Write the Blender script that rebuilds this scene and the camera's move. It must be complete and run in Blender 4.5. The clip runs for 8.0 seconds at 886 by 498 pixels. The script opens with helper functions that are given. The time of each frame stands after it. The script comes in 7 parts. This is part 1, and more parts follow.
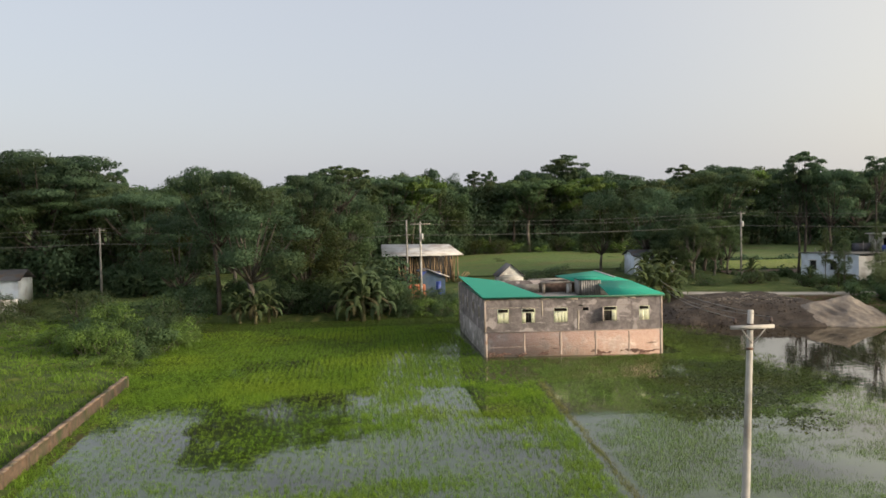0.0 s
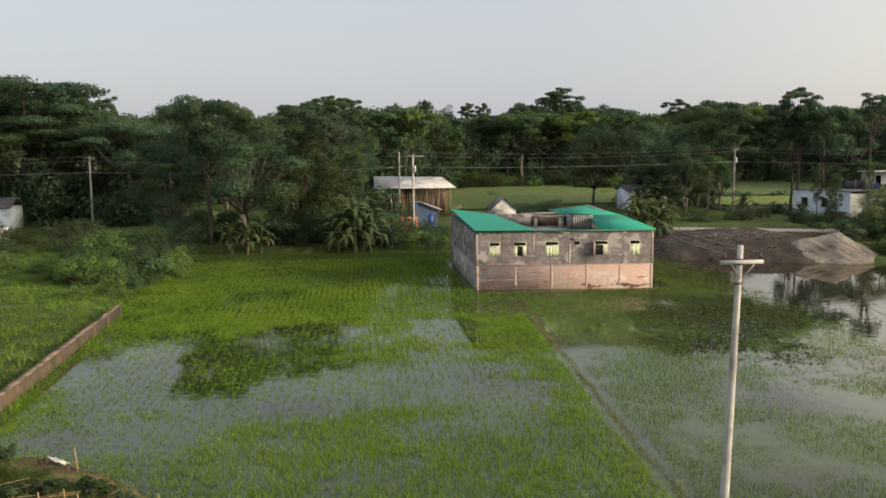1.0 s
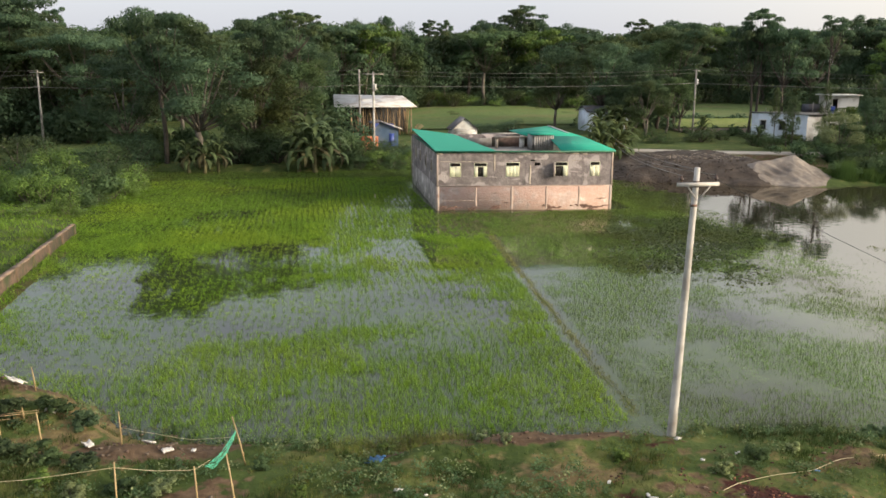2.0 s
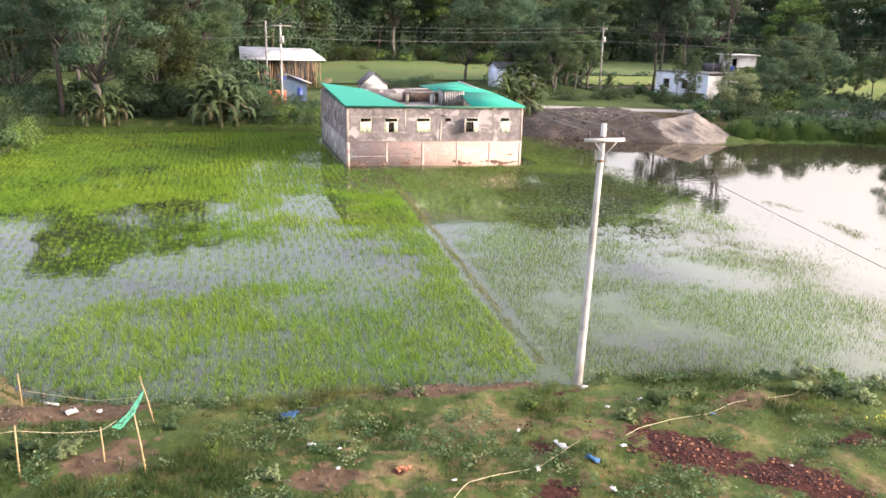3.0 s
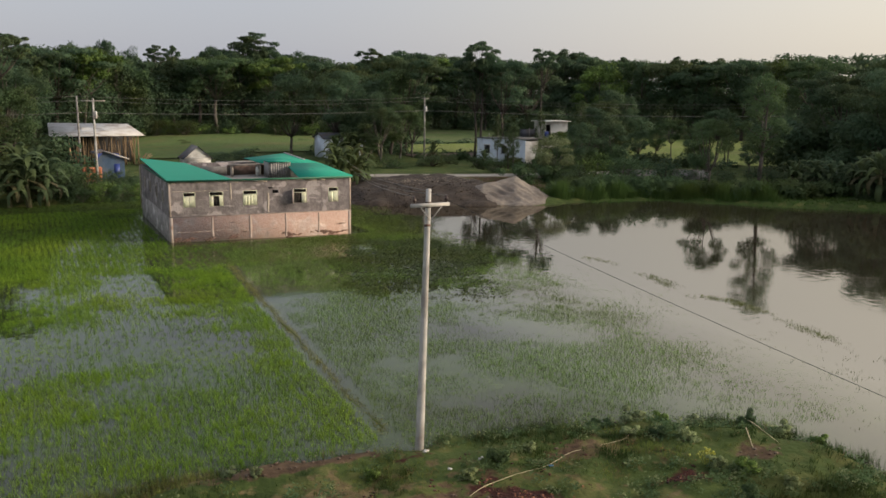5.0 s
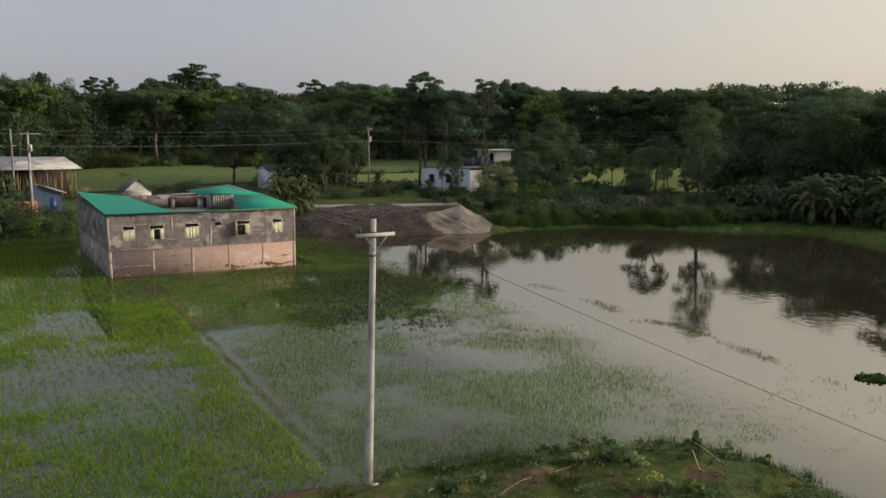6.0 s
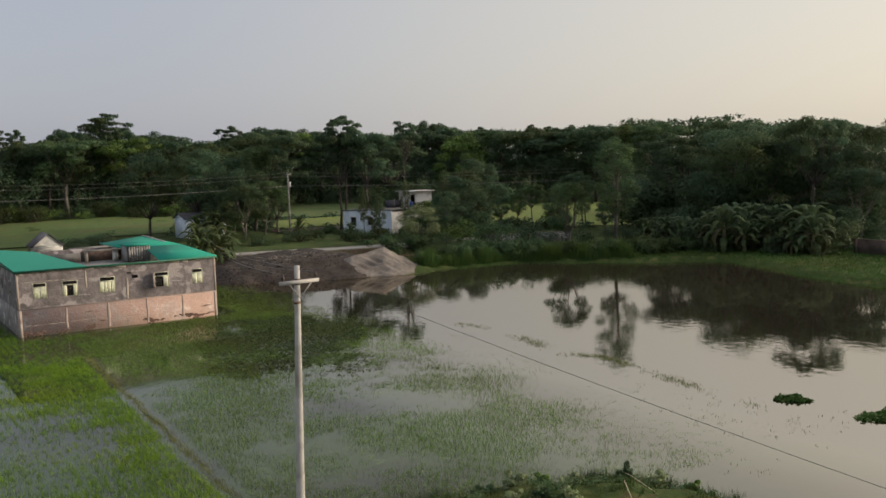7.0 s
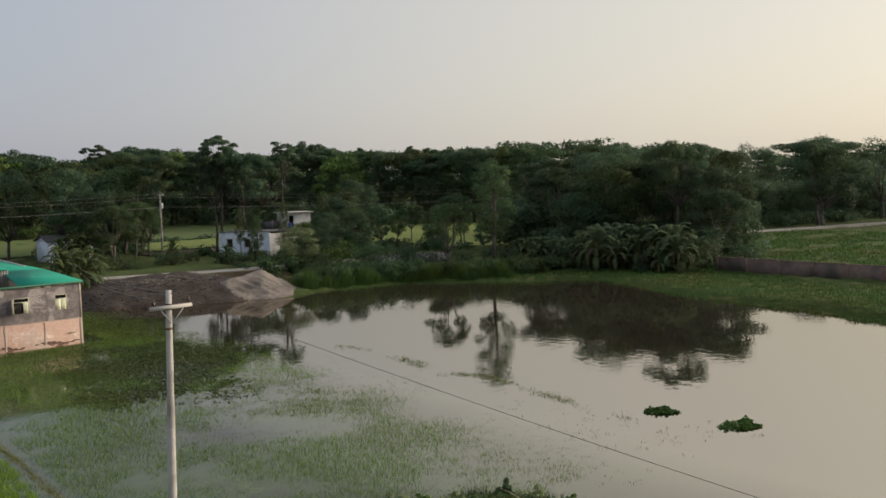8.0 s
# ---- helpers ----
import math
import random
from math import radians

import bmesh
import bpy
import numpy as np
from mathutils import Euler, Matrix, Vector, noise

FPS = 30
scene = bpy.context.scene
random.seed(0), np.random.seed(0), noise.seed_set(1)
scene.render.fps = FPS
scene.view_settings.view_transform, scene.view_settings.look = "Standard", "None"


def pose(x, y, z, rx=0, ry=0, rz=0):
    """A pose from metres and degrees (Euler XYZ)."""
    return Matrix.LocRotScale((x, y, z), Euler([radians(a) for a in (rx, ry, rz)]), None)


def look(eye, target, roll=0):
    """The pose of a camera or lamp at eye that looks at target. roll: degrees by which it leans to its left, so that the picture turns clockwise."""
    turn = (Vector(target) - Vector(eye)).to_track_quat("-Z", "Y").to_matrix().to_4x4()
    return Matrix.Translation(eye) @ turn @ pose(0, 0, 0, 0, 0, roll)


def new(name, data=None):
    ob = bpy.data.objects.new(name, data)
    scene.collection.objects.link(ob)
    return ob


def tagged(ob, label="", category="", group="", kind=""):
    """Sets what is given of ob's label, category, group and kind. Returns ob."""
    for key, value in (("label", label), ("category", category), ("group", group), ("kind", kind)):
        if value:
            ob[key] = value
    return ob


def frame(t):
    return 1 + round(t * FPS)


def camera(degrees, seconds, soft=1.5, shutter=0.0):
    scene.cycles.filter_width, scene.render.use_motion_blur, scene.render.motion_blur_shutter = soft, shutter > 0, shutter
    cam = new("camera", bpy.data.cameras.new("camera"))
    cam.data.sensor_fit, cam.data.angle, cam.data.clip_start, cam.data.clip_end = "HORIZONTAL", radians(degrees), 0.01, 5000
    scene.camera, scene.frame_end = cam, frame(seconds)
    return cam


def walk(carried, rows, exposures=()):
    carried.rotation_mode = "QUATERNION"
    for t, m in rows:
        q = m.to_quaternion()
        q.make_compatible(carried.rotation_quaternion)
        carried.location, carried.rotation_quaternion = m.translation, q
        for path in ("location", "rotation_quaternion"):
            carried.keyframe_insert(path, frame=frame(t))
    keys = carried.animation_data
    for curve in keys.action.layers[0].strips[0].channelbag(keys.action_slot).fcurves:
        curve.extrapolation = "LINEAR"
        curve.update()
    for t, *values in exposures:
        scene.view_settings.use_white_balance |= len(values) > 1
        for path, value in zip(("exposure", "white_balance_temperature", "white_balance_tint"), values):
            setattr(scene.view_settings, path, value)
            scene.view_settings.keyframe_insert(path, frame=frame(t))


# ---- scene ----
cam = camera(55.0, 8.0, soft=1.6)
PATH = [
    (0, (-0.05, 0.009, 11.433), (0.204, 1.991, 11.341), -1.1),
    (0.5, (-0.065, -0.005, 11.422), (0.184, 1.974, 11.275), -1.0),
    (1, (-0.037, 0.026, 11.401), (0.231, 1.992, 11.152), -0.4),
    (1.5, (-0.017, 0.031, 11.385), (0.28, 1.978, 11.036), 0.2),
    (1.7, (-0.004, 0.036, 11.407), (0.313, 1.973, 11.023), 0.2),
    (2.8, (0.023, -0.006, 11.386), (0.523, 1.859, 10.865), 1.3),
    (3, (-0.018, -0.01, 11.371), (0.534, 1.838, 10.842), 1.5),
    (3.5, (0.007, 0.003, 11.353), (0.692, 1.808, 10.831), 1.2),
    (4, (0.061, 0.04, 11.346), (0.856, 1.814, 10.875), 0.8),
    (4.5, (0.047, -0.006, 11.343), (0.916, 1.748, 10.931), 0.7),
    (4.7, (0.053, -0.017, 11.347), (0.943, 1.73, 10.957), 0.7),
    (5.8, (0.147, 0.017, 11.333), (1.155, 1.715, 11.018), 0.5),
    (6, (0.125, 0.044, 11.339), (1.16, 1.729, 11.042), 0.3),
    (6.5, (0.12, 0.061, 11.376), (1.224, 1.708, 11.12), -0.4),
    (7, (0.119, 0.073, 11.381), (1.309, 1.667, 11.177), -1.5),
    (7.5, (0.149, 0.023, 11.391), (1.454, 1.531, 11.234), -1.8),
    (8, (0.155, 0.03, 11.402), (1.56, 1.443, 11.24), -1.3),
]
EXPOSURES = [(0.0, 0.17, 6800, 8), (1.0, 0.15, 6850, 7), (1.7, 0.24, 6800, 7), (2.8, 1.4, 6380, 18), (3.0, 1.4, 6360, 19), (3.5, 1.1, 6320, 18), (4.0, 0.7, 6420, 14), (4.5, 0.25, 6600, 10), (5.8, -0.36, 6650, 10), (6.5, -0.30, 6620, 10), (7.2, -0.28, 6560, 10), (8.0, -0.28, 6520, 9)]
walk(cam, [(t, look(eye, target, roll)) for t, eye, target, roll in PATH], EXPOSURES)

# ---- world and sun: a low hazy sun off to the right ----
SUN_EL, SUN_AZ = radians(16), radians(120)
world = bpy.data.worlds.new("evening_sky")
scene.world = world
world.use_nodes = True
wn, wl = world.node_tree.nodes, world.node_tree.links
sky = wn.new("ShaderNodeTexSky")
sky.sky_type, sky.sun_disc = "NISHITA", False
sky.sun_elevation, sky.sun_rotation = SUN_EL, SUN_AZ
sky.air_density, sky.dust_density, sky.ozone_density = 1.0, 4.0, 1.0
haze = wn.new("ShaderNodeMix")
haze.data_type, haze.blend_type = "RGBA", "MIX"
haze.inputs[0].default_value = 0.62
# the haze is cool grey away from the sun and cream towards it
tc, dot, ease, tint = (wn.new(k) for k in ("ShaderNodeTexCoord", "ShaderNodeVectorMath", "ShaderNodeMapRange", "ShaderNodeMix"))
dot.operation = "DOT_PRODUCT"
dot.inputs[1].default_value = (math.sin(radians(100)), math.cos(radians(100)), 0.25)
wl.new(tc.outputs["Generated"], dot.inputs[0])
ease.interpolation_type = "SMOOTHSTEP"
ease.inputs["From Min"].default_value, ease.inputs["From Max"].default_value = 0.04, 1.08
wl.new(dot.outputs["Value"], ease.inputs["Value"])
tint.data_type = "RGBA"
tint.inputs[6].default_value = (4.95, 5.15, 5.95, 1)
tint.inputs[7].default_value = (9.3, 8.4, 6.95, 1)
wl.new(ease.outputs[0], tint.inputs[0])
wl.new(tint.outputs[2], haze.inputs[7])
wl.new(sky.outputs[0], haze.inputs[6])
wl.new(haze.outputs[2], wn["Background"].inputs[0])
wn["Background"].inputs[1].default_value = 0.14
sun = new("sun", bpy.data.lights.new("sun", "SUN"))
sun.data.energy, sun.data.angle, sun.data.color = 3.3, radians(14), (1.0, 0.88, 0.74)
to_sun = Vector((math.sin(SUN_AZ) * math.cos(SUN_EL), math.cos(SUN_AZ) * math.cos(SUN_EL), math.sin(SUN_EL)))
sun.matrix_world = look(to_sun * 200, (0, 0, 0))

# ---- materials ----
def shader(name):
    m = bpy.data.materials.new(name)
    m.use_nodes = True
    return m, m.node_tree.nodes, m.node_tree.links, m.node_tree.nodes["Principled BSDF"]


def mixed(n, l, a, b, fac, mode="MIX"):
    """A colour mix node; a, b and fac are sockets or values."""
    x = n.new("ShaderNodeMix")
    x.data_type, x.blend_type = "RGBA", mode
    for i, v in ((0, fac), (6, a), (7, b)):
        if isinstance(v, bpy.types.NodeSocket):
            l.new(v, x.inputs[i])
        else:
            x.inputs[i].default_value = v if i == 0 else (*v, 1)
    return x.outputs[2]


def noised(n, l, where, scale, lo=0.4, hi=0.6, detail=4.0, stretch=None):
    """Noise at a scale, stretched to a soft mask from 0 to 1."""
    if stretch:
        mp = n.new("ShaderNodeMapping")
        mp.inputs["Scale"].default_value = stretch
        l.new(where, mp.inputs["Vector"])
        where = mp.outputs[0]
    t = n.new("ShaderNodeTexNoise")
    t.inputs["Scale"].default_value, t.inputs["Detail"].default_value = scale, detail
    l.new(where, t.inputs["Vector"])
    r = n.new("ShaderNodeMapRange")
    r.inputs["From Min"].default_value, r.inputs["From Max"].default_value = lo, hi
    l.new(t.outputs["Fac"], r.inputs["Value"])
    return r.outputs[0]


def bumped(n, l, b, height, strength, distance):
    x = n.new("ShaderNodeBump")
    x.inputs["Strength"].default_value, x.inputs["Distance"].default_value = strength, distance
    l.new(height, x.inputs["Height"])
    l.new(x.outputs[0], b.inputs["Normal"])


def place_of(n):
    return n.new("ShaderNodeNewGeometry").outputs["Position"]


def surface(name, c1, c2, scale=1.0, stain=None, stain_scale=0.25, rough=0.8, metal=0.0, bump=0.3, depth=0.02, stretch=None):
    """Grain from c1 to c2, and stains of a second colour at a larger scale."""
    m, n, l, b = shader(name)
    w = place_of(n)
    grain = noised(n, l, w, scale, 0.3, 0.7, 6, stretch)
    c = mixed(n, l, c1, c2, grain)
    if stain:
        c = mixed(n, l, c, stain, noised(n, l, w, stain_scale, 0.48, 0.66, 5))
    l.new(c, b.inputs["Base Color"])
    b.inputs["Roughness"].default_value, b.inputs["Metallic"].default_value = rough, metal
    if bump:
        bumped(n, l, b, noised(n, l, w, scale * 4, 0.2, 0.8, 6), bump, depth)
    return m


def foliage(name, dark, light, thin=0.25, rough=0.55, patch=None):
    """Leaves: each leaf has its own shade, some light comes through."""
    m, n, l, b = shader(name)
    g = n.new("ShaderNodeNewGeometry")
    o = n.new("ShaderNodeObjectInfo")
    shade = n.new("ShaderNodeMapRange")
    shade.inputs["To Min"].default_value, shade.inputs["To Max"].default_value = 0.15, 0.75
    l.new(g.outputs["Random Per Island"], shade.inputs["Value"])
    c = mixed(n, l, dark, light, shade.outputs[0])
    c = mixed(n, l, c, patch or tuple(0.5 * (p + q) for p, q in zip(dark, (0.10, 0.10, 0.02))), noised(n, l, g.outputs["Position"], 0.12, 0.45, 0.7))
    h = n.new("ShaderNodeHueSaturation")
    r = n.new("ShaderNodeMapRange")
    r.inputs["To Min"].default_value, r.inputs["To Max"].default_value = 0.75, 1.25
    l.new(o.outputs["Random"], r.inputs["Value"])
    l.new(r.outputs[0], h.inputs["Value"])
    l.new(c, h.inputs["Color"])
    l.new(h.outputs[0], b.inputs["Base Color"])
    b.inputs["Roughness"].default_value = rough
    b.inputs["Specular IOR Level"].default_value = 0.12
    t = n.new("ShaderNodeBsdfTranslucent")
    l.new(h.outputs[0], t.inputs["Color"])
    x = n.new("ShaderNodeMixShader")
    x.inputs[0].default_value = thin
    l.new(b.outputs[0], x.inputs[1])
    l.new(t.outputs[0], x.inputs[2])
    l.new(x.outputs[0], n["Material Output"].inputs[0])
    return m


def water_material():
    """Muddy flood water: nearly a mirror towards the horizon, with faint ripples."""
    m, n, l, b = shader("flood_water")
    w = place_of(n)
    silt = n.new("ShaderNodeMapRange")
    silt.inputs["From Min"].default_value, silt.inputs["From Max"].default_value = 26, 38
    mud = mixed(n, l, (0.022, 0.023, 0.017), (0.036, 0.035, 0.025), noised(n, l, w, 0.08))
    mud = mixed(n, l, mud, (0.036, 0.031, 0.022), silt.outputs[0])
    # weedy shallow field water on one side, the silty pond with brightened reflections on the other
    xyz, pond = n.new("ShaderNodeSeparateXYZ"), n.new("ShaderNodeMapRange")
    l.new(w, xyz.inputs[0])
    l.new(xyz.outputs[0], silt.inputs["Value"])
    gloss = n.new("ShaderNodeMapRange")
    gloss.inputs["From Min"].default_value, gloss.inputs["From Max"].default_value = 30, 15
    gloss.inputs["To Min"].default_value, gloss.inputs["To Max"].default_value = 0.0, 0.05
    l.new(xyz.outputs[0], gloss.inputs["Value"])
    # open water between the rice rows lies stiller than the weedy water east of the bund
    still = n.new("ShaderNodeMapRange")
    still.inputs["From Min"].default_value, still.inputs["From Max"].default_value = 9, 13
    l.new(xyz.outputs[0], still.inputs["Value"])
    rough = n.new("ShaderNodeMath")
    rough.operation = "MULTIPLY_ADD"
    l.new(gloss.outputs[0], rough.inputs[0])
    l.new(still.outputs[0], rough.inputs[1])
    rough.inputs[2].default_value = 0.015
    l.new(rough.outputs[0], b.inputs["Roughness"])
    # IOR far above water's puts a brighter sky reflection into the pond
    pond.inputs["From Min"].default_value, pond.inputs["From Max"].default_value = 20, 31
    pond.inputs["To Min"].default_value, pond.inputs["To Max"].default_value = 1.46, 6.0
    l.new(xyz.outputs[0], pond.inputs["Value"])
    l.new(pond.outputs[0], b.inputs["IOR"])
    # warm tint put into the reflections, as from a creamier sky
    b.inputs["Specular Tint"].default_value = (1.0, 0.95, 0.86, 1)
    # drowned grass and algae just under the surface of the fields, in ragged beds
    field = n.new("ShaderNodeMapRange")
    field.inputs["From Min"].default_value, field.inputs["From Max"].default_value = 34, 22
    field.inputs["To Max"].default_value = 0.9
    l.new(xyz.outputs[0], field.inputs["Value"])
    beds = n.new("ShaderNodeMath")
    beds.operation = "MULTIPLY"
    l.new(noised(n, l, w, 0.16, 0.30, 0.58, 8), beds.inputs[0])
    l.new(field.outputs[0], beds.inputs[1])
    clear = mixed(n, l, (0.020, 0.042, 0.005), (0.052, 0.088, 0.012), noised(n, l, w, 1.8, 0.3, 0.7, 8))
    algae = mixed(n, l, (0.036, 0.064, 0.014), (0.082, 0.122, 0.032), noised(n, l, w, 1.8, 0.3, 0.7, 8))
    algae = mixed(n, l, clear, algae, still.outputs[0])
    l.new(mixed(n, l, mud, algae, beds.outputs[0]), b.inputs["Base Color"])
    small = noised(n, l, w, 1.5, 0.2, 0.8, 3, (1.0, 1.0, 1.0))
    gust = noised(n, l, w, 0.05, 0.30, 0.60, 2)
    k = n.new("ShaderNodeMath")
    k.operation = "MULTIPLY"
    l.new(small, k.inputs[0])
    l.new(gust, k.inputs[1])
    bumped(n, l, b, k.outputs[0], 0.18, 0.024)
    return m


def ground_material():
    """Grass and earth; the mesh says where bare soil, brick chips and dry grass lie."""
    m, n, l, b = shader("ground_cover")
    w = place_of(n)
    a = n.new("ShaderNodeVertexColor")
    a.layer_name = "kind"
    s = n.new("ShaderNodeSeparateColor")
    l.new(a.outputs["Color"], s.inputs[0])
    grass = mixed(n, l, (0.030, 0.048, 0.013), (0.068, 0.098, 0.025), noised(n, l, w, 1.6, 0.3, 0.7, 8))
    grass = mixed(n, l, grass, (0.078, 0.110, 0.032), noised(n, l, w, 0.11, 0.45, 0.65, 6))
    grass = mixed(n, l, grass, (0.130, 0.135, 0.045), noised(n, l, w, 0.7, 0.54, 0.66, 8))
    soil = mixed(n, l, (0.070, 0.044, 0.026), (0.150, 0.102, 0.064), noised(n, l, w, 3.0, 0.3, 0.7, 8))
    chips = mixed(n, l, (0.034, 0.014, 0.012), (0.080, 0.028, 0.021), noised(n, l, w, 9.0, 0.3, 0.7, 6))
    dry = mixed(n, l, (0.095, 0.072, 0.038), (0.22, 0.170, 0.080), noised(n, l, w, 2.5, 0.3, 0.7, 6))
    rag = noised(n, l, w, 2.2, 0.0, 1.0, 8)

    def edged(mask):
        x = n.new("ShaderNodeMath")
        x.operation = "MULTIPLY_ADD"
        l.new(rag, x.inputs[0])
        x.inputs[1].default_value = 1.5
        l.new(mask, x.inputs[2])
        r = n.new("ShaderNodeMapRange")
        r.inputs["From Min"].default_value, r.inputs["From Max"].default_value = 1.08, 1.26
        l.new(x.outputs[0], r.inputs["Value"])
        return r.outputs[0]

    c = mixed(n, l, grass, dry, edged(s.outputs[2]))
    c = mixed(n, l, c, soil, edged(s.outputs[0]))
    c = mixed(n, l, c, chips, edged(s.outputs[1]))
    l.new(c, b.inputs["Base Color"])
    b.inputs["Roughness"].default_value = 0.95
    b.inputs["Specular IOR Level"].default_value = 0.15
    bumped(n, l, b, noised(n, l, w, 5.0, 0.2, 0.8, 8), 0.7, 0.06)
    return m


def plaster_material(name, low, high, brick, pale=1.5):
    """Old cement render: blotches, pale trowelled patches and lines, dark damp streaks, and brick courses where it has worn off."""
    m, n, l, b = shader(name)
    w = place_of(n)
    c = mixed(n, l, low, high, noised(n, l, w, 3.2, 0.38, 0.62, 10))
    c = mixed(n, l, c, tuple((0.86 if brick else 0.62) * v for v in low), noised(n, l, w, 0.7, 0.52, 0.70, 8))
    c = mixed(n, l, c, tuple(pale * v for v in high), noised(n, l, w, 0.85, 0.57, 0.61, 10))
    c = mixed(n, l, c, tuple(pale * v for v in high), noised(n, l, w, 1.5, 0.64, 0.70, 5, (0.35, 0.35, 2.6)))
    c = mixed(n, l, c, tuple(0.42 * v for v in low), noised(n, l, w, 1.5, 0.60, 0.78, 6, (1.6, 1.6, 0.22)))
    if brick:
        mp = n.new("ShaderNodeMapping")
        mp.inputs["Rotation"].default_value = (radians(90), 0, radians(5.5))
        l.new(w, mp.inputs["Vector"])
        t = n.new("ShaderNodeTexBrick")
        t.inputs["Scale"].default_value = 1.0
        t.inputs["Brick Width"].default_value, t.inputs["Row Height"].default_value, t.inputs["Mortar Size"].default_value = 0.25, 0.085, 0.012
        t.inputs["Color1"].default_value, t.inputs["Color2"].default_value = (0.47, 0.305, 0.25, 1), (0.40, 0.240, 0.19, 1)
        t.inputs["Mortar"].default_value = (0.46, 0.37, 0.31, 1)
        l.new(mp.outputs[0], t.inputs["Vector"])
        c = mixed(n, l, t.outputs["Color"], c, noised(n, l, w, 1.1, 0.50, 0.66, 9))
        c = mixed(n, l, c, (0.14, 0.09, 0.07), noised(n, l, w, 1.3, 0.66, 0.74, 6, (0.5, 0.5, 2.2)))
    l.new(c, b.inputs["Base Color"])
    b.inputs["Roughness"].default_value = 0.95
    bumped(n, l, b, noised(n, l, w, 7.0, 0.2, 0.8, 10), 0.8, 0.03)
    return m


M_WATER = water_material()
M_GROUND = ground_material()
M_RENDER = plaster_material("cement_render", (0.200, 0.170, 0.164), (0.292, 0.252, 0.240), False, 1.5)
M_PLINTH = plaster_material("worn_brick_plinth", (0.40, 0.305, 0.265), (0.49, 0.395, 0.35), True, 1.22)
M_SIDE = plaster_material("grey_side_base", (0.24, 0.22, 0.20), (0.36, 0.33, 0.30), False)
M_CEMENT = surface("pale_cement", (0.36, 0.30, 0.245), (0.47, 0.40, 0.33), 3.0, (0.20, 0.17, 0.14), 0.8)
M_PATCH = surface("pale_panel_post", (0.40, 0.325, 0.275), (0.47, 0.39, 0.335), 2.0, (0.28, 0.19, 0.15), 1.2, 0.95)
M_COPING = surface("worn_coping", (0.20, 0.135, 0.095), (0.31, 0.225, 0.165), 3.0, (0.085, 0.078, 0.045), 1.0, 0.95)
M_GREEN = surface("green_sheet_metal", (0.005, 0.262, 0.178), (0.006, 0.278, 0.188), 0.4, rough=0.85, bump=0)
M_GREEN_DARK = surface("green_fascia", (0.010, 0.10, 0.055), (0.014, 0.13, 0.07), 1.0, rough=0.5, bump=0)
M_CREAM = surface("cream_shutter_paint", (0.74, 0.75, 0.52), (0.82, 0.82, 0.60), 3.0, (0.62, 0.60, 0.48), 2.0, 0.6, bump=0.1)
M_BARE = surface("bare_brick", (0.15, 0.085, 0.064), (0.25, 0.145, 0.110), 5.0, (0.12, 0.080, 0.060), 1.2, 0.95)
M_PALE = surface("pale_mortar", (0.43, 0.325, 0.275), (0.49, 0.385, 0.33), 2.0, (0.38, 0.29, 0.24), 1.2, 0.95)
# near-black colour that stands in for the shade inside rooms
M_DARK = surface("unlit_room_black", (0.012, 0.011, 0.010), (0.025, 0.022, 0.02), 2.0, bump=0)
M_IRON = surface("dull_iron", (0.06, 0.055, 0.05), (0.11, 0.10, 0.09), 8.0, (0.14, 0.07, 0.04), 2.0, 0.6, 0.3)
M_POLE = surface("weathered_concrete_pole", (0.42, 0.40, 0.37), (0.56, 0.53, 0.49), 4.0, (0.27, 0.24, 0.21), 1.2, 0.85)
M_POLE_GREY = surface("grey_pole", (0.24, 0.23, 0.21), (0.34, 0.32, 0.30), 4.0, (0.16, 0.15, 0.14), 1.2, 0.85)
M_WIRE = surface("aluminium_cable", (0.16, 0.155, 0.15), (0.22, 0.21, 0.20), 3.0, rough=0.5, metal=0.4, bump=0)
M_WIRE_DARK = surface("black_cable", (0.02, 0.02, 0.02), (0.035, 0.033, 0.03), 3.0, rough=0.5, bump=0)
M_PORCELAIN = surface("brown_porcelain", (0.05, 0.03, 0.025), (0.08, 0.05, 0.04), 8.0, rough=0.25, bump=0)
M_BARK = surface("grey_bark", (0.085, 0.072, 0.058), (0.17, 0.15, 0.125), 1.5, (0.06, 0.05, 0.04), 0.5, 0.95, bump=0.8, depth=0.05)
M_BARK_DARK = surface("dark_bark", (0.045, 0.038, 0.030), (0.085, 0.070, 0.056), 1.5, rough=0.95, bump=0.8, depth=0.05)
M_LEAF = [foliage("leaf_deep", (0.060, 0.106, 0.062), (0.114, 0.180, 0.099), 0.48),
          foliage("leaf_mid", (0.067, 0.119, 0.057), (0.130, 0.200, 0.089), 0.48),
          foliage("leaf_olive", (0.060, 0.090, 0.042), (0.114, 0.150, 0.068), 0.48),
          foliage("leaf_fresh", (0.105, 0.180, 0.045), (0.190, 0.290, 0.072))]
M_BANANA = foliage("banana_leaf", (0.050, 0.085, 0.040), (0.118, 0.160, 0.082), 0.3, 0.7)
M_DRYLEAF = foliage("dry_leaf", (0.075, 0.070, 0.042), (0.13, 0.115, 0.07), 0.2)
M_RICE = foliage("rice_blade", (0.112, 0.226, 0.020), (0.225, 0.365, 0.044), 0.35, patch=(0.28, 0.41, 0.04))
M_RICE_DEEP = foliage("paddy_grass_blade", (0.125, 0.220, 0.032), (0.225, 0.360, 0.056), 0.35)
M_RICE_LUSH = foliage("lush_rice_blade", (0.165, 0.290, 0.022), (0.300, 0.440, 0.048), 0.4)
M_MARSH = foliage("marsh_grass_blade", (0.070, 0.118, 0.026), (0.150, 0.225, 0.048), 0.3)
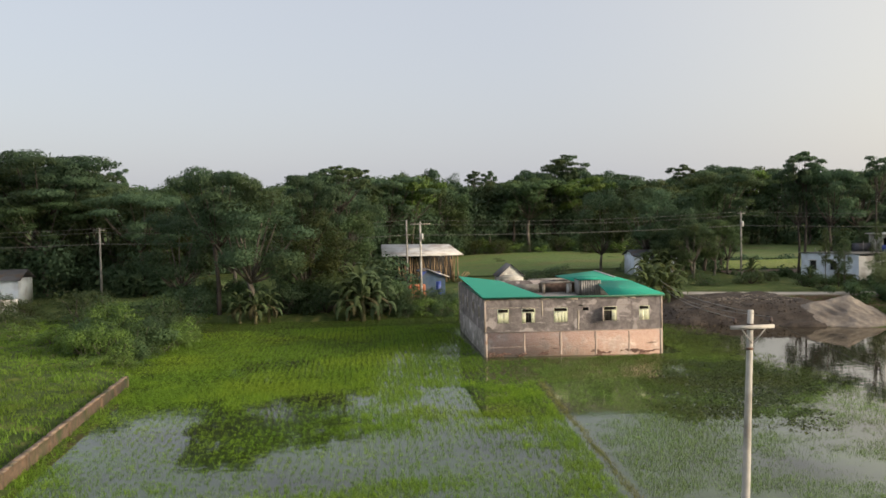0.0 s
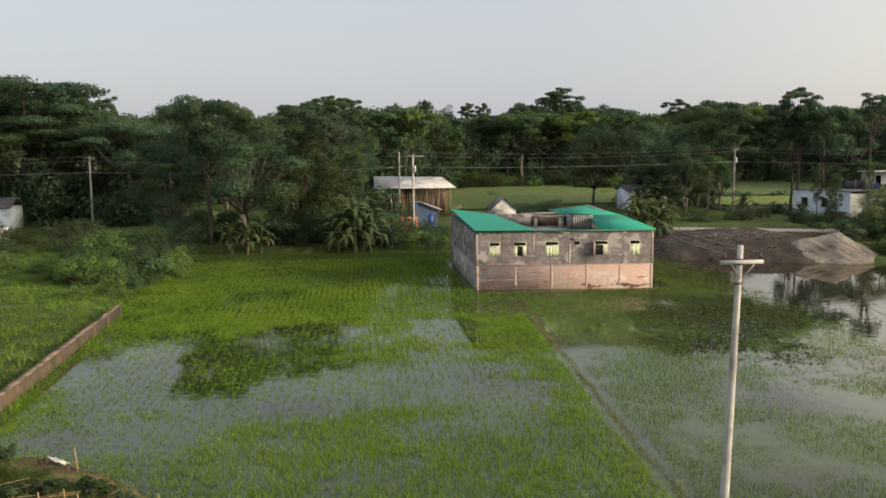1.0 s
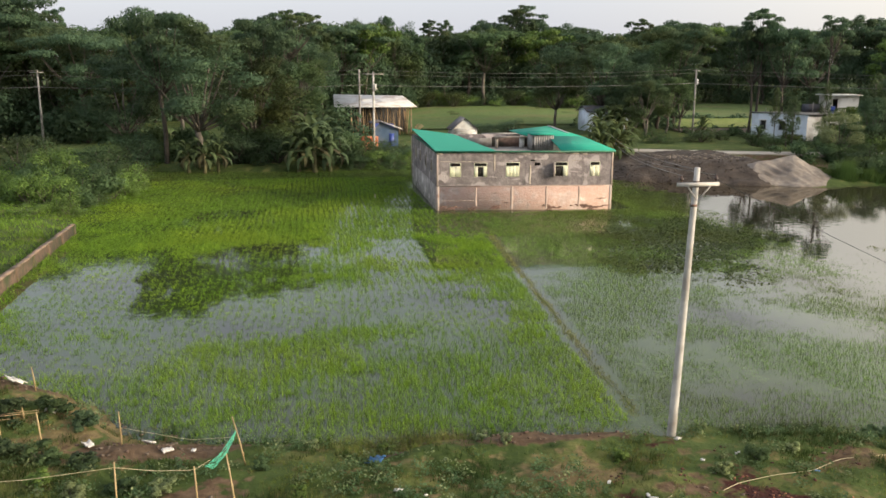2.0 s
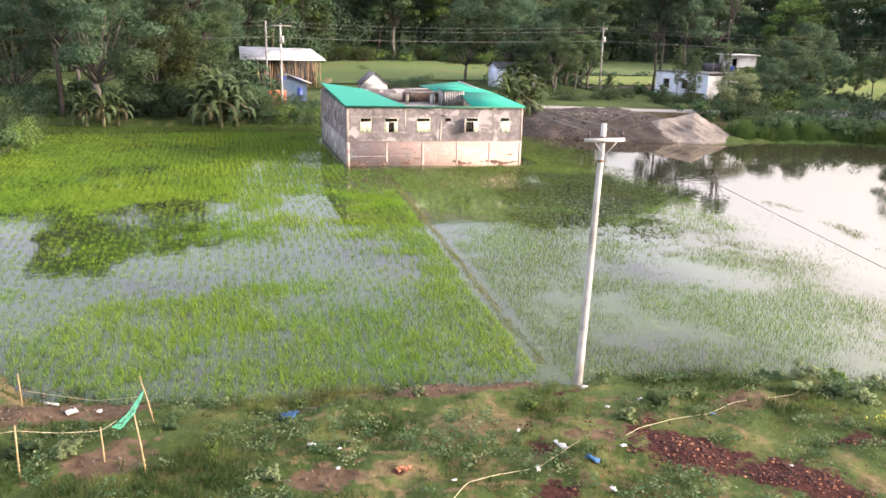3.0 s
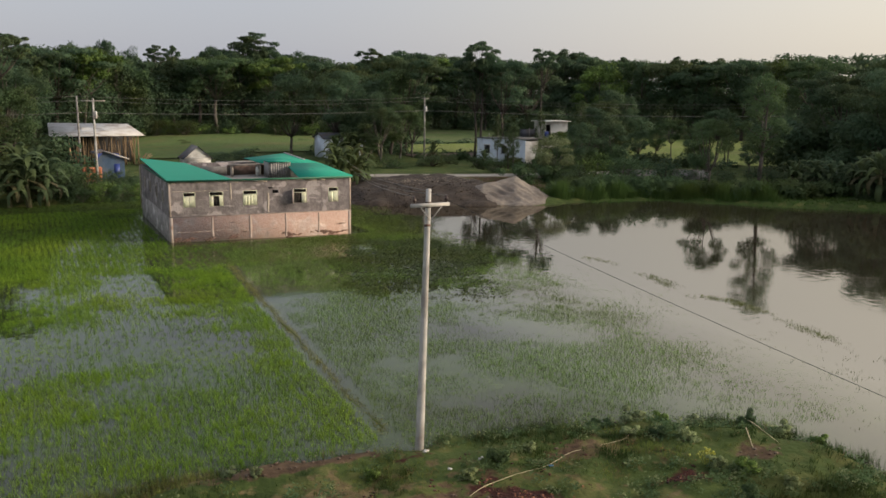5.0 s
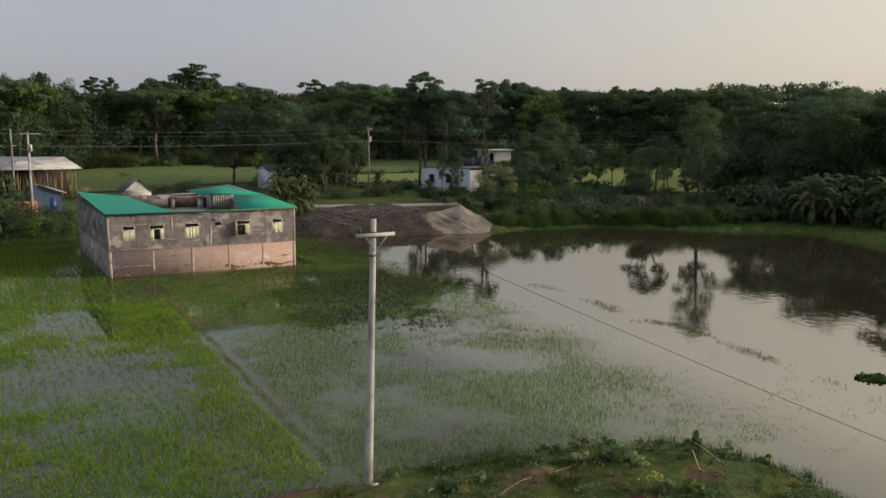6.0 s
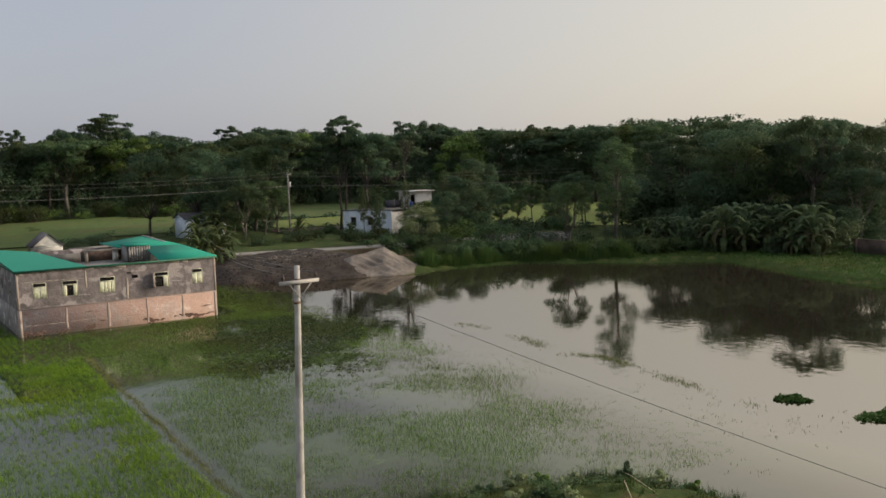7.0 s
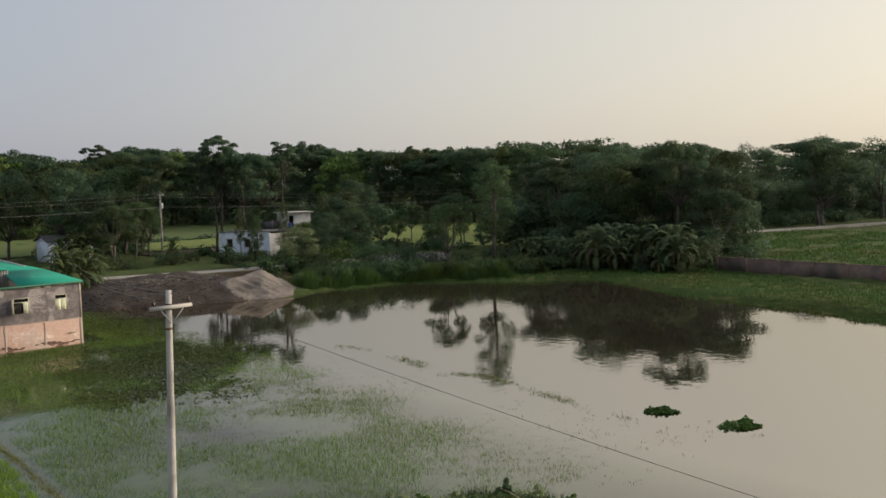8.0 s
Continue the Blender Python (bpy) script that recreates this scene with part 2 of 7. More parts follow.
M_WEED = foliage("water_weed", (0.105, 0.190, 0.038), (0.200, 0.305, 0.070), 0.3)
M_GRASS = foliage("grass_blade", (0.066, 0.088, 0.022), (0.170, 0.200, 0.056), 0.3, patch=(0.175, 0.185, 0.052))
M_GRASS_DRY = foliage("dry_grass_blade", (0.11, 0.090, 0.038), (0.23, 0.185, 0.085), 0.3)
M_RANK = foliage("rank_grass_blade", (0.024, 0.048, 0.012), (0.062, 0.104, 0.026), 0.3)
M_TURF = foliage("bright_turf_blade", (0.120, 0.170, 0.034), (0.230, 0.270, 0.066), 0.3)
M_WEEDPALE = foliage("pale_weed_leaf", (0.185, 0.235, 0.105), (0.320, 0.370, 0.190), 0.3)
M_LEAF.append(M_WEEDPALE)
M_OLIVE = foliage("olive_bund_grass", (0.20, 0.20, 0.07), (0.31, 0.30, 0.11), 0.3)
M_FLOAT = foliage("floating_weed_leaf", (0.030, 0.052, 0.018), (0.085, 0.105, 0.040), 0.2)
M_CLOD = surface("earth_clod", (0.075, 0.055, 0.040), (0.17, 0.13, 0.095), 6.0, (0.11, 0.06, 0.04), 0.8, 0.95)
M_LAWN = foliage("shore_grass_blade", (0.038, 0.090, 0.020), (0.085, 0.160, 0.036), 0.3)
M_REED = foliage("reed_blade", (0.040, 0.080, 0.020), (0.098, 0.158, 0.042), 0.3)
M_PLOT = surface("far_rice", (0.075, 0.125, 0.026), (0.130, 0.190, 0.040), 0.8, (0.130, 0.145, 0.04), 0.12, 0.95, bump=0.8, depth=0.2)
M_LIME = surface("ripening_far_rice", (0.135, 0.185, 0.034), (0.210, 0.260, 0.050), 0.8, (0.20, 0.21, 0.06), 0.12, 0.95, bump=0.8, depth=0.2)
M_MEADOW = surface("far_meadow", (0.07, 0.115, 0.028), (0.12, 0.17, 0.04), 0.5, (0.13, 0.14, 0.05), 0.1, 0.95, bump=0.8, depth=0.2)
M_SAND = surface("river_sand", (0.205, 0.172, 0.142), (0.30, 0.258, 0.215), 2.5, (0.15, 0.125, 0.105), 0.5, 0.95, bump=0.6, depth=0.06)
M_SPOIL = surface("dark_spoil_earth", (0.030, 0.022, 0.017), (0.060, 0.045, 0.035), 2.0, (0.076, 0.058, 0.044), 0.6, 0.95, bump=0.8, depth=0.08)
M_ROAD = surface("dusty_concrete_road", (0.34, 0.31, 0.27), (0.44, 0.40, 0.35), 2.0, (0.26, 0.23, 0.20), 0.5, 0.9)
M_TIN = surface("whitish_tin_roof", (0.52, 0.50, 0.47), (0.66, 0.64, 0.61), 1.0, (0.40, 0.34, 0.29), 0.7, 0.5, 0.2, bump=0)
M_TIN_GREY = surface("grey_tin_roof", (0.065, 0.070, 0.085), (0.11, 0.115, 0.13), 1.0, (0.10, 0.075, 0.06), 0.7, 0.85, 0.0, bump=0)
M_BAMBOO = surface("dry_bamboo", (0.26, 0.17, 0.09), (0.40, 0.28, 0.16), 4.0, (0.17, 0.11, 0.07), 1.0, 0.7)
M_BAMBOO_PALE = surface("yellow_bamboo", (0.38, 0.27, 0.13), (0.50, 0.37, 0.19), 5.0, (0.28, 0.19, 0.09), 2.0, 0.6)
M_BLUE = surface("blue_painted_tin", (0.050, 0.090, 0.155), (0.075, 0.125, 0.205), 2.0, (0.10, 0.13, 0.17), 0.8, 0.6)
M_TARP = surface("blue_tarpaulin", (0.03, 0.055, 0.24), (0.05, 0.09, 0.34), 2.0, rough=0.45)
M_BRICK = surface("fresh_brick", (0.42, 0.15, 0.075), (0.55, 0.22, 0.115), 6.0, (0.32, 0.12, 0.07), 1.0, 0.9)
M_WALL_OLD = surface("old_brick_wall", (0.13, 0.082, 0.060), (0.24, 0.155, 0.115), 3.0, (0.075, 0.068, 0.048), 0.6, 0.95)
M_WHITE = surface("pale_blue_white_wall", (0.72, 0.80, 0.91), (0.80, 0.87, 0.94), 1.5, (0.56, 0.61, 0.68), 0.6, 0.85)
M_CREAMWALL = surface("cream_white_wall", (0.72, 0.70, 0.66), (0.82, 0.80, 0.76), 1.5, (0.48, 0.45, 0.40), 0.6, 0.85)
M_SLAB = surface("grey_roof_slab", (0.22, 0.21, 0.20), (0.33, 0.32, 0.30), 2.0, (0.13, 0.12, 0.11), 0.6, 0.9)
M_PLASTIC = surface("white_plastic_sheet", (0.55, 0.53, 0.50), (0.72, 0.70, 0.66), 2.5, (0.36, 0.32, 0.28), 1.0, 0.5, bump=0.8, depth=0.05)
M_RAG = surface("white_litter", (0.56, 0.53, 0.49), (0.72, 0.69, 0.64), 9.0, rough=0.7)
M_BLUEBAG = surface("blue_plastic_bag", (0.03, 0.11, 0.26), (0.05, 0.16, 0.33), 9.0, rough=0.4)
M_NET = surface("green_net_cord", (0.05, 0.34, 0.22), (0.10, 0.45, 0.30), 9.0, rough=0.6)
M_ROPE = surface("straw_rope", (0.55, 0.46, 0.28), (0.68, 0.58, 0.38), 9.0, rough=0.8)
M_YELLOW = foliage("yellow_flower", (0.40, 0.42, 0.08), (0.60, 0.60, 0.16))
M_GLASS = surface("dark_window_glass", (0.02, 0.025, 0.035), (0.035, 0.04, 0.05), 2.0, rough=0.15, bump=0)

# ---- builders ----
class Geo:
    """Collects faces of one mesh."""

    def __init__(self):
        self.v, self.q, self.t, self.n, self.vn = [], [], [], 0, []

    def add(self, verts, quads=None, tris=None):
        verts = np.asarray(verts, float).reshape(-1, 3)
        if quads is not None and len(quads):
            self.q.append(np.asarray(quads, int).reshape(-1, 4) + self.n)
        if tris is not None and len(tris):
            self.t.append(np.asarray(tris, int).reshape(-1, 3) + self.n)
        self.v.append(verts)
        self.n += len(verts)
        return self

    def box(self, lo, hi, m=None):
        (a, b, c), (d, e, f) = lo, hi
        p = np.array([(a, b, c), (d, b, c), (d, e, c), (a, e, c), (a, b, f), (d, b, f), (d, e, f), (a, e, f)], float)
        if m is not None:
            p = np.array([m @ Vector(r) for r in p])
        return self.add(p, [(0, 3, 2, 1), (4, 5, 6, 7), (0, 1, 5, 4), (1, 2, 6, 5), (2, 3, 7, 6), (3, 0, 4, 7)])

    def tube(self, pts, radii, sides=7):
        pts = np.asarray(pts, float)
        radii = np.full(len(pts), radii) if np.isscalar(radii) else np.asarray(radii, float)
        d = np.gradient(pts, axis=0)
        d /= np.linalg.norm(d, axis=1)[:, None] + 1e-9
        ref = np.where(np.abs(d[:, 2:3]) > 0.9, (1.0, 0, 0), (0, 0, 1.0))
        s = np.cross(d, ref)
        s /= np.linalg.norm(s, axis=1)[:, None] + 1e-9
        u = np.cross(s, d)
        a = np.arange(sides) * 2 * np.pi / sides
        ring = pts[:, None] + radii[:, None, None] * (np.cos(a)[None, :, None] * s[:, None] + np.sin(a)[None, :, None] * u[:, None])
        k, i, j = len(pts), np.arange(len(pts) - 1)[:, None], np.arange(sides)[None]
        q = np.stack([i * sides + j, i * sides + (j + 1) % sides, (i + 1) * sides + (j + 1) % sides, (i + 1) * sides + j], -1)
        v = np.concatenate([ring.reshape(-1, 3), pts[:1], pts[-1:]])
        j = np.arange(sides)
        caps = [np.stack([j * 0 + k * sides, (j + 1) % sides, j], -1), np.stack([j * 0 + k * sides + 1, (k - 1) * sides + j, (k - 1) * sides + (j + 1) % sides], -1)]
        return self.add(v, q, np.concatenate(caps))

    def leaves(self, c, along, side):
        """Pointed leaves round the places c, with half-length and half-width vectors."""
        v = np.stack([c - along, c - 0.15 * along + side, c + along, c - 0.15 * along - side], 1)
        return self.add(v, np.arange(len(c) * 4).reshape(-1, 4))

    def spray(self, c, along, side, normal):
        """Small pointed leaves, shaded as the clump that they cover."""
        v = np.stack([c - 0.8 * along - side, c + along, c - 0.8 * along + side], 1)
        self.vn.append(np.repeat(normal, 3, 0))
        return self.add(v, None, np.arange(len(c) * 3).reshape(-1, 3))

    def blades(self, base, tip, side):
        """Thin upright blades that narrow to a point."""
        v = np.stack([base - side, base + side, tip], 1)
        return self.add(v, None, np.arange(len(base) * 3).reshape(-1, 3))

    def mesh(self, name, *mats):
        me = bpy.data.meshes.new(name)
        v = np.concatenate(self.v)
        q = np.concatenate(self.q) if self.q else np.zeros((0, 4), int)
        t = np.concatenate(self.t) if self.t else np.zeros((0, 3), int)
        me.vertices.add(len(v))
        me.vertices.foreach_set("co", v.astype(np.float32).ravel())
        loops = np.concatenate([q.ravel(), t.ravel()])
        me.loops.add(len(loops))
        me.loops.foreach_set("vertex_index", loops.astype(np.int32))
        sizes = np.concatenate([np.full(len(q), 4), np.full(len(t), 3)])
        me.polygons.add(len(sizes))
        me.polygons.foreach_set("loop_start", np.concatenate([[0], np.cumsum(sizes)[:-1]]).astype(np.int32))
        me.update(calc_edges=True)
        if self.vn:
            smooth(me)
            me.normals_split_custom_set_from_vertices(np.concatenate(self.vn).tolist())
        for m in mats:
            me.materials.append(m)
        return me


def smooth(me):
    me.polygons.foreach_set("use_smooth", np.ones(len(me.polygons), bool))
    return me


def part(name, geo, material, parent=None, label="", at=None):
    me = geo.mesh(name, material) if isinstance(geo, Geo) else geo
    ob = new(name, me)
    if parent:
        ob.parent = parent
    if at is not None:
        ob.matrix_basis = at
    return tagged(ob, label)


def thing(name, label, category, at=None, group="", kind=""):
    ob = new(name)
    ob.empty_display_size = 0.3
    if at is not None:
        ob.matrix_basis = at
    return tagged(ob, label, category, group, kind)


def panel(geo, o, u, z, n, us, zs, holes):
    """A wall of thickness n with real openings. holes: (u0, u1, z0, z1), on the grid of us and zs."""
    o, u, z, n = (np.asarray(p, float) for p in (o, u, z, n))
    us = sorted({*us, *(h[0] for h in holes), *(h[1] for h in holes)})
    zs = sorted({*zs, *(h[2] for h in holes), *(h[3] for h in holes)})
    solid = np.ones((len(us) - 1, len(zs) - 1), bool)
    for i in range(len(us) - 1):
        for j in range(len(zs) - 1):
            cu, cz = (us[i] + us[i + 1]) / 2, (zs[j] + zs[j + 1]) / 2
            solid[i, j] = not any(h[0] < cu < h[1] and h[2] < cz < h[3] for h in holes)
    at = lambda a, b, d: o + u * a + z * b + n * d
    full = lambda i, j: 0 <= i < solid.shape[0] and 0 <= j < solid.shape[1] and solid[i, j]
    for i in range(len(us) - 1):
        for j in range(len(zs) - 1):
            if not solid[i, j]:
                continue
            a, b, c, d = us[i], us[i + 1], zs[j], zs[j + 1]
            geo.add([at(a, c, 0), at(b, c, 0), at(b, d, 0), at(a, d, 0)], [(0, 1, 2, 3)])
            geo.add([at(a, c, 1), at(b, c, 1), at(b, d, 1), at(a, d, 1)], [(3, 2, 1, 0)])
            for (x, y), (p, q) in (((i - 1, j), ((a, c), (a, d))), ((i + 1, j), ((b, d), (b, c))), ((i, j - 1), ((b, c), (a, c))), ((i, j + 1), ((a, d), (b, d)))):
                if not full(x, y):
                    geo.add([at(*p, 0), at(*q, 0), at(*q, 1), at(*p, 1)], [(0, 1, 2, 3)])
    return geo


def unit(v):
    return v / (np.linalg.norm(v, axis=-1, keepdims=True) + 1e-9)


def lumps(x, y, scale, seed=0):
    """Smooth random values from -1 to 1 over the plan, from a few crossing waves."""
    r = np.random.RandomState(seed)
    out = np.zeros_like(x, dtype=float)
    for k in range(7):
        a, f, p = r.uniform(0, 2 * np.pi), r.uniform(0.6, 1.9) / scale, r.uniform(0, 6.28)
        out += np.sin((x * np.cos(a) + y * np.sin(a)) * f * 2 * np.pi + p + 0.8 * np.sin((x * np.sin(a) - y * np.cos(a)) * f * 2.3 + p))
    return out / 4.2


def cloud(x, y, scale, seed=0, octaves=4):
    """Fractal value noise over the plan, about -1 to 1."""
    grid = np.random.RandomState(seed).uniform(-1, 1, (128, 128))
    x, y = np.asarray(x, float), np.asarray(y, float)
    out, amp, total = np.zeros(np.broadcast(x, y).shape), 1.0, 0.0
    for k in range(octaves):
        u, v = x / scale * 2 ** k + 17.3 * k, y / scale * 2 ** k + 9.1 * k
        i, j = np.floor(u).astype(int), np.floor(v).astype(int)
        f, g = u - i, v - j
        f, g = f * f * (3 - 2 * f), g * g * (3 - 2 * g)
        at = lambda a, b: grid[(i + a) % 128, (j + b) % 128]
        out += amp * ((at(0, 0) * (1 - f) + at(1, 0) * f) * (1 - g) + (at(0, 1) * (1 - f) + at(1, 1) * f) * g)
        total, amp = total + amp, amp * 0.55
    return np.clip(out / total * 1.9, -1, 1)


def edge_distance(x, y, poly):
    """Signed distance to the outline of a polygon, positive inside."""
    poly = np.asarray(poly, float)
    best, inside = np.full(x.shape, 1e9), np.zeros(x.shape, bool)
    for (ax, ay), (bx, by) in zip(poly, np.roll(poly, -1, 0)):
        dx, dy = bx - ax, by - ay
        k = np.clip(((x - ax) * dx + (y - ay) * dy) / (dx * dx + dy * dy), 0, 1)
        best = np.minimum(best, np.hypot(x - ax - k * dx, y - ay - k * dy))
        if dy:
            inside ^= ((ay > y) != (by > y)) & (x < ax + (y - ay) * dx / dy)
    return np.where(inside, best, -best)


def step(a, b, v):
    k = np.clip((v - a) / (b - a), 0, 1)
    return k * k * (3 - 2 * k)

# ---- ground, flood water, road ----
SHORE = [(-14.2, 31), (-11, 30.0), (-6.8, 28.0), (-4.5, 26.0), (-2.6, 24.8), (0.7, 24.0), (7.1, 23.6), (11.4, 22.9), (15.1, 22.7), (19.1, 21.9), (23.0, 19.4), (23.7, 16),
         (22.8, 12.5), (21, 0), (20, -40), (66, -40), (67, 5), (68.2, 21.7), (70.4, 29.4), (71.2, 34.0), (73.2, 41.5), (78.6, 54.0), (71.5, 60.2), (63.5, 69.6),
         (55.5, 71.6), (49.5, 71.2), (43, 73.5), (34, 78), (31, 86), (12.5, 90.2), (2.7, 89.5), (-8.7, 90), (-15.2, 93), (-18, 75), (-14.2, 58.9)]
BUND = [(13.15, 54.0), (12.45, 44.0), (11.7, 34.0), (11.45, 29.5), (11.0, 24.3)]


def bund_x(y):
    return np.interp(y, [p[1] for p in BUND[::-1]], [p[0] for p in BUND[::-1]])


def ground_z(x, y):
    x, y = np.asarray(x, float), np.asarray(y, float)
    d = edge_distance(x, y, SHORE) + 0.5 * lumps(x, y, 5.0, 3)
    deep = np.where((x > bund_x(y) + 6) & (y < 62), 0.5, 0.10)
    out = -d
    near = y < 32
    rise = np.where(near, 0.55, 0.45) * step(0, np.where(near, np.interp(x, [4, 7, 12, 14], [1.6, 0.75, 0.75, 1.6]), 1.6), out)
    z = np.where(d > 0, -deep * step(0, 2.5, d) - 0.02, rise)
    z += np.where(d < -0.5, 0.10 * lumps(x, y, 3.0, 5) + 0.07 * cloud(x, y, 1.3, 9, 3), 0.0)
    # the small earth heap beside the stakes
    z += 0.95 * np.exp(-((x + 9.6) / 3.2) ** 2 - ((y - 27.3) / 1.7) ** 2) * step(0.5, -1.0, d)
    # the bund between the two fields
    side = np.abs(x - bund_x(y) - 0.10 * lumps(x, y, 6.0, 11))
    z = np.where((y > 24) & (y < 54.5), np.maximum(z, 0.018 - 0.14 * step(0.03, 0.24, side)), z)
    # the road bank and the fields behind it
    road = y - np.interp(x, [25, 41.6, 54.2, 75, 120], [97, 93, 88.6, 84, 80])
    bank = 1.2 * step(-4, -1, road) * step(24, 34, x) * step(64, 56, x)
    z = np.where(bank > 0.01, np.maximum(z, bank), z)
    z = np.where(y > 98, np.maximum(z, 0.35 + 0.25 * step(98, 110, y)), z)
    return z


def ground_kind(x, y):
    """Bare soil, red brick chips and dry grass, each from 0 to 1."""
    blob = lambda cx, cy, rx, ry, a=0.0: np.clip(1.25 - np.hypot(((x - cx) * math.cos(a) + (y - cy) * math.sin(a)) / rx, ((y - cy) * math.cos(a) - (x - cx) * math.sin(a)) / ry), 0, 1)
    soil = np.maximum.reduce([1.1 * blob(-3.9, 23.8, 2.9, 1.25), 1.1 * blob(-8.7, 27.6, 1.5, 0.7), 0.9 * blob(2.6, 18.4, 1.0, 0.7), 0.75 * blob(-2.5, 20.4, 1.6, 1.1), 1.0 * blob(8.0, 22.6, 4.2, 0.85), 0.55 * blob(15.3, 19.9, 1.4, 0.5),
                              0.55 * blob(10.5, 18.8, 1.5, 1.1), 0.8 * blob(20.2, 17.2, 1.0, 0.7), 0.8 * blob(2.6, 22.3, 0.7, 0.4), 0.8 * blob(16.0, 14.0, 0.8, 0.7), 0.8 * blob(48, 84, 16, 7), 0.7 * blob(100, 205, 10, 6)])
    chips = np.maximum.reduce([blob(12.0, 17.4, 1.8, 1.15, -0.7), blob(13.9, 15.6, 1.9, 1.0, -0.9), 0.75 * blob(8.4, 18.7, 0.45, 0.8), 0.85 * blob(7.8, 16.4, 0.9, 0.6), 0.6 * blob(4.3, 18.0, 0.35, 0.25),
                               0.8 * blob(17.1, 16.8, 0.9, 0.5), 0.6 * blob(10.2, 21.3, 1.2, 0.3), 0.55 * blob(11.8, 19.0, 0.9, 0.35)])
    dry = np.maximum.reduce([0.85 * blob(7.4, 20.1, 1.5, 0.8), 0.7 * blob(4.4, 18.2, 1.5, 0.6), 0.7 * blob(15.6, 19.6, 2.2, 0.7), 0.6 * blob(15.8, 14.6, 1.6, 0.9), 1.4 * blob(-6.1, 26.7, 2.8, 0.85, -0.6), 0.34 * blob(8, 18, 14, 8), 0.55 * blob(6, 23.2, 8, 0.7), 0.5 * blob(-6, 25, 5, 4), 0.9 * blob(96, 196, 14, 9)])
    return soil, chips, dry


def build_ground():
    near_x = np.concatenate([[-2500, -1200, -600, -350, -220, -150, -110, -80, -60, -45, -35], np.arange(-28, 100, 0.8), [102, 106, 112, 120, 130, 145, 165, 200, 260, 360, 600, 1200, 2500]])
    near_x = np.unique(np.concatenate([near_x, np.arange(-8, 25, 0.3)]))
    near_y = np.concatenate([[-2500, -1200, -500, -250, -120, -60, -30, -12, 0, 6], np.arange(10, 27, 0.3), np.arange(27, 100, 0.8), [102, 105, 110, 118, 128, 140, 160, 185, 215, 260, 340, 500, 900, 1600, 2500]])
    x, y = np.meshgrid(near_x, near_y)
    z = ground_z(x, y)
    nx, ny = len(near_x), len(near_y)
    i, j = np.meshgrid(np.arange(nx - 1), np.arange(ny - 1))
    a = j * nx + i
    g = Geo().add(np.stack([x, y, z], -1), np.stack([a, a + 1, a + nx + 1, a + nx], -1).reshape(-1, 4))
    me = smooth(g.mesh("ground", M_GROUND))
    k = np.stack([*ground_kind(x, y), np.ones_like(x)], -1).reshape(-1, 4)
    me.color_attributes.new("kind", "FLOAT_COLOR", "POINT").data.foreach_set("color", k.astype(np.float32).ravel())
    tagged(new("ground", me), "grassy village ground with soil and brick-chip patches", "ground", kind="structure")
    x, y = np.meshgrid(np.arange(-30, 111, 5.0), np.arange(-60, 101, 5.0))
    i, j = np.meshgrid(np.arange(x.shape[1] - 1), np.arange(x.shape[0] - 1))
    a = j * x.shape[1] + i
    w = Geo().add(np.stack([x, y, 0 * x], -1), np.stack([a, a + 1, a + x.shape[1] + 1, a + x.shape[1]], -1).reshape(-1, 4))
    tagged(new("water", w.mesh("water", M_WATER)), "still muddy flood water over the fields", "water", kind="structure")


def ribbon(name, pts, width, z, thick, mat, label, category="road"):
    p = np.asarray(pts, float)
    t = unit(np.gradient(p, axis=0))
    s = np.stack([-t[:, 1], t[:, 0]], -1) * width / 2
    rows = [np.column_stack([p + s * k, z if np.isscalar(z) else z]) for k in (1, -1)] if not np.isscalar(z) else [np.column_stack([p + s * k, np.full(len(p), z)]) for k in (1, -1)]
    low = [r - (0, 0, thick) for r in rows]
    g = Geo()
    n = len(p)
    for a, b in ((rows[0], rows[1]), (low[0], rows[0]), (rows[1], low[1])):
        i = np.arange(n - 1)
        g.add(np.concatenate([a, b]), np.stack([i, i + n, i + n + 1, i + 1], -1))
    return tagged(new(name, g.mesh(name, mat)), label, category, kind="structure")


build_ground()
ribbon("road", [(30, 96.5), (36, 95.2), (41.6, 93.6), (48, 91.3), (54.2, 89.2), (62, 87.5), (72, 87)], 3.0, 1.26, 0.3, M_ROAD, "pale dusty concrete road on a low bank")


def plot(name, corners, label, mat=None):
    """A far rice plot, a sheet a hand above the meadow."""
    c = np.asarray(corners, float)
    k = np.linspace(0, 1, 9)
    u, v = np.meshgrid(k, k)
    p = (1 - u)[..., None] * (1 - v)[..., None] * c[0] + u[..., None] * (1 - v)[..., None] * c[1] + u[..., None] * v[..., None] * c[2] + (1 - u)[..., None] * v[..., None] * c[3]
    z = ground_z(p[..., 0], p[..., 1]) + 0.18
    i, j = np.meshgrid(np.arange(8), np.arange(8))
    a = j * 9 + i
    g = Geo().add(np.concatenate([p, z[..., None]], -1), np.stack([a, a + 1, a + 10, a + 9], -1).reshape(-1, 4))
    tagged(new(name, g.mesh(name, mat or M_PLOT)), label, "field", kind="structure")


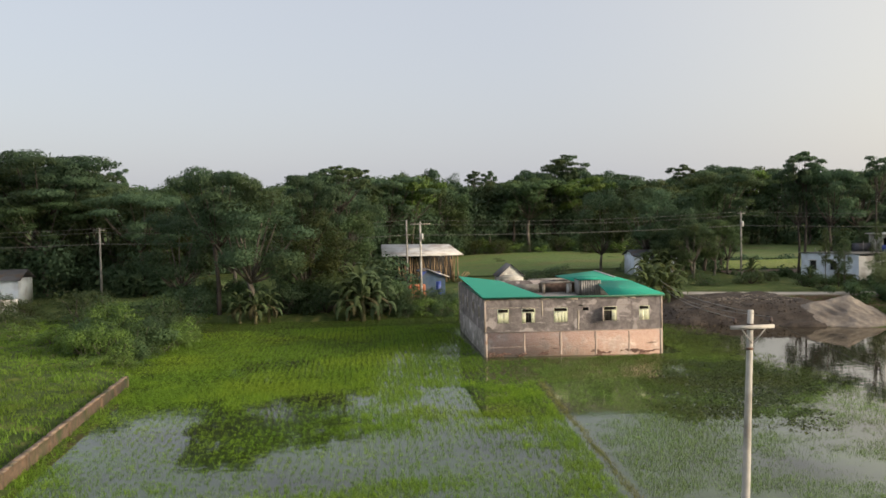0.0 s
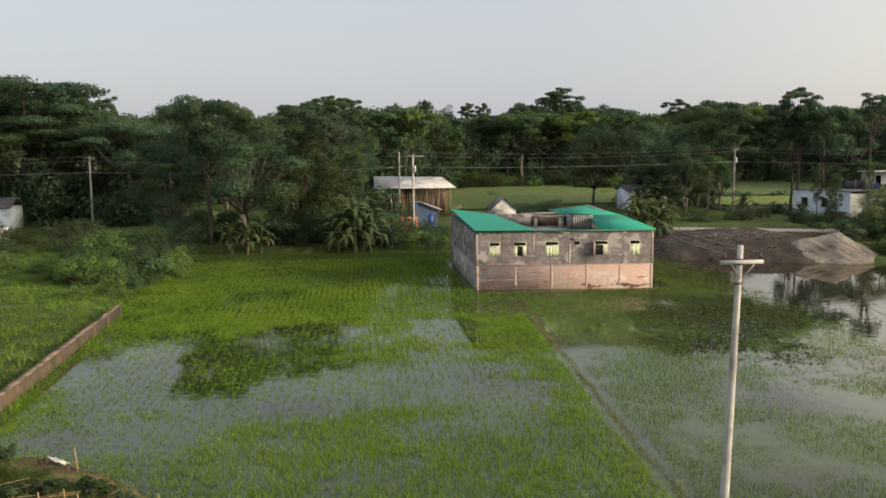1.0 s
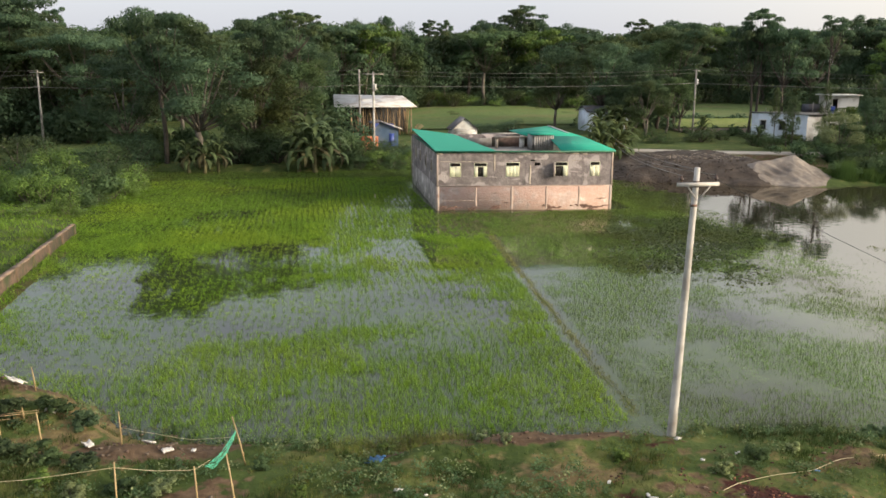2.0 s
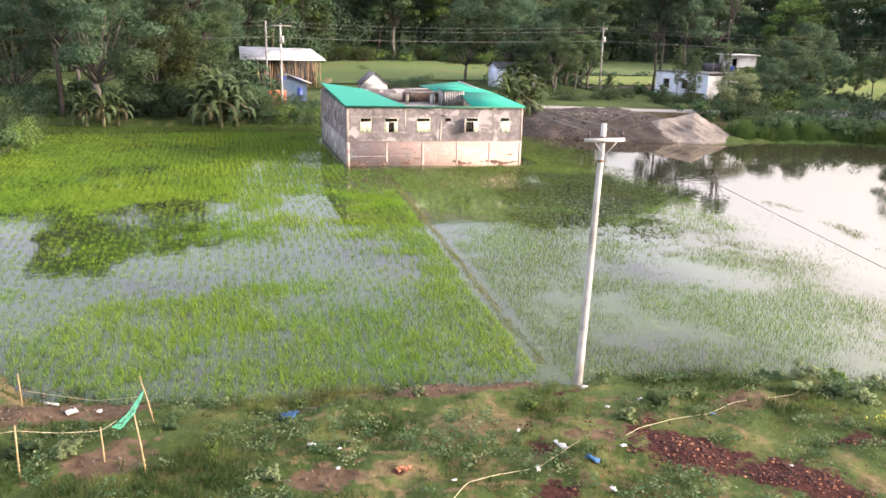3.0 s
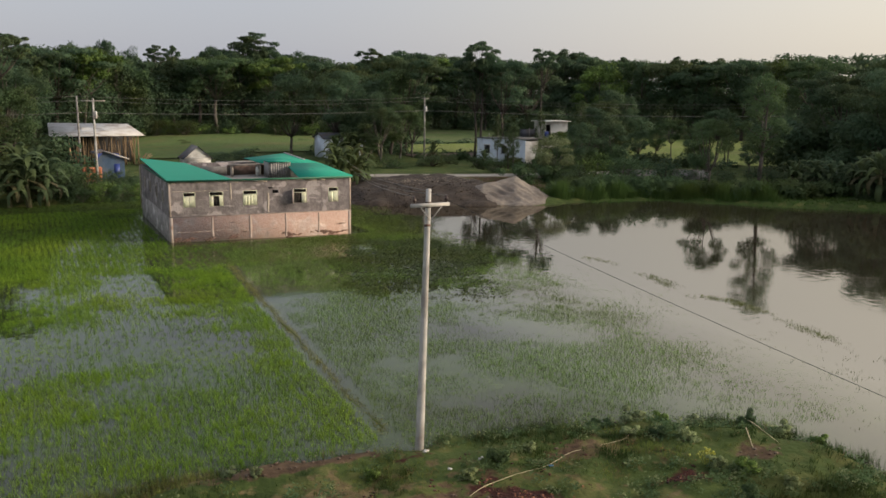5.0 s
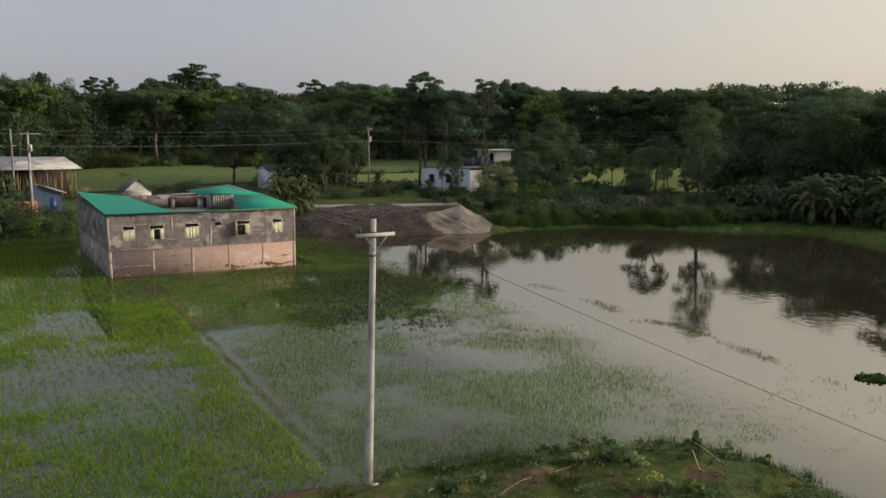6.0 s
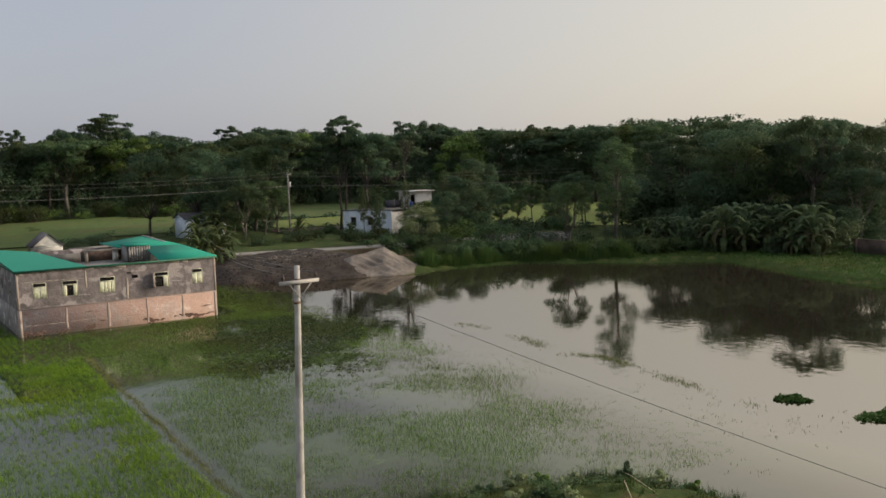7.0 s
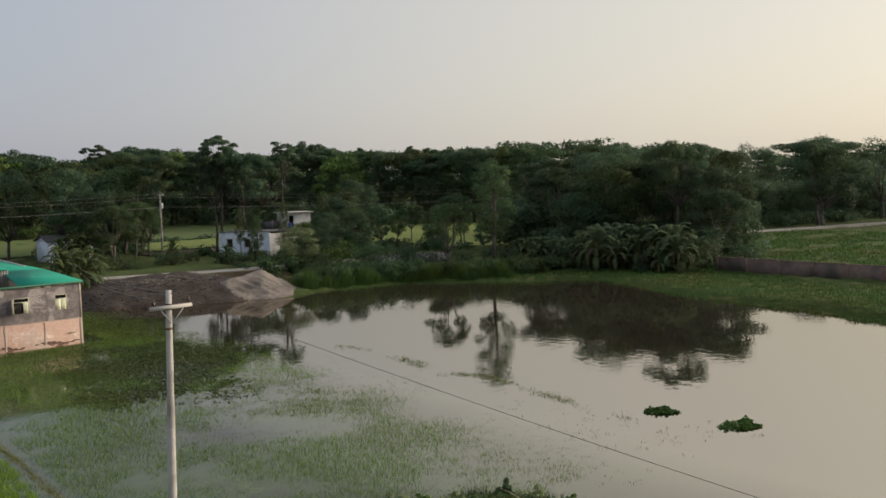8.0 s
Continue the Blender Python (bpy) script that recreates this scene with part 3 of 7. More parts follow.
plot("rice_plot_1", [(14, 134), (46, 134), (70, 196), (10, 186)], "bright green rice plot before the wood")
plot("rice_plot_2", [(62, 132), (86, 132), (97, 153), (74, 153)], "bright yellow-green rice plot behind the lane", M_LIME)
plot("rice_plot_3", [(86, 103), (108, 90), (165, 130), (130, 165)], "bright green rice plot behind the trees", M_LIME)
plot("rice_plot_4", [(-30, 104), (-14, 106), (-16, 140), (-26, 138)], "bright green plot seen between the trunks")
plot("fallow_plot", [(60, 120.5), (86, 119.5), (86, 129), (61, 130)], "bare brown fallow plot beside the rice", M_CLOD)
plot("meadow_plot", [(75, 157), (99, 157), (128, 214), (92, 218)], "dull green grass plot before the wood", M_MEADOW)
ribbon("road_2", [(128, 79), (138, 74.5), (146, 71.2), (160, 67), (183, 60), (215, 50)], 3.2, 0.75, 0.5, M_ROAD, "pale village road across the meadow")

# ---- rice, grass, reeds and weed ----
def tufts(name, label, category, xy, z, n, height, spread, width, mat, seed, lean=0.35):
    """Blades in tufts at the places xy: stuff that nobody could count."""
    r = np.random.RandomState(seed)
    k = np.repeat(np.arange(len(xy)), n)
    h = np.broadcast_to(height, (len(xy),))[k] * r.uniform(0.55, 1.15, len(k))
    base = np.column_stack([xy[k] + r.normal(0, 1, (len(k), 2)) * spread, np.broadcast_to(z, (len(xy),))[k] - 0.04])
    a = r.uniform(0, 2 * np.pi, len(k))
    out = np.column_stack([np.cos(a), np.sin(a)])
    tip = base + np.column_stack([out * (h * r.uniform(0.05, lean * 2, len(k)))[:, None], h + 0.04])
    side = np.column_stack([-out[:, 1], out[:, 0], 0 * a]) * (np.broadcast_to(width, (len(xy),))[k] * r.uniform(0.6, 1.2, len(k)))[:, None]
    me = Geo().blades(base, tip, side).mesh(name, mat)
    return tagged(new(name, me), label, category, kind="stuff")


def scatter(x0, x1, y0, y1, gap, seed, jitter=0.3, rows=0.0):
    r = np.random.RandomState(seed)
    x, y = np.meshgrid(np.arange(x0, x1, gap), np.arange(y0, y1, gap))
    x, y = x.ravel(), y.ravel()
    x = x + r.normal(0, gap * jitter, len(x)) + rows * (y - y0)
    return np.column_stack([x, y + r.normal(0, gap * jitter, len(x))]), r


def rice_cover(x, y):
    """How much of the flooded field the rice covers, 0 to 1."""
    blob = lambda cx, cy, rx, ry: np.exp(-(np.hypot((x - cx) / rx, (y - cy) / ry) ** 4))
    c = np.full(x.shape, 0.63)
    c += 0.30 * blob(-5, 55.5, 13, 2.6) + 0.25 * blob(3.0, 48, 2.6, 6) + 0.36 * blob(11.2, 50, 3.2, 6.0) + 0.22 * step(57, 62, y)
    c -= 0.42 * blob(-8.5, 43.5, 5.5, 5.5) + 0.40 * blob(-2.5, 38.2, 4.6, 3.6) + 0.40 * blob(-7.5, 33.6, 4.0, 1.9) + 0.38 * blob(7.3, 39.3, 3.6, 3.6) + 0.34 * blob(7.0, 50.5, 2.2, 3.2) + 0.25 * blob(0.8, 51, 2.0, 1.8)
    c += 0.22 * blob(-3.5, 29.0, 7, 2.6) + 0.30 * blob(3.2, 38.0, 0.6, 0.5) + 0.22 * blob(10.6, 30.5, 1.4, 5.5) + 0.14 * blob(2, 33, 4, 2.4)
    c += 0.10 * step(38, 34, y) - 0.34 * blob(-4.0, 47.5, 5.2, 6.6)
    c += 0.28 * cloud(x, y, 5.0, 22) + 0.20 * cloud(x, y, 1.6, 23, 3)
    return np.clip(c, 0.42, 1.0)


def in_field(p):
    d = edge_distance(p[:, 0], p[:, 1], SHORE)
    b = bund_x(p[:, 1])
    left = (p[:, 0] < b - 0.4) | (p[:, 1] > 54)
    clear = ~((p[:, 0] > 11.0) & (p[:, 0] < 27.0) & (p[:, 1] > 62.6 - (p[:, 0] - 11) * 0.0) & (p[:, 1] < 81.5))
    return (d > 0.0) & left & clear & (p[:, 0] < 26.5)


def build_rice():
    # rice hills set in rows that run away from the bank
    r = np.random.RandomState(31)
    x, y = np.meshgrid(np.arange(-17, 14, 0.40), np.arange(24, 84, 0.23))
    x, y = x.ravel(), y.ravel()
    p = np.column_stack([x + 0.035 * (y - 24) + 0.16 * cloud(x, y, 7, 30, 3) + r.normal(0, 0.05, len(x)), y + r.normal(0, 0.08, len(x))])
    p = p[in_field(p)]
    open_water = 1 - 0.9 * step(10.0, 12.5, p[:, 0]) * step(54, 57.5, p[:, 1])
    cover = rice_cover(p[:, 0], p[:, 1]) * open_water
    p = p[r.uniform(0, 1, len(p)) < np.clip(cover * 1.25, 0, 1)]
    c = rice_cover(p[:, 0], p[:, 1])
    tufts("rice_field", "young green rice standing in rows in shallow flood water", "rice", p, 0.0, 14, 0.05 + 0.18 * c, 0.072, 0.0095, M_RICE, 32, 0.8)
    # seedlings that strayed between the rows
    p, r = scatter(-17, 14, 24, 84, 0.22, 131, 0.45)
    p = p[in_field(p)]
    cover = rice_cover(p[:, 0], p[:, 1]) * (1 - 0.9 * step(10.0, 12.5, p[:, 0]) * step(54, 57.5, p[:, 1]))
    p = p[r.uniform(0, 1, len(p)) < np.clip(1.5 * cover - 0.42, 0, 0.85) * (1 - 0.75 * step(55.5, 59, p[:, 1]))]
    c = rice_cover(p[:, 0], p[:, 1])
    tufts("stray_rice", "loose young rice filling the gaps between the rows", "rice", p, 0.0, 10, 0.05 + 0.10 * c, 0.11, 0.0085, M_RICE, 132, 0.9)
    # taller bright clumps where the rice is at its thickest
    p, r = scatter(-14, 13, 25, 60, 0.26, 133, 0.5)
    p = p[in_field(p)]
    thick = rice_cover(p[:, 0], p[:, 1]) + 0.45 * cloud(p[:, 0], p[:, 1], 1.8, 134, 3)
    p = p[(thick + r.uniform(-0.22, 0.22, len(p)) > 1.02) & ((p[:, 0] < 10.5) | (p[:, 1] < 54))]
    tufts("lush_rice", "tall bright yellow-green rice in thick clumps", "rice", p, 0.0, 12, 0.16 + 0.11 * r.uniform(0, 1, len(p)), 0.10, 0.010, M_RICE_LUSH, 135, 0.7)
    # finer grass between the rows, where the rice is thick
    p, r = scatter(-17, 27, 24.5, 92, 0.30, 33, 0.45)
    p = p[in_field(p)]
    c = rice_cover(p[:, 0], p[:, 1])
    back = step(63, 74, p[:, 1] + 3 * cloud(p[:, 0], p[:, 1], 6, 84, 3))
    side = step(10.5, 13, p[:, 0]) * step(70, 62, p[:, 1])
    p = p[r.uniform(0, 1, len(p)) < np.clip(c - 0.62, 0, 1) * 1.3 * (1 - 0.85 * side) * (1 - back)]
    tufts("paddy_grass", "thick green grass in the flooded field", "grass", p, 0.0, 10, 0.13 * step(16, 8, p[:, 0]) + 0.06, 0.15, 0.015, M_RICE_DEEP, 34, 0.6)
    # low dark marsh grass at the foot of the building and at the back of the field
    q, r = scatter(-17, 34, 50, 92, 0.21, 85, 0.5)
    lot = (q[:, 0] > 11.0) & (q[:, 0] < 26.8) & (q[:, 1] > 62.6) & (q[:, 1] < 81.5)
    # beyond x 18 the grass reaches further out, standing in for dark reflections
    front = step(50.5, 56.5, q[:, 1] + 4 * step(18, 21, q[:, 0]) + 2 * cloud(q[:, 0], q[:, 1], 3, 86, 3)) * step(10.5, 13.0, q[:, 0]) * step(34, 28, q[:, 0] + 1.5 * cloud(q[:, 0], q[:, 1], 2.5, 87, 3))
    rear = step(62, 74, q[:, 1] + 3 * cloud(q[:, 0], q[:, 1], 6, 84, 3)) * step(12.5, 10.5, q[:, 0])
    d = edge_distance(q[:, 0], q[:, 1], SHORE)
    corner = np.exp(-np.hypot((q[:, 0] - 8.6) / 3.6, (q[:, 1] - 63.0) / 6.5) ** 4)
    q = q[(r.uniform(0, 1, len(q)) < 0.95 * np.maximum.reduce([front, rear, 0.85 * corner])) & ~lot & (d > -0.3)]
    tufts("marsh_grass", "low dark green marsh grass matted over the shallows", "grass", q, 0.0, 11, 0.085, 0.13, 0.016, M_MARSH, 88, 1.3)
    # the bund, the grass strip before the building and sparse weed over the open water
    y = np.random.RandomState(35).uniform(24.5, 54.5, 1000)
    r = np.random.RandomState(36)
    p = np.column_stack([bund_x(y) + r.normal(0, 0.09, len(y)) + 0.10 * lumps(bund_x(y), y, 6.0, 11), y])
    tufts("bund_grass", "olive grass along the low earth bund", "grass", p, 0.0, 5, 0.08, 0.09, 0.013, M_OLIVE, 37, 0.8)
    p, r = scatter(11, 38, 19, 80, 0.18, 38, 0.5)
    d = edge_distance(p[:, 0], p[:, 1], SHORE)
    east = p[:, 0] - np.interp(p[:, 1], [14, 25, 45, 60, 76], [26, 28.5, 30.5, 30, 27]) + 1.8 * cloud(p[:, 0], p[:, 1], 6, 48, 3)
    patch = cloud(p[:, 0], p[:, 1], 5.5, 40, 4) + 0.35 * cloud(p[:, 0], p[:, 1], 1.1, 47, 2)
    cover = (0.76 + 0.95 * patch) * step(2.5, -5, east) + 0.14 * step(6, -2, east)
    cover *= 1 - 0.8 * np.exp(-np.hypot((p[:, 0] - 26) / 5.0, (p[:, 1] - 53.0) / 8.0) ** 4)
    cover += 0.45 * np.exp(-np.hypot((p[:, 0] - 20) / 5, (p[:, 1] - 28) / 2.0) ** 2)
    cover += 0.45 * step(24, 16, p[:, 0] + 2 * cloud(p[:, 0], p[:, 1], 3, 89, 3)) * step(44, 38, p[:, 1])
    cover -= 0.5 * np.exp(-np.hypot((p[:, 0] - 14.2) / 1.8, (p[:, 1] - 45) / 6.0) ** 4)
    house = (p[:, 0] > 11.0) & (p[:, 0] < 26.8) & (p[:, 1] > 62.6) & (p[:, 1] < 81.5)
    keep = (r.uniform(0, 1, len(p)) < cover) & (d > -0.3) & (p[:, 0] > bund_x(p[:, 1]) + 0.5) & ~house
    tufts("flooded_grass", "sparse grass rising out of the flood water", "grass", p[keep], 0.0, 9, 0.03 + 0.09 * np.clip(cover[keep], 0, 1.3), 0.11, 0.0088, M_WEED, 42, 0.9)
    # floating leafy weed near the house, dark and matted, spread wider in place of dark reflections
    q, r = scatter(17.5, 34, 38, 64, 0.24, 49, 0.5)
    near = 1.32 - np.hypot((q[:, 0] - 24.6) / 5.4, (q[:, 1] - 51.0 - 0.8 * (q[:, 0] - 25)) / 7.0) + 0.6 * cloud(q[:, 0], q[:, 1], 3.5, 50)
    q = q[r.uniform(0, 1, len(q)) < np.clip(near * 1.5, 0, 0.9)]
    k = np.repeat(np.arange(len(q)), 11)
    c = np.column_stack([q[k] + r.normal(0, 0.16, (len(k), 2)), r.uniform(0.005, 0.05, len(k))])
    nrm = unit(r.normal(0, 0.35, (len(k), 3)) + (0, 0, 1))
    u = unit(np.cross(nrm, r.normal(0, 1, (len(k), 3))))
    w = r.uniform(0.04, 0.09, len(k))[:, None]
    tagged(new("floating_weed", Geo().leaves(c, u * w, np.cross(nrm, u) * w * 0.7).mesh("floating_weed", M_FLOAT)), "dark matted weed leaves floating beside the house", "weed", kind="stuff")
    r = np.random.RandomState(43)
    y = r.uniform(16, 47, 1100)
    x = np.interp(y, [16, 18.5, 22, 25.3, 33, 35.5, 40, 43.5, 47], [35.2, 34.5, 34.1, 34.5, 36.0, 34.9, 36.2, 37.2, 36.2]) + r.normal(0, 0.28, len(y))
    thick = np.clip(0.9 * cloud(x, y, 3.0, 44, 2) + 0.0 + 0.4 * step(31.5, 33.5, y) * step(42, 40, y), 0, 1) > r.uniform(0, 0.9, len(y))
    tufts("weed_line", "broken line of weeds breaking the pond surface", "weed", np.column_stack([x, y])[thick], 0.0, 6, 0.10, 0.13, 0.014, M_GRASS, 45, 0.7)
    # single stems scattered between the weed line and the bank
    q = np.column_stack([r.uniform(24, 36, 420), r.uniform(17, 44, 420)])
    q = q[cloud(q[:, 0], q[:, 1], 4, 46, 3) > r.uniform(-0.2, 0.8, len(q))]
    tufts("pond_stems", "scattered stems of drowned weed in the pond", "weed", q, 0.0, 5, 0.09, 0.14, 0.013, M_GRASS, 48, 0.7)


def build_bank_grass():
    """Several plants share the bank: short turf, taller clumps, dry straw, broad-leaved weeds and a rough edge at the water."""
    p, r = scatter(-18, 25, 7, 32, 0.13, 51, 0.5)
    d = edge_distance(p[:, 0], p[:, 1], SHORE)
    soil, chips, dry = ground_kind(p[:, 0], p[:, 1])
    bare = np.maximum(soil, chips)
    lush = np.clip(0.5 + 0.55 * cloud(p[:, 0], p[:, 1], 2.4, 52, 3) + 0.3 * cloud(p[:, 0], p[:, 1], 0.7, 55, 2), 0.03, 1)
    keep = (d < 0.35) & (r.uniform(0, 1, len(p)) < lush * np.clip(1.1 - 2.0 * bare, 0.03, 1))
    p, dry, d, lush = p[keep], dry[keep], d[keep], lush[keep]
    z = np.maximum(ground_z(p[:, 0], p[:, 1]), -0.02)
    pick = r.uniform(0, 1, len(p))
    brown = pick < 0.10 + 0.6 * dry
    tone = cloud(p[:, 0], p[:, 1], 2.2, 66, 3) + 0.5 * cloud(p[:, 0], p[:, 1], 0.8, 67, 2) + 0.22 * step(9, 3, p[:, 0])
    deep = ~brown & (tone > 0.18)
    bright = ~brown & (tone < -0.30)
    fresh = ~brown & ~deep & ~bright
    h = 0.05 + 0.13 * lush + 0.14 * step(-1.2, 0, d)
    tufts("bank_grass", "uneven green grass on the bank", "grass", p[fresh], z[fresh], 8, h[fresh], 0.05, 0.010, M_GRASS, 53, 0.6)
    tufts("dark_bank_grass", "rank dark green grass in clumps on the bank", "grass", p[deep], z[deep], 9, h[deep] * 1.6, 0.06, 0.012, M_RANK, 68, 0.6)
    tufts("short_bank_grass", "short bright green turf in patches on the bank", "grass", p[bright], z[bright], 9, h[bright] * 0.8, 0.055, 0.010, M_TURF, 70, 0.8)
    tufts("dry_bank_grass", "dry straw-coloured grass on the bank", "grass", p[brown], z[brown], 8, h[brown] * 0.9, 0.055, 0.009, M_GRASS_DRY, 54, 0.9)
    # broad-leaved weeds, in patches
    q, r = scatter(-18, 24, 9, 30, 0.30, 69, 0.5)
    d = edge_distance(q[:, 0], q[:, 1], SHORE)
    bare = np.maximum(*ground_kind(q[:, 0], q[:, 1])[:2])
    keep = (d < 0.1) & (bare < 0.35) & (lumps(q[:, 0], q[:, 1], 4.5, 76) + 0.6 * lumps(q[:, 0], q[:, 1], 1.4, 77) > np.where(d > -1.2, -0.1, 0.22))
    q = q[keep]
    for name, mat, part_of, seed in (("weed_patch", M_LEAF[1], 0, 78), ("pale_weed_patch", M_WEEDPALE, 1, 79)):
        s = q[(np.arange(len(q)) % 4 == 0) == bool(part_of)]
        n = 22
        k = np.repeat(np.arange(len(s)), n)
        high = r.uniform(0.10, 0.34, len(s))[k]
        off = r.normal(0, 0.11, (len(k), 2))
        c = np.column_stack([s[k] + off, np.maximum(ground_z(s[k][:, 0], s[k][:, 1]), 0) + high * r.uniform(0.15, 1.0, len(k))])
        nrm = unit(r.normal(0, 0.6, (len(k), 3)) + (0, 0, 1))
        u = unit(np.cross(nrm, r.normal(0, 1, (len(k), 3))))
        w = r.uniform(0.025, 0.06, len(k))[:, None]
        tagged(new(name, Geo().leaves(c, u * w, np.cross(nrm, u) * w * 0.6).mesh(name, mat)), "low broad-leaved weeds spreading over the bank", "weeds", kind="stuff")
    # clods along the broken edge and over the bare soil
    q, r = scatter(-12, 24, 9, 31, 0.22, 83, 0.6)
    d = edge_distance(q[:, 0], q[:, 1], SHORE)
    soil = ground_kind(q[:, 0], q[:, 1])[0]
    q = q[((np.abs(d + 0.25) < 0.3) & (r.uniform(0, 1, len(q)) < 0.55)) | (soil > r.uniform(0.25, 1.6, len(q)))]
    g = Geo()
    cube = np.array([(i, j, h) for h in (-1, 1) for i, j in ((-1, -1), (1, -1), (1, 1), (-1, 1))], float)
    for x, y in q:
        w = r.uniform(0.012, 0.042)
        g.add((cube + r.normal(0, 0.25, (8, 3))) * w * (1.3, 1.0, 0.7) + (x, y, max(float(ground_z(x, y)), 0) + 0.3 * w), [(0, 3, 2, 1), (4, 5, 6, 7), (0, 1, 5, 4), (1, 2, 6, 5), (2, 3, 7, 6), (3, 0, 4, 7)])
    tagged(new("earth_clod", g.mesh("earth_clod", M_CLOD)), "crumbling brown clods along the water's edge", "earth", kind="stuff")


def build_far_grass():
    p, r = scatter(-50, -13.6, 30, 96, 0.47, 56, 0.5)
    d = edge_distance(p[:, 0], p[:, 1], SHORE)
    p = p[(d < 0.5)]
    tufts("meadow_grass", "rank meadow grass beside the field wall", "grass", p, ground_z(p[:, 0], p[:, 1]), 8, 0.24 + 0.12 * lumps(p[:, 0], p[:, 1], 5, 57), 0.22, 0.040, M_RICE_DEEP, 58, 0.6)
    p, r = scatter(30, 130, 15, 106, 0.46, 59, 0.5)
    d = edge_distance(p[:, 0], p[:, 1], SHORE)
    soil = ground_kind(p[:, 0], p[:, 1])[0]
    lowly = (p[:, 0] > 55) | (p[:, 1] > 97)
    p = p[(d < 0.8) & (d > -14) & lowly & (r.uniform(0, 1, len(p)) > soil)]
    tufts("shore_grass", "green grass along the far shore", "grass", p, np.maximum(ground_z(p[:, 0], p[:, 1]), 0), 8, 0.22, 0.30, 0.04, M_LAWN, 60, 0.6)
    p, r = scatter(91, 160, 14, 70, 0.95, 161, 0.5)
    p = p[(lumps(p[:, 0], p[:, 1], 14, 162) + 0.5 * lumps(p[:, 0], p[:, 1], 5, 163) > -0.35) & (p[:, 1] < 74 - 0.28 * (p[:, 0] - 128).clip(0))]
    tufts("far_meadow_grass", "rank dark grass over the far meadow", "grass", p, ground_z(p[:, 0], p[:, 1]), 9, 0.35, 0.45, 0.09, M_LAWN, 164, 0.6)
    # tall reeds along the far shore
    r = np.random.RandomState(61)
    k = r.uniform(0, 1, 3200)
    x = 52.5 + 20 * k + r.normal(0, 0.5, len(k))
    y = np.interp(x, [52.5, 63, 72.5], [73.0, 71.0, 61.5]) + np.abs(r.normal(0, 1.3, len(k)))
    tufts("reed_bed", "tall green reeds along the pond edge", "reeds", np.column_stack([x, y]), 0.0, 9, np.clip(1.4 + 1.0 * lumps(x, y, 3, 62), 0.5, 2.6), 0.22, 0.04, M_REED, 63, 0.25)


# ---- trees ----
def branch(p, q, r, bend, k=5):
    """Points from p to q with a bend."""
    t = np.linspace(0, 1, k)[:, None]
    return np.asarray(p) * (1 - t) + np.asarray(q) * t + np.sin(t * np.pi) * np.asarray(bend) + r.normal(0, 0.06, (k, 3)) * np.sin(t * np.pi)


def crown(geo, clumps, per, size, r, flat=0.6):
    """Leaves over the outside of many clumps; (centre, radii) each."""
    c = np.array([a for a, b in clumps])
    s = np.array([b for a, b in clumps])
    w = (s[:, 0] * s[:, 1]) ** 1.0
    k = r.choice(len(c), int(per * len(c)), p=w / w.sum())
    d = unit(r.normal(0, 1, (len(k), 3)) + (0, 0, 0.25))
    rad = r.uniform(0.35, 1.0, len(k)) ** 0.5 * r.uniform(0.8, 1.22, len(k))
    at = c[k] + d * s[k] * rad[:, None]
    nrm = unit(d + r.normal(0, 0.55, d.shape) + (0, 0, flat))
    a = unit(np.cross(nrm, r.normal(0, 1, d.shape)))
    b = np.cross(nrm, a)
    q = size * r.uniform(0.6, 1.4, len(k))[:, None]
    geo.spray(at, a * q, b * q * 0.5, unit(d + (0, 0, 0.4) + r.normal(0, 0.35, d.shape)))


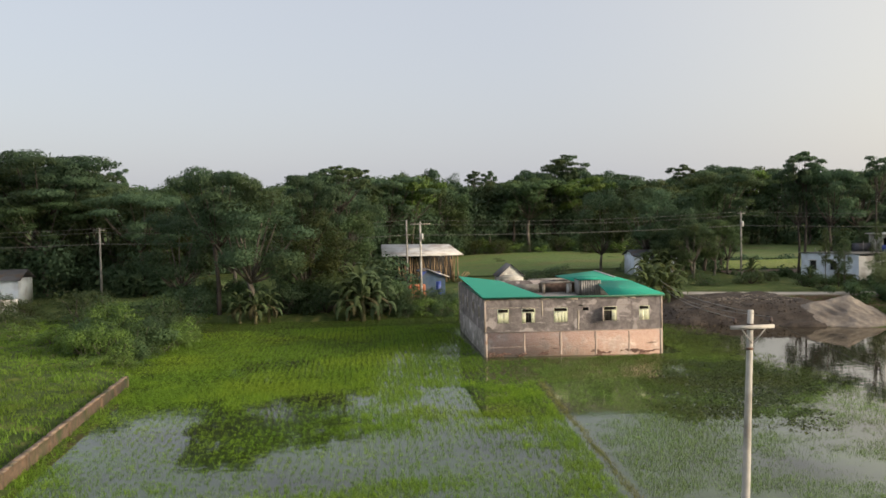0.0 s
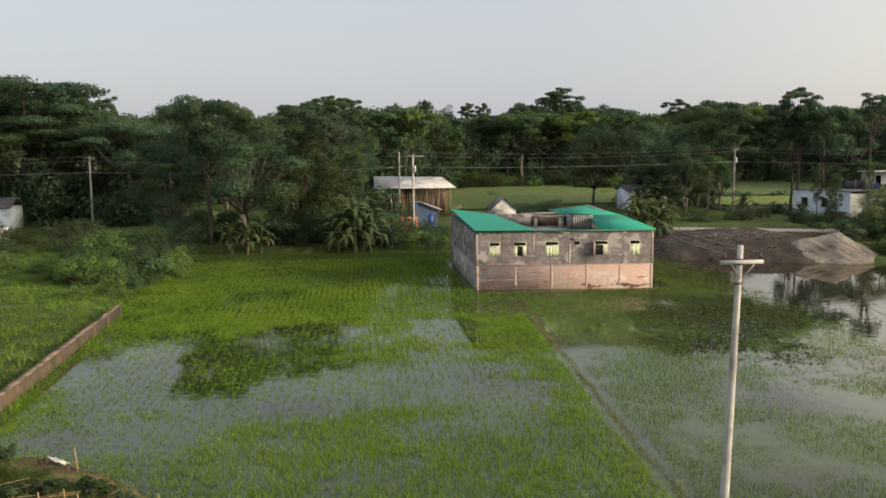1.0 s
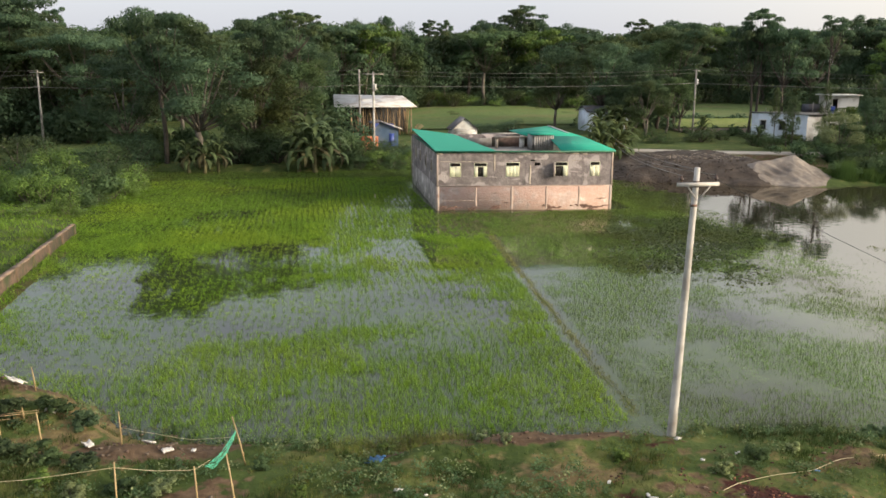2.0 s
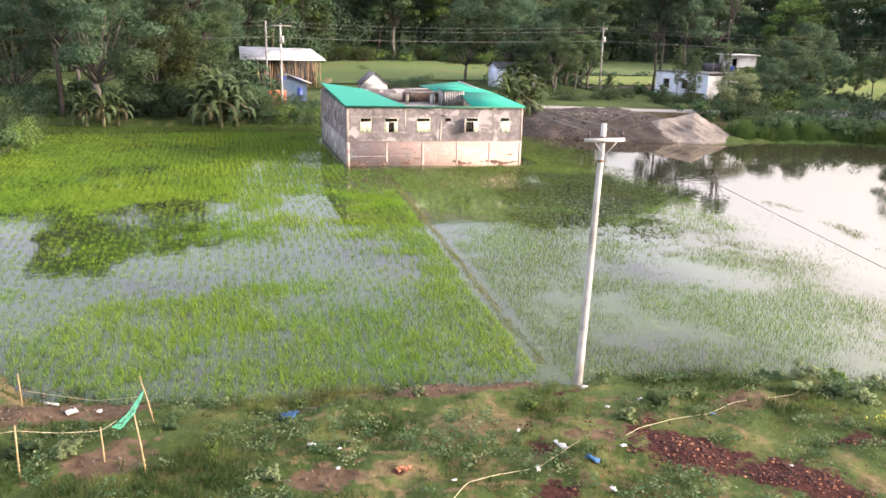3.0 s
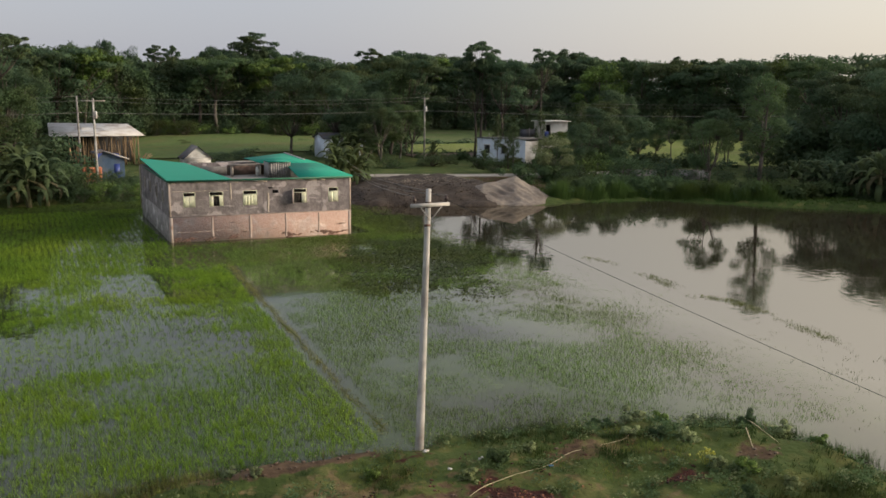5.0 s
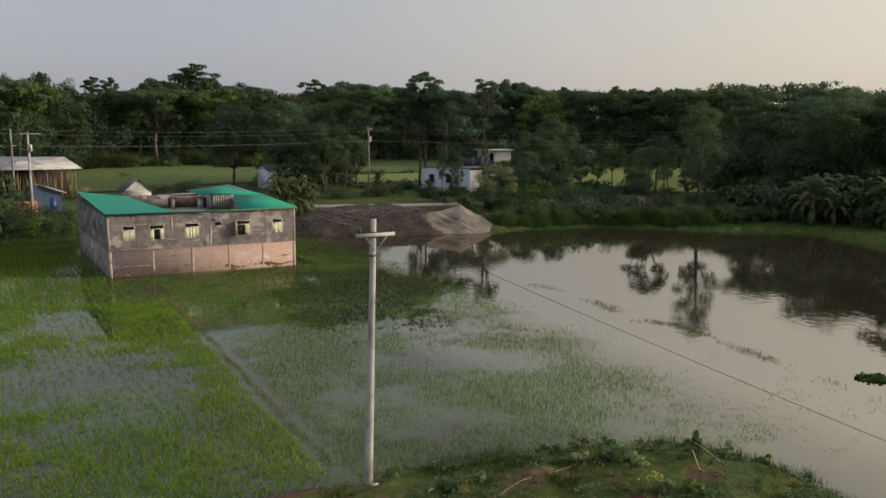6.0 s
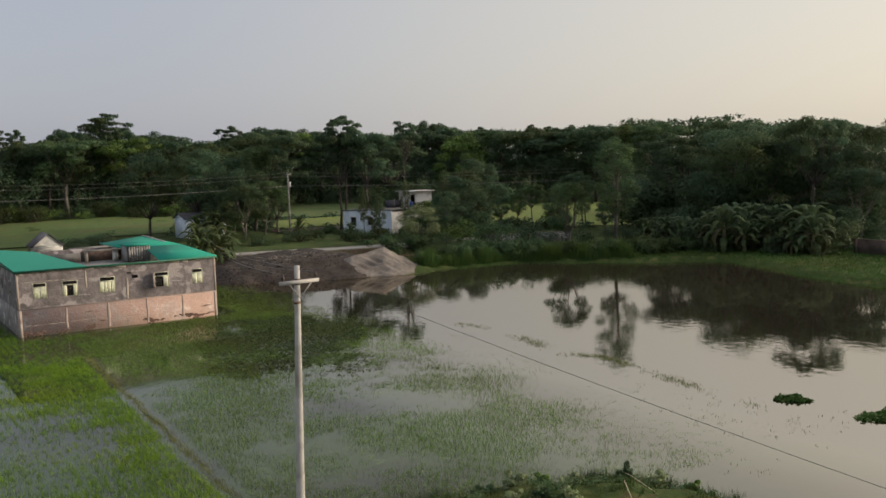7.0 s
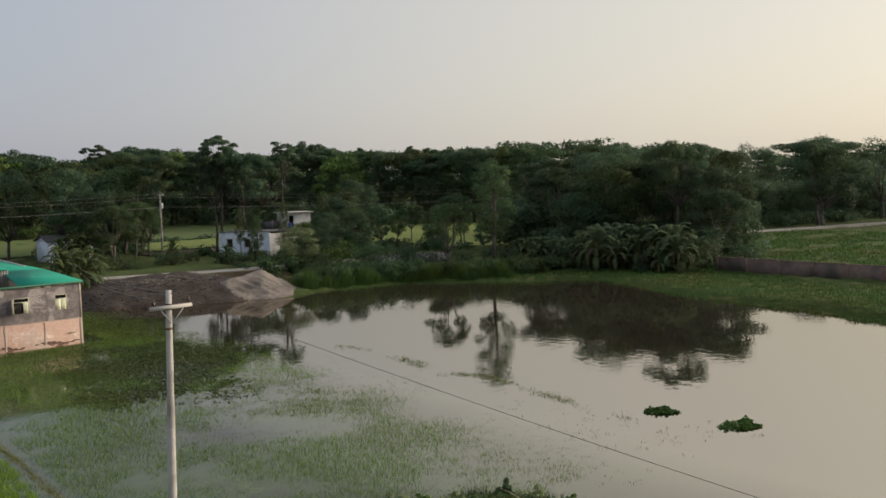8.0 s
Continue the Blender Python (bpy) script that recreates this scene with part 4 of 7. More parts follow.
def tree_meshes(kind, seed):
    """A trunk with limbs, and a crown: 'umbrella', 'round', 'tall', 'open' or 'shrub', about 10 m (shrub 2 m) high before scaling."""
    r = np.random.RandomState(seed)
    trunk, clumps = Geo(), []
    u = lambda a, b: r.uniform(a, b)
    if kind == "umbrella":
        top, fork = 10.0, u(4.0, 5.0)
        trunk.tube(branch((0, 0, -0.4), (u(-0.3, 0.3), u(-0.3, 0.3), fork), r, (0.2, 0.1, 0)), np.linspace(0.26, 0.17, 5))
        for i in range(13):
            a, d = i * 2.4 + u(-0.3, 0.3), 4.4 * math.sqrt((i + 0.6) / 13)
            tip = np.array((d * math.cos(a), d * math.sin(a), top - 0.9 - 0.055 * d * d + u(-0.55, 0.35)))
            clumps.append((tip, (u(1.0, 1.7), u(1.0, 1.7), u(0.28, 0.5))))
            trunk.tube(branch((0, 0, fork - 0.2), tip - (0, 0, 0.2), r, (0, 0, -0.5)), np.linspace(0.09, 0.02, 5), 5)
        for i in range(13):
            a, d = u(0, 6.3), u(0.8, 3.6)
            clumps.append((np.array((d * math.cos(a), d * math.sin(a), u(5.4, 8.2))), (u(0.9, 1.4), u(0.9, 1.4), u(0.3, 0.5))))
    elif kind == "open":
        fork = u(6.0, 6.6)
        trunk.tube(branch((0, 0, -0.4), (u(-0.4, 0.4), u(-0.4, 0.4), 8.8), r, (0.3, 0.2, 0)), np.linspace(0.22, 0.07, 5))
        lean = np.array((u(-0.8, 0.8), u(-0.8, 0.8), 0))
        for i in range(17):
            a, d = i * 2.4 + u(-0.6, 0.6), 2.7 * math.sqrt((i + 0.4) / 17) * u(0.75, 1.1)
            tip = lean + np.array((d * math.cos(a), d * math.sin(a), 9.7 - u(0.0, 2.2) * (0.25 + 0.28 * d)))
            clumps.append((tip, (u(0.5, 1.0), u(0.5, 1.0), u(0.13, 0.24))))
            trunk.tube(branch((0, 0, fork + 0.05 * i), tip, r, (0, 0, -0.3)), np.linspace(0.07, 0.015, 5), 4)
    elif kind == "round":
        fork = u(2.0, 2.8)
        trunk.tube(branch((0, 0, -0.4), (u(-0.3, 0.3), u(-0.3, 0.3), fork), r, (0.15, 0, 0)), np.linspace(0.24, 0.17, 5))
        for i in range(32):
            d = unit(r.normal(0, 1, 3)) * (u(2.4, 3.6), u(2.4, 3.6), u(2.4, 3.2))
            if d[2] < -2.2:
                d[2] *= -0.6
            tip = np.array((0, 0, 5.9)) + d * (1.0, 1.0, 1.15)
            clumps.append((tip, (u(0.8, 1.5), u(0.8, 1.5), u(0.45, 0.85))))
            if i < 13:
                trunk.tube(branch((0, 0, fork - 0.2), tip, r, (0, 0, -0.3)), np.linspace(0.11, 0.02, 5), 5)
    elif kind == "tall":
        trunk.tube(branch((0, 0, -0.4), (u(-0.3, 0.3), u(-0.3, 0.3), 8.8), r, (0.2, 0.1, 0)), np.linspace(0.20, 0.05, 5))
        for i in range(17):
            z = 3.4 + 6.0 * (i + u(0, 0.6)) / 17
            a, d = i * 2.4, u(0.7, 1.7) * (1.25 - abs(z - 6) / 5)
            tip = np.array((d * math.cos(a), d * math.sin(a), z))
            clumps.append((tip, (u(0.6, 1.05), u(0.6, 1.05), u(0.45, 0.75))))
            trunk.tube(branch((0, 0, z - 0.9), tip, r, (0, 0, -0.1)), np.linspace(0.06, 0.015, 5), 4)
        clumps.append((np.array((0, 0, 9.5)), (0.6, 0.6, 0.6)))
    else:
        for i in range(12):
            a, d = i * 2.4, u(0.25, 1.0)
            tip = np.array((d * math.cos(a), d * math.sin(a), u(0.25, 1.6) - 0.35 * d))
            clumps.append((tip, (u(0.35, 0.6), u(0.35, 0.6), u(0.28, 0.48))))
            trunk.tube(branch((0, 0, -0.1), tip, r, (0, 0, 0)), np.linspace(0.04, 0.012, 5), 4)
    if kind == "bush":
        clumps = [(c, (s[0] * 0.8, s[1] * 0.8, s[2] * 0.8)) for c, s in clumps]
    leaf = Geo()
    per, size = {"umbrella": (460, 0.120), "open": (260, 0.10), "round": (390, 0.110), "tall": (400, 0.088), "shrub": (250, 0.05), "bush": (110, 0.13)}[kind]
    crown(leaf, clumps, per, size, r)
    return trunk, leaf


TREE_LABEL = {"umbrella": "broad spreading tree with a flat layered dark green crown", "open": "tall tree with thin open tiers of leaves",
              "round": "dense round-crowned dark green village tree", "tall": "slender upright tree with a narrow leafy crown", "shrub": "low leafy green shrub", "bush": "small leafy weed bush on the grassy bank"}
TREE_KINDS = {}
for kind, seeds in (("umbrella", (1, 2, 3)), ("open", (4, 5)), ("round", (6, 7, 8)), ("tall", (9, 10)), ("shrub", (11, 12, 13)), ("bush", (14, 15, 16))):
    for i, seed in enumerate(seeds):
        TREE_KINDS[kind, i] = tree_meshes(kind, seed)
TREE_MESH = {}


def tree(kind, x, y, height, wide=1.0, variant=0, leaf=0, turn=0.0, label="", z=None, far=False):
    """A tree of that height, rooted in the ground."""
    variant %= sum(1 for k in TREE_KINDS if k[0] == kind)
    key = (kind, variant, leaf, far)
    if key not in TREE_MESH:
        t, c = TREE_KINDS[kind, variant]
        if far:
            # fewer, larger leaves for the trees of the far wood
            v, w = np.concatenate(c.v).reshape(-1, 3, 3)[::2], np.concatenate(c.vn).reshape(-1, 3, 3)[::2, 0]
            mid = v.mean(1, keepdims=True)
            c = Geo().add(mid + (v - mid) * 1.45, None, np.arange(len(v) * 3).reshape(-1, 3))
            c.vn.append(np.repeat(w, 3, 0))
        TREE_MESH[key] = (smooth(t.mesh("trunk", M_BARK if leaf or kind == "round" else M_BARK_DARK)), c.mesh("crown", M_LEAF[leaf]))
    low = kind in ("shrub", "bush")
    s = height / (2.0 if low else 10.0)
    name = "shrub" if low else "tree"
    z = float(ground_z(x, y)) if z is None else z
    e = thing(name, label or TREE_LABEL[kind], name, Matrix.LocRotScale((x, y, max(z, -0.1)), Euler((0, 0, turn)), (s * wide, s * wide, s)), "shrubs by the fields" if low else "trees round the fields")
    part("stem" if low else "trunk", TREE_MESH[key][0], None, e)
    part("foliage" if low else "crown", TREE_MESH[key][1], None, e)
    return e


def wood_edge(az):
    """Distance of the wood's edge by azimuth from the origin, below the camera, to fit its view."""
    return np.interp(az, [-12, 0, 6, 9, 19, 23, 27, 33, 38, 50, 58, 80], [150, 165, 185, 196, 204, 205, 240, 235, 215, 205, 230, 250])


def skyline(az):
    """Elevation of the tree tops over the camera's 11.4 m eye level, by azimuth, to fit its view."""
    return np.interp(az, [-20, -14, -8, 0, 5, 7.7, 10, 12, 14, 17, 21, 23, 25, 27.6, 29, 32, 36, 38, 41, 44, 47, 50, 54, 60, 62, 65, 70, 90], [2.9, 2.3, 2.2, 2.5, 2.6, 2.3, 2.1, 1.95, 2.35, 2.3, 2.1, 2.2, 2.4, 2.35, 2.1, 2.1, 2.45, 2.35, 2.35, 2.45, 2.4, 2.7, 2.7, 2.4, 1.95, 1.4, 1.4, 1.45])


def build_trees():
    r = np.random.RandomState(70)
    u = r.uniform
    # the large trees behind the rice field
    tree("round", -8.9, 92.0, 14.4, 1.18, 0, 0, 0.3, "large spreading tree with pale forking limbs behind the rice")
    tree("round", -3.5, 99.0, 12.6, 1.1, 1, 2, 1.3)
    tree("round", 0.8, 106.0, 12.4, 1.0, 2, 1, 2.0)
    tree("round", -17.5, 100.0, 12.5, 1.05, 1, 0, 2.6)
    tree("umbrella", -12.6, 94.5, 16.9, 0.68, 1, 0, 0.9)
    tree("umbrella", -2.6, 99.0, 15.9, 0.55, 2, 0, 2.9)
    tree("open", 0.6, 105.0, 16.6, 0.75, 1, 0, 1.9)
    tree("round", -14.0, 120.0, 15.5, 0.9, 1, 0, 0.4)
    tree("round", 2.5, 130.0, 16.0, 0.9, 2, 0, 0.4)
    # the wood on the left, by azimuth
    for i, (x, y, h, kind) in enumerate([(-42, 129, 21.2, "umbrella"), (-52, 134, 19.4, "round"), (-36, 126, 17.5, "umbrella"), (-30, 122, 16.0, "round"), (-25, 116, 15.0, "umbrella"), (-21, 126, 17.6, "round"),
                                         (-55, 122, 18.0, "round"), (-49, 140, 20.2, "umbrella"), (-33, 124, 14.0, "round"), (-39, 121, 14.0, "umbrella"), (-48, 117, 13.0, "round"), (-25, 121, 14.0, "round"), (-66, 125, 18.5, "round")]):
        tree(kind, x, y, h * u(0.95, 1.03), u(0.95, 1.15), i, (0, 1, 0, 2)[i % 4], u(0, 6))
    # the edge of the wood behind the far meadow, heights fitted to the camera's skyline
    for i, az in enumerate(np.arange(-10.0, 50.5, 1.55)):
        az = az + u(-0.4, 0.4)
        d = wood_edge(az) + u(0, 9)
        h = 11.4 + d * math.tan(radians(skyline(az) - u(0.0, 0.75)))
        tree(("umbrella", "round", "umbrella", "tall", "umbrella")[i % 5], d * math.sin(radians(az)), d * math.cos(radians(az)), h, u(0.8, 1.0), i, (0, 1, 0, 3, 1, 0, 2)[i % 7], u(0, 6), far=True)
    # crowns that stand out of the camera's skyline: azimuth, elevation, kind, width
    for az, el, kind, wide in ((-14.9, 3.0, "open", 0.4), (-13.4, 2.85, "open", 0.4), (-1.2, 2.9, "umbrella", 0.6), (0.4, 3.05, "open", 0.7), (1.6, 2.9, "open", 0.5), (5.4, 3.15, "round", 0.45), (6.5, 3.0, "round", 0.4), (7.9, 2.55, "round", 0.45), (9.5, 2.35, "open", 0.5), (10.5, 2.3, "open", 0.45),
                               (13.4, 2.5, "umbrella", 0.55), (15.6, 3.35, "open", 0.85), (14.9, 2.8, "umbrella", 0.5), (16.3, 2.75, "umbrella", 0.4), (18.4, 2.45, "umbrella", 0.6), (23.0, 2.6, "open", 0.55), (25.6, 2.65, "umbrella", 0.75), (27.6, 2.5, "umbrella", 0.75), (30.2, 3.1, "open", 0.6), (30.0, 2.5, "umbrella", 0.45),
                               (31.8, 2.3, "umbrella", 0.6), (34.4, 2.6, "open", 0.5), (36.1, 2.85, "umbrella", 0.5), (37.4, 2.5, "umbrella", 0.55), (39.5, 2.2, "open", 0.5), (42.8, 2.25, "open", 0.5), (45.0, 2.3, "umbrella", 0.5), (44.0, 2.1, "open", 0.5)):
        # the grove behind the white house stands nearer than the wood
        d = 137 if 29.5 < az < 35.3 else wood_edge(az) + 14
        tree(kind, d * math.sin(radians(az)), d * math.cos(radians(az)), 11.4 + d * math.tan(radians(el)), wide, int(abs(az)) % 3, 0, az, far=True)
    # the dark clump by the small white house
    for i, (x, y, h, wide, leaf) in enumerate([(47.0, 124, 13.8, 0.95, 0), (42.5, 132, 14.0, 0.8, 0), (53.0, 121, 10.0, 1.0, 0), (57.0, 126, 14.5, 0.9, 1), (62.0, 131, 17.2, 0.85, 0), (66, 139, 17.4, 0.5, 0), (50, 114.0, 8.2, 1.0, 0), (49.5, 119.5, 11.0, 0.9, 0), (54.0, 127, 13.5, 0.8, 0), (58.5, 121, 8.5, 0.9, 1)]):
        tree("umbrella" if h > 17 else "round", x, y, h, wide, i, leaf, 1.7 * i)
    # round the white house and along the lane behind the pond
    for kind, x, y, h, wide, leaf in (("tall", 66.2, 108.0, 7.6, 0.5, 2), ("tall", 71.8, 105.0, 8.5, 0.45, 2), ("round", 61.3, 86.6, 6.0, 1.15, 4), ("tall", 63.6, 99.6, 6.6, 0.7, 0), ("tall", 65.0, 103.0, 5.0, 0.9, 0), ("round", 75.5, 103.0, 5.6, 0.9, 0), ("round", 72.8, 101.8, 5.6, 0.9, 3), ("round", 45.9, 116.5, 5.6, 0.85, 0), ("round", 54.5, 117.0, 8.6, 0.95, 1), ("tall", 80.5, 107.0, 9.5, 0.6, 2), ("round", 84.0, 107.5, 9.0, 1.05, 0),
                                      ("umbrella", 83, 126, 15.5, 0.8, 0), ("round", 80, 117, 9.0, 0.9, 0), ("round", 89, 113, 11.0, 0.8, 0), ("umbrella", 92.5, 100.0, 7.4, 0.6, 1), ("tall", 96.0, 97.0, 7.2, 0.6, 1), ("round", 88.6, 90.2, 7.6, 0.75, 1),
                                      ("tall", 75.8, 67.6, 13.1, 1.05, 1), ("round", 72.2, 71.6, 8.8, 0.78, 1), ("round", 69, 91.5, 7.4, 0.85, 0), ("round", 73.5, 90.5, 7.6, 0.8, 0), ("round", 96, 118, 12.0, 0.9, 0), ("round", 92, 84, 5.0, 0.8, 0), ("round", 89.5, 104, 6.0, 0.7, 0), ("tall", 100.5, 96, 7.5, 0.8, 1), ("round", 95, 106, 6.5, 0.7, 1), ("umbrella", 104, 100, 8.0, 0.6, 0), ("umbrella", 97, 95.0, 9.2, 0.6, 0)):
        tree(kind, x, y, h, wide, int(x), leaf, x)
    # the dense wood to the right of the pond, and the trees by the far road
    for i, (x, y, h) in enumerate([(102, 78, 13.4), (98, 67, 15.6), (99, 64, 15.2), (108, 82, 15.0), (112, 72, 15.6), (105, 61, 15.4), (120, 69, 16.2), (118, 80, 16.0), (102, 54, 14.0), (110, 56, 15.0), (126, 74, 16.2), (128, 86, 17.5), (98, 50, 9.5)]):
        tree(("round", "round", "round", "umbrella")[i % 4], x, y, h, 1.0, i, (0, 0, 1, 0)[i % 4], 1.3 * i)
    tree("umbrella", 97.2, 55.4, 15.9, 0.5, 1, 0, 0.8)
    for x, y, h, kind, wide in ((172, 66, 18.9, "round", 1.05), (177, 69, 17.4, "round", 0.9), (150, 84, 16.5, "round", 1.0), (160, 90, 18.0, "umbrella", 1.0), (175, 84, 18.0, "round", 1.1), (190, 74, 19.0, "umbrella", 1.1), (205, 66, 19.0, "round", 1.0), (198, 52, 18.0, "umbrella", 1.0), (215, 44, 18.0, "round", 1.0), (140, 92, 16.0, "round", 1.0)):
        tree(kind, x, y, h, wide, int(x), int(y) % 2, x)


def build_shrubs():
    r = np.random.RandomState(80)
    u = r.uniform
    # the overgrown corner left of the rice
    for i, (x, y, h, w, leaf) in enumerate([(-17.9, 71.5, 5.2, 0.7, 3), (-18.6, 72.2, 4.2, 0.9, 1), (-20.4, 72.4, 3.8, 1.0, 1), (-16.4, 71.6, 4.0, 0.9, 1), (-21.8, 72.8, 3.0, 1.1, 3), (-14.0, 77.0, 3.2, 1.0, 3), (-13.6, 80.0, 3.0, 1.1, 1), (-19.6, 69.5, 3.2, 1.0, 3), (-16.2, 69.3, 3.0, 1.1, 1), (-18.2, 68.8, 2.9, 1.1, 3), (-20.8, 71, 3.0, 0.9, 3), (-17.0, 67.6, 2.2, 1.2, 3), (-18.8, 70.2, 3.4, 0.9, 1), (-16.8, 70.6, 3.4, 0.9, 3), (-15.2, 71.2, 2.6, 1.0, 1), (-14.4, 73.5, 2.2, 1.2, 3), (-13.8, 75.5, 2.0, 1.2, 3), (-13.4, 78, 2.2, 1.1, 3), (-15.5, 80, 3.0, 1.0, 0), (-24.5, 77, 1.8, 1.3, 3),
                                            (-28, 80, 2.2, 1.4, 3), (-40.5, 103, 2.4, 1.2, 1), (-38.0, 104, 3.0, 1.0, 0), (-36.0, 100, 2.2, 1.4, 2), (-33, 97, 2.6, 1.4, 2), (-17.5, 86, 4.2, 1.2, 1), (-22, 88, 4.0, 1.3, 1), (-26.5, 92, 4.2, 1.3, 2), (-31, 86, 2.8, 1.4, 2), (-15.5, 94, 5.0, 0.9, 0), (-5.0, 93.5, 4.0, 1.3, 0), (-1.0, 93.5, 4.6, 1.2, 0), (5.5, 92.5, 4.6, 1.3, 1),
                                            (8.2, 92.0, 3.0, 1.2, 1), (10.6, 93.0, 2.6, 1.3, 0), (6.6, 91.6, 2.4, 1.2, 0), (12.6, 96.0, 1.8, 1.4, 1), (12.4, 106.4, 1.5, 1.2, 0), (11.2, 90.6, 2.6, 1.2, 1), (9.4, 90.4, 2.4, 1.2, 3), (12.6, 91.0, 2.0, 1.3, 3), (13.2, 93.6, 2.8, 1.0, 1), (7.6, 90.2, 1.8, 1.3, 1), (-18.0, 64, 1.2, 1.8, 3), (-16.2, 66.0, 1.6, 1.7, 3), (-35, 92, 3.4, 1.2, 2), (14.5, 93.5, 2.4, 1.5, 0)]):
        tree("shrub", x, y, h, w, i, leaf, 1.1 * i)
    # along the road, the white house and the far shore
    for i, (x, y, h, w, leaf) in enumerate([(28.5, 121, 2.3, 1.8, 0), (32.5, 122, 2.4, 1.6, 0), (46.6, 117.6, 3.4, 1.1, 0), (48.6, 116.4, 3.2, 1.1, 1), (58, 108, 1.8, 1.4, 0), (63.5, 108, 2.6, 0.9, 0), (60.5, 103, 2.4, 1.5, 1), (53, 103, 2.2, 1.8, 0), (47, 103, 2.4, 1.6, 1), (66, 97, 2.2, 1.6, 0),
                                            (62, 88, 3.4, 1.4, 1), (66, 85, 4.2, 1.3, 3), (70.5, 83, 1.4, 1.4, 0), (76.2, 82.4, 1.3, 1.4, 0), (60, 79, 3.4, 1.3, 0), (65, 78, 4.4, 1.2, 1), (70, 76, 4.2, 1.2, 0), (74, 72, 3.6, 1.4, 0), (78, 68, 3.4, 1.4, 0), (81, 78, 1.5, 1.4, 1), (86, 66, 3.6, 1.4, 0),
                                            (84.5, 52.5, 2.6, 1.4, 0), (86, 48.5, 2.8, 1.4, 1), (82, 58, 2.4, 1.4, 0), (87, 55, 4.4, 1.0, 0), (89.5, 49, 5.2, 1.0, 2), (88.5, 58, 5.5, 1.0, 1), (90, 58, 5.6, 1.2, 0), (93, 50, 5.6, 1.2, 0), (96, 45.5, 4.2, 1.3, 0), (57, 93, 2.2, 1.5, 1), (38.5, 98.0, 2.8, 1.2, 1), (90, 71, 5.2, 1.2, 0), (82, 63, 3.2, 1.4, 0)]):
        tree("shrub", x, y, h, w, i, leaf, 1.1 * i)
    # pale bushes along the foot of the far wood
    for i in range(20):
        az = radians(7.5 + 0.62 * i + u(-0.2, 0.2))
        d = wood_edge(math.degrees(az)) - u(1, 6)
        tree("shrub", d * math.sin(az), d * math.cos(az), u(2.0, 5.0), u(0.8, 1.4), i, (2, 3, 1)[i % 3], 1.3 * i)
    # the dark overgrown hollow beside the earth heap
    for i, (x, y, h, w) in enumerate([(-8.4, 25.7, 0.8, 1.3), (-7.2, 26.0, 0.7, 1.3), (-9.5, 25.5, 0.9, 1.3), (-8.1, 23.7, 0.7, 1.3), (-6.9, 23.2, 0.7, 1.3), (-5.7, 22.7, 0.6, 1.3), (-10.4, 27.9, 0.6, 1.2), (-9.8, 24.4, 0.8, 1.3), (-6.2, 25.4, 0.6, 1.3)]):
        tree("bush", x, y, h, w, i, (0, 1, 0)[i % 3], 1.7 * i, "dark leafy weeds in the hollow by the earth heap")
    # weeds and small bushes on the near bank
    for i, (x, y, h, w) in enumerate([(11.3, 19.4, 0.60, 1.0), (12.6, 19.9, 0.72, 1.1), (13.9, 20.3, 0.55, 0.9), (8.9, 20.8, 0.60, 0.9), (18.8, 18.7, 0.7, 1.1), (17.8, 15.2, 0.8, 1.0), (1.4, 18.5, 0.6, 0.9), (0.0, 20.2, 0.5, 1.0), (6.0, 22.3, 0.45, 1.0), (17.6, 21.6, 0.7, 1.3), (18.6, 21.2, 0.75, 1.3), (19.6, 20.8, 0.7, 1.3), (20.6, 20.2, 0.7, 1.2), (22.4, 19.6, 1.0, 0.8), (23.0, 18.6, 0.95, 0.8), (23.3, 17.3, 0.8, 0.9),
                                      (17.6, 20.0, 0.6, 1.2), (18.2, 19.4, 0.55, 1.2), (18.2, 16.9, 0.8, 0.9), (18.9, 16.3, 0.7, 1.1), (19.4, 15.2, 0.6, 1.1), (-1.0, 21.8, 0.5, 1.2), (0.4, 23.4, 0.45, 1.3), (2.6, 23.2, 0.45, 1.4), (-3.4, 20.9, 0.6, 1.3), (-4.6, 21.4, 0.7, 1.3), (-5.6, 21.0, 0.7, 1.3), (-6.6, 22.0, 0.7, 1.2), (5.4, 22.9, 0.4, 1.3), (15.8, 22.0, 0.5, 1.4)]):
        tree("bush", x, y, 0.82 * h, w, i, (4, 1, 4, 3)[i % 4], 1.7 * i)


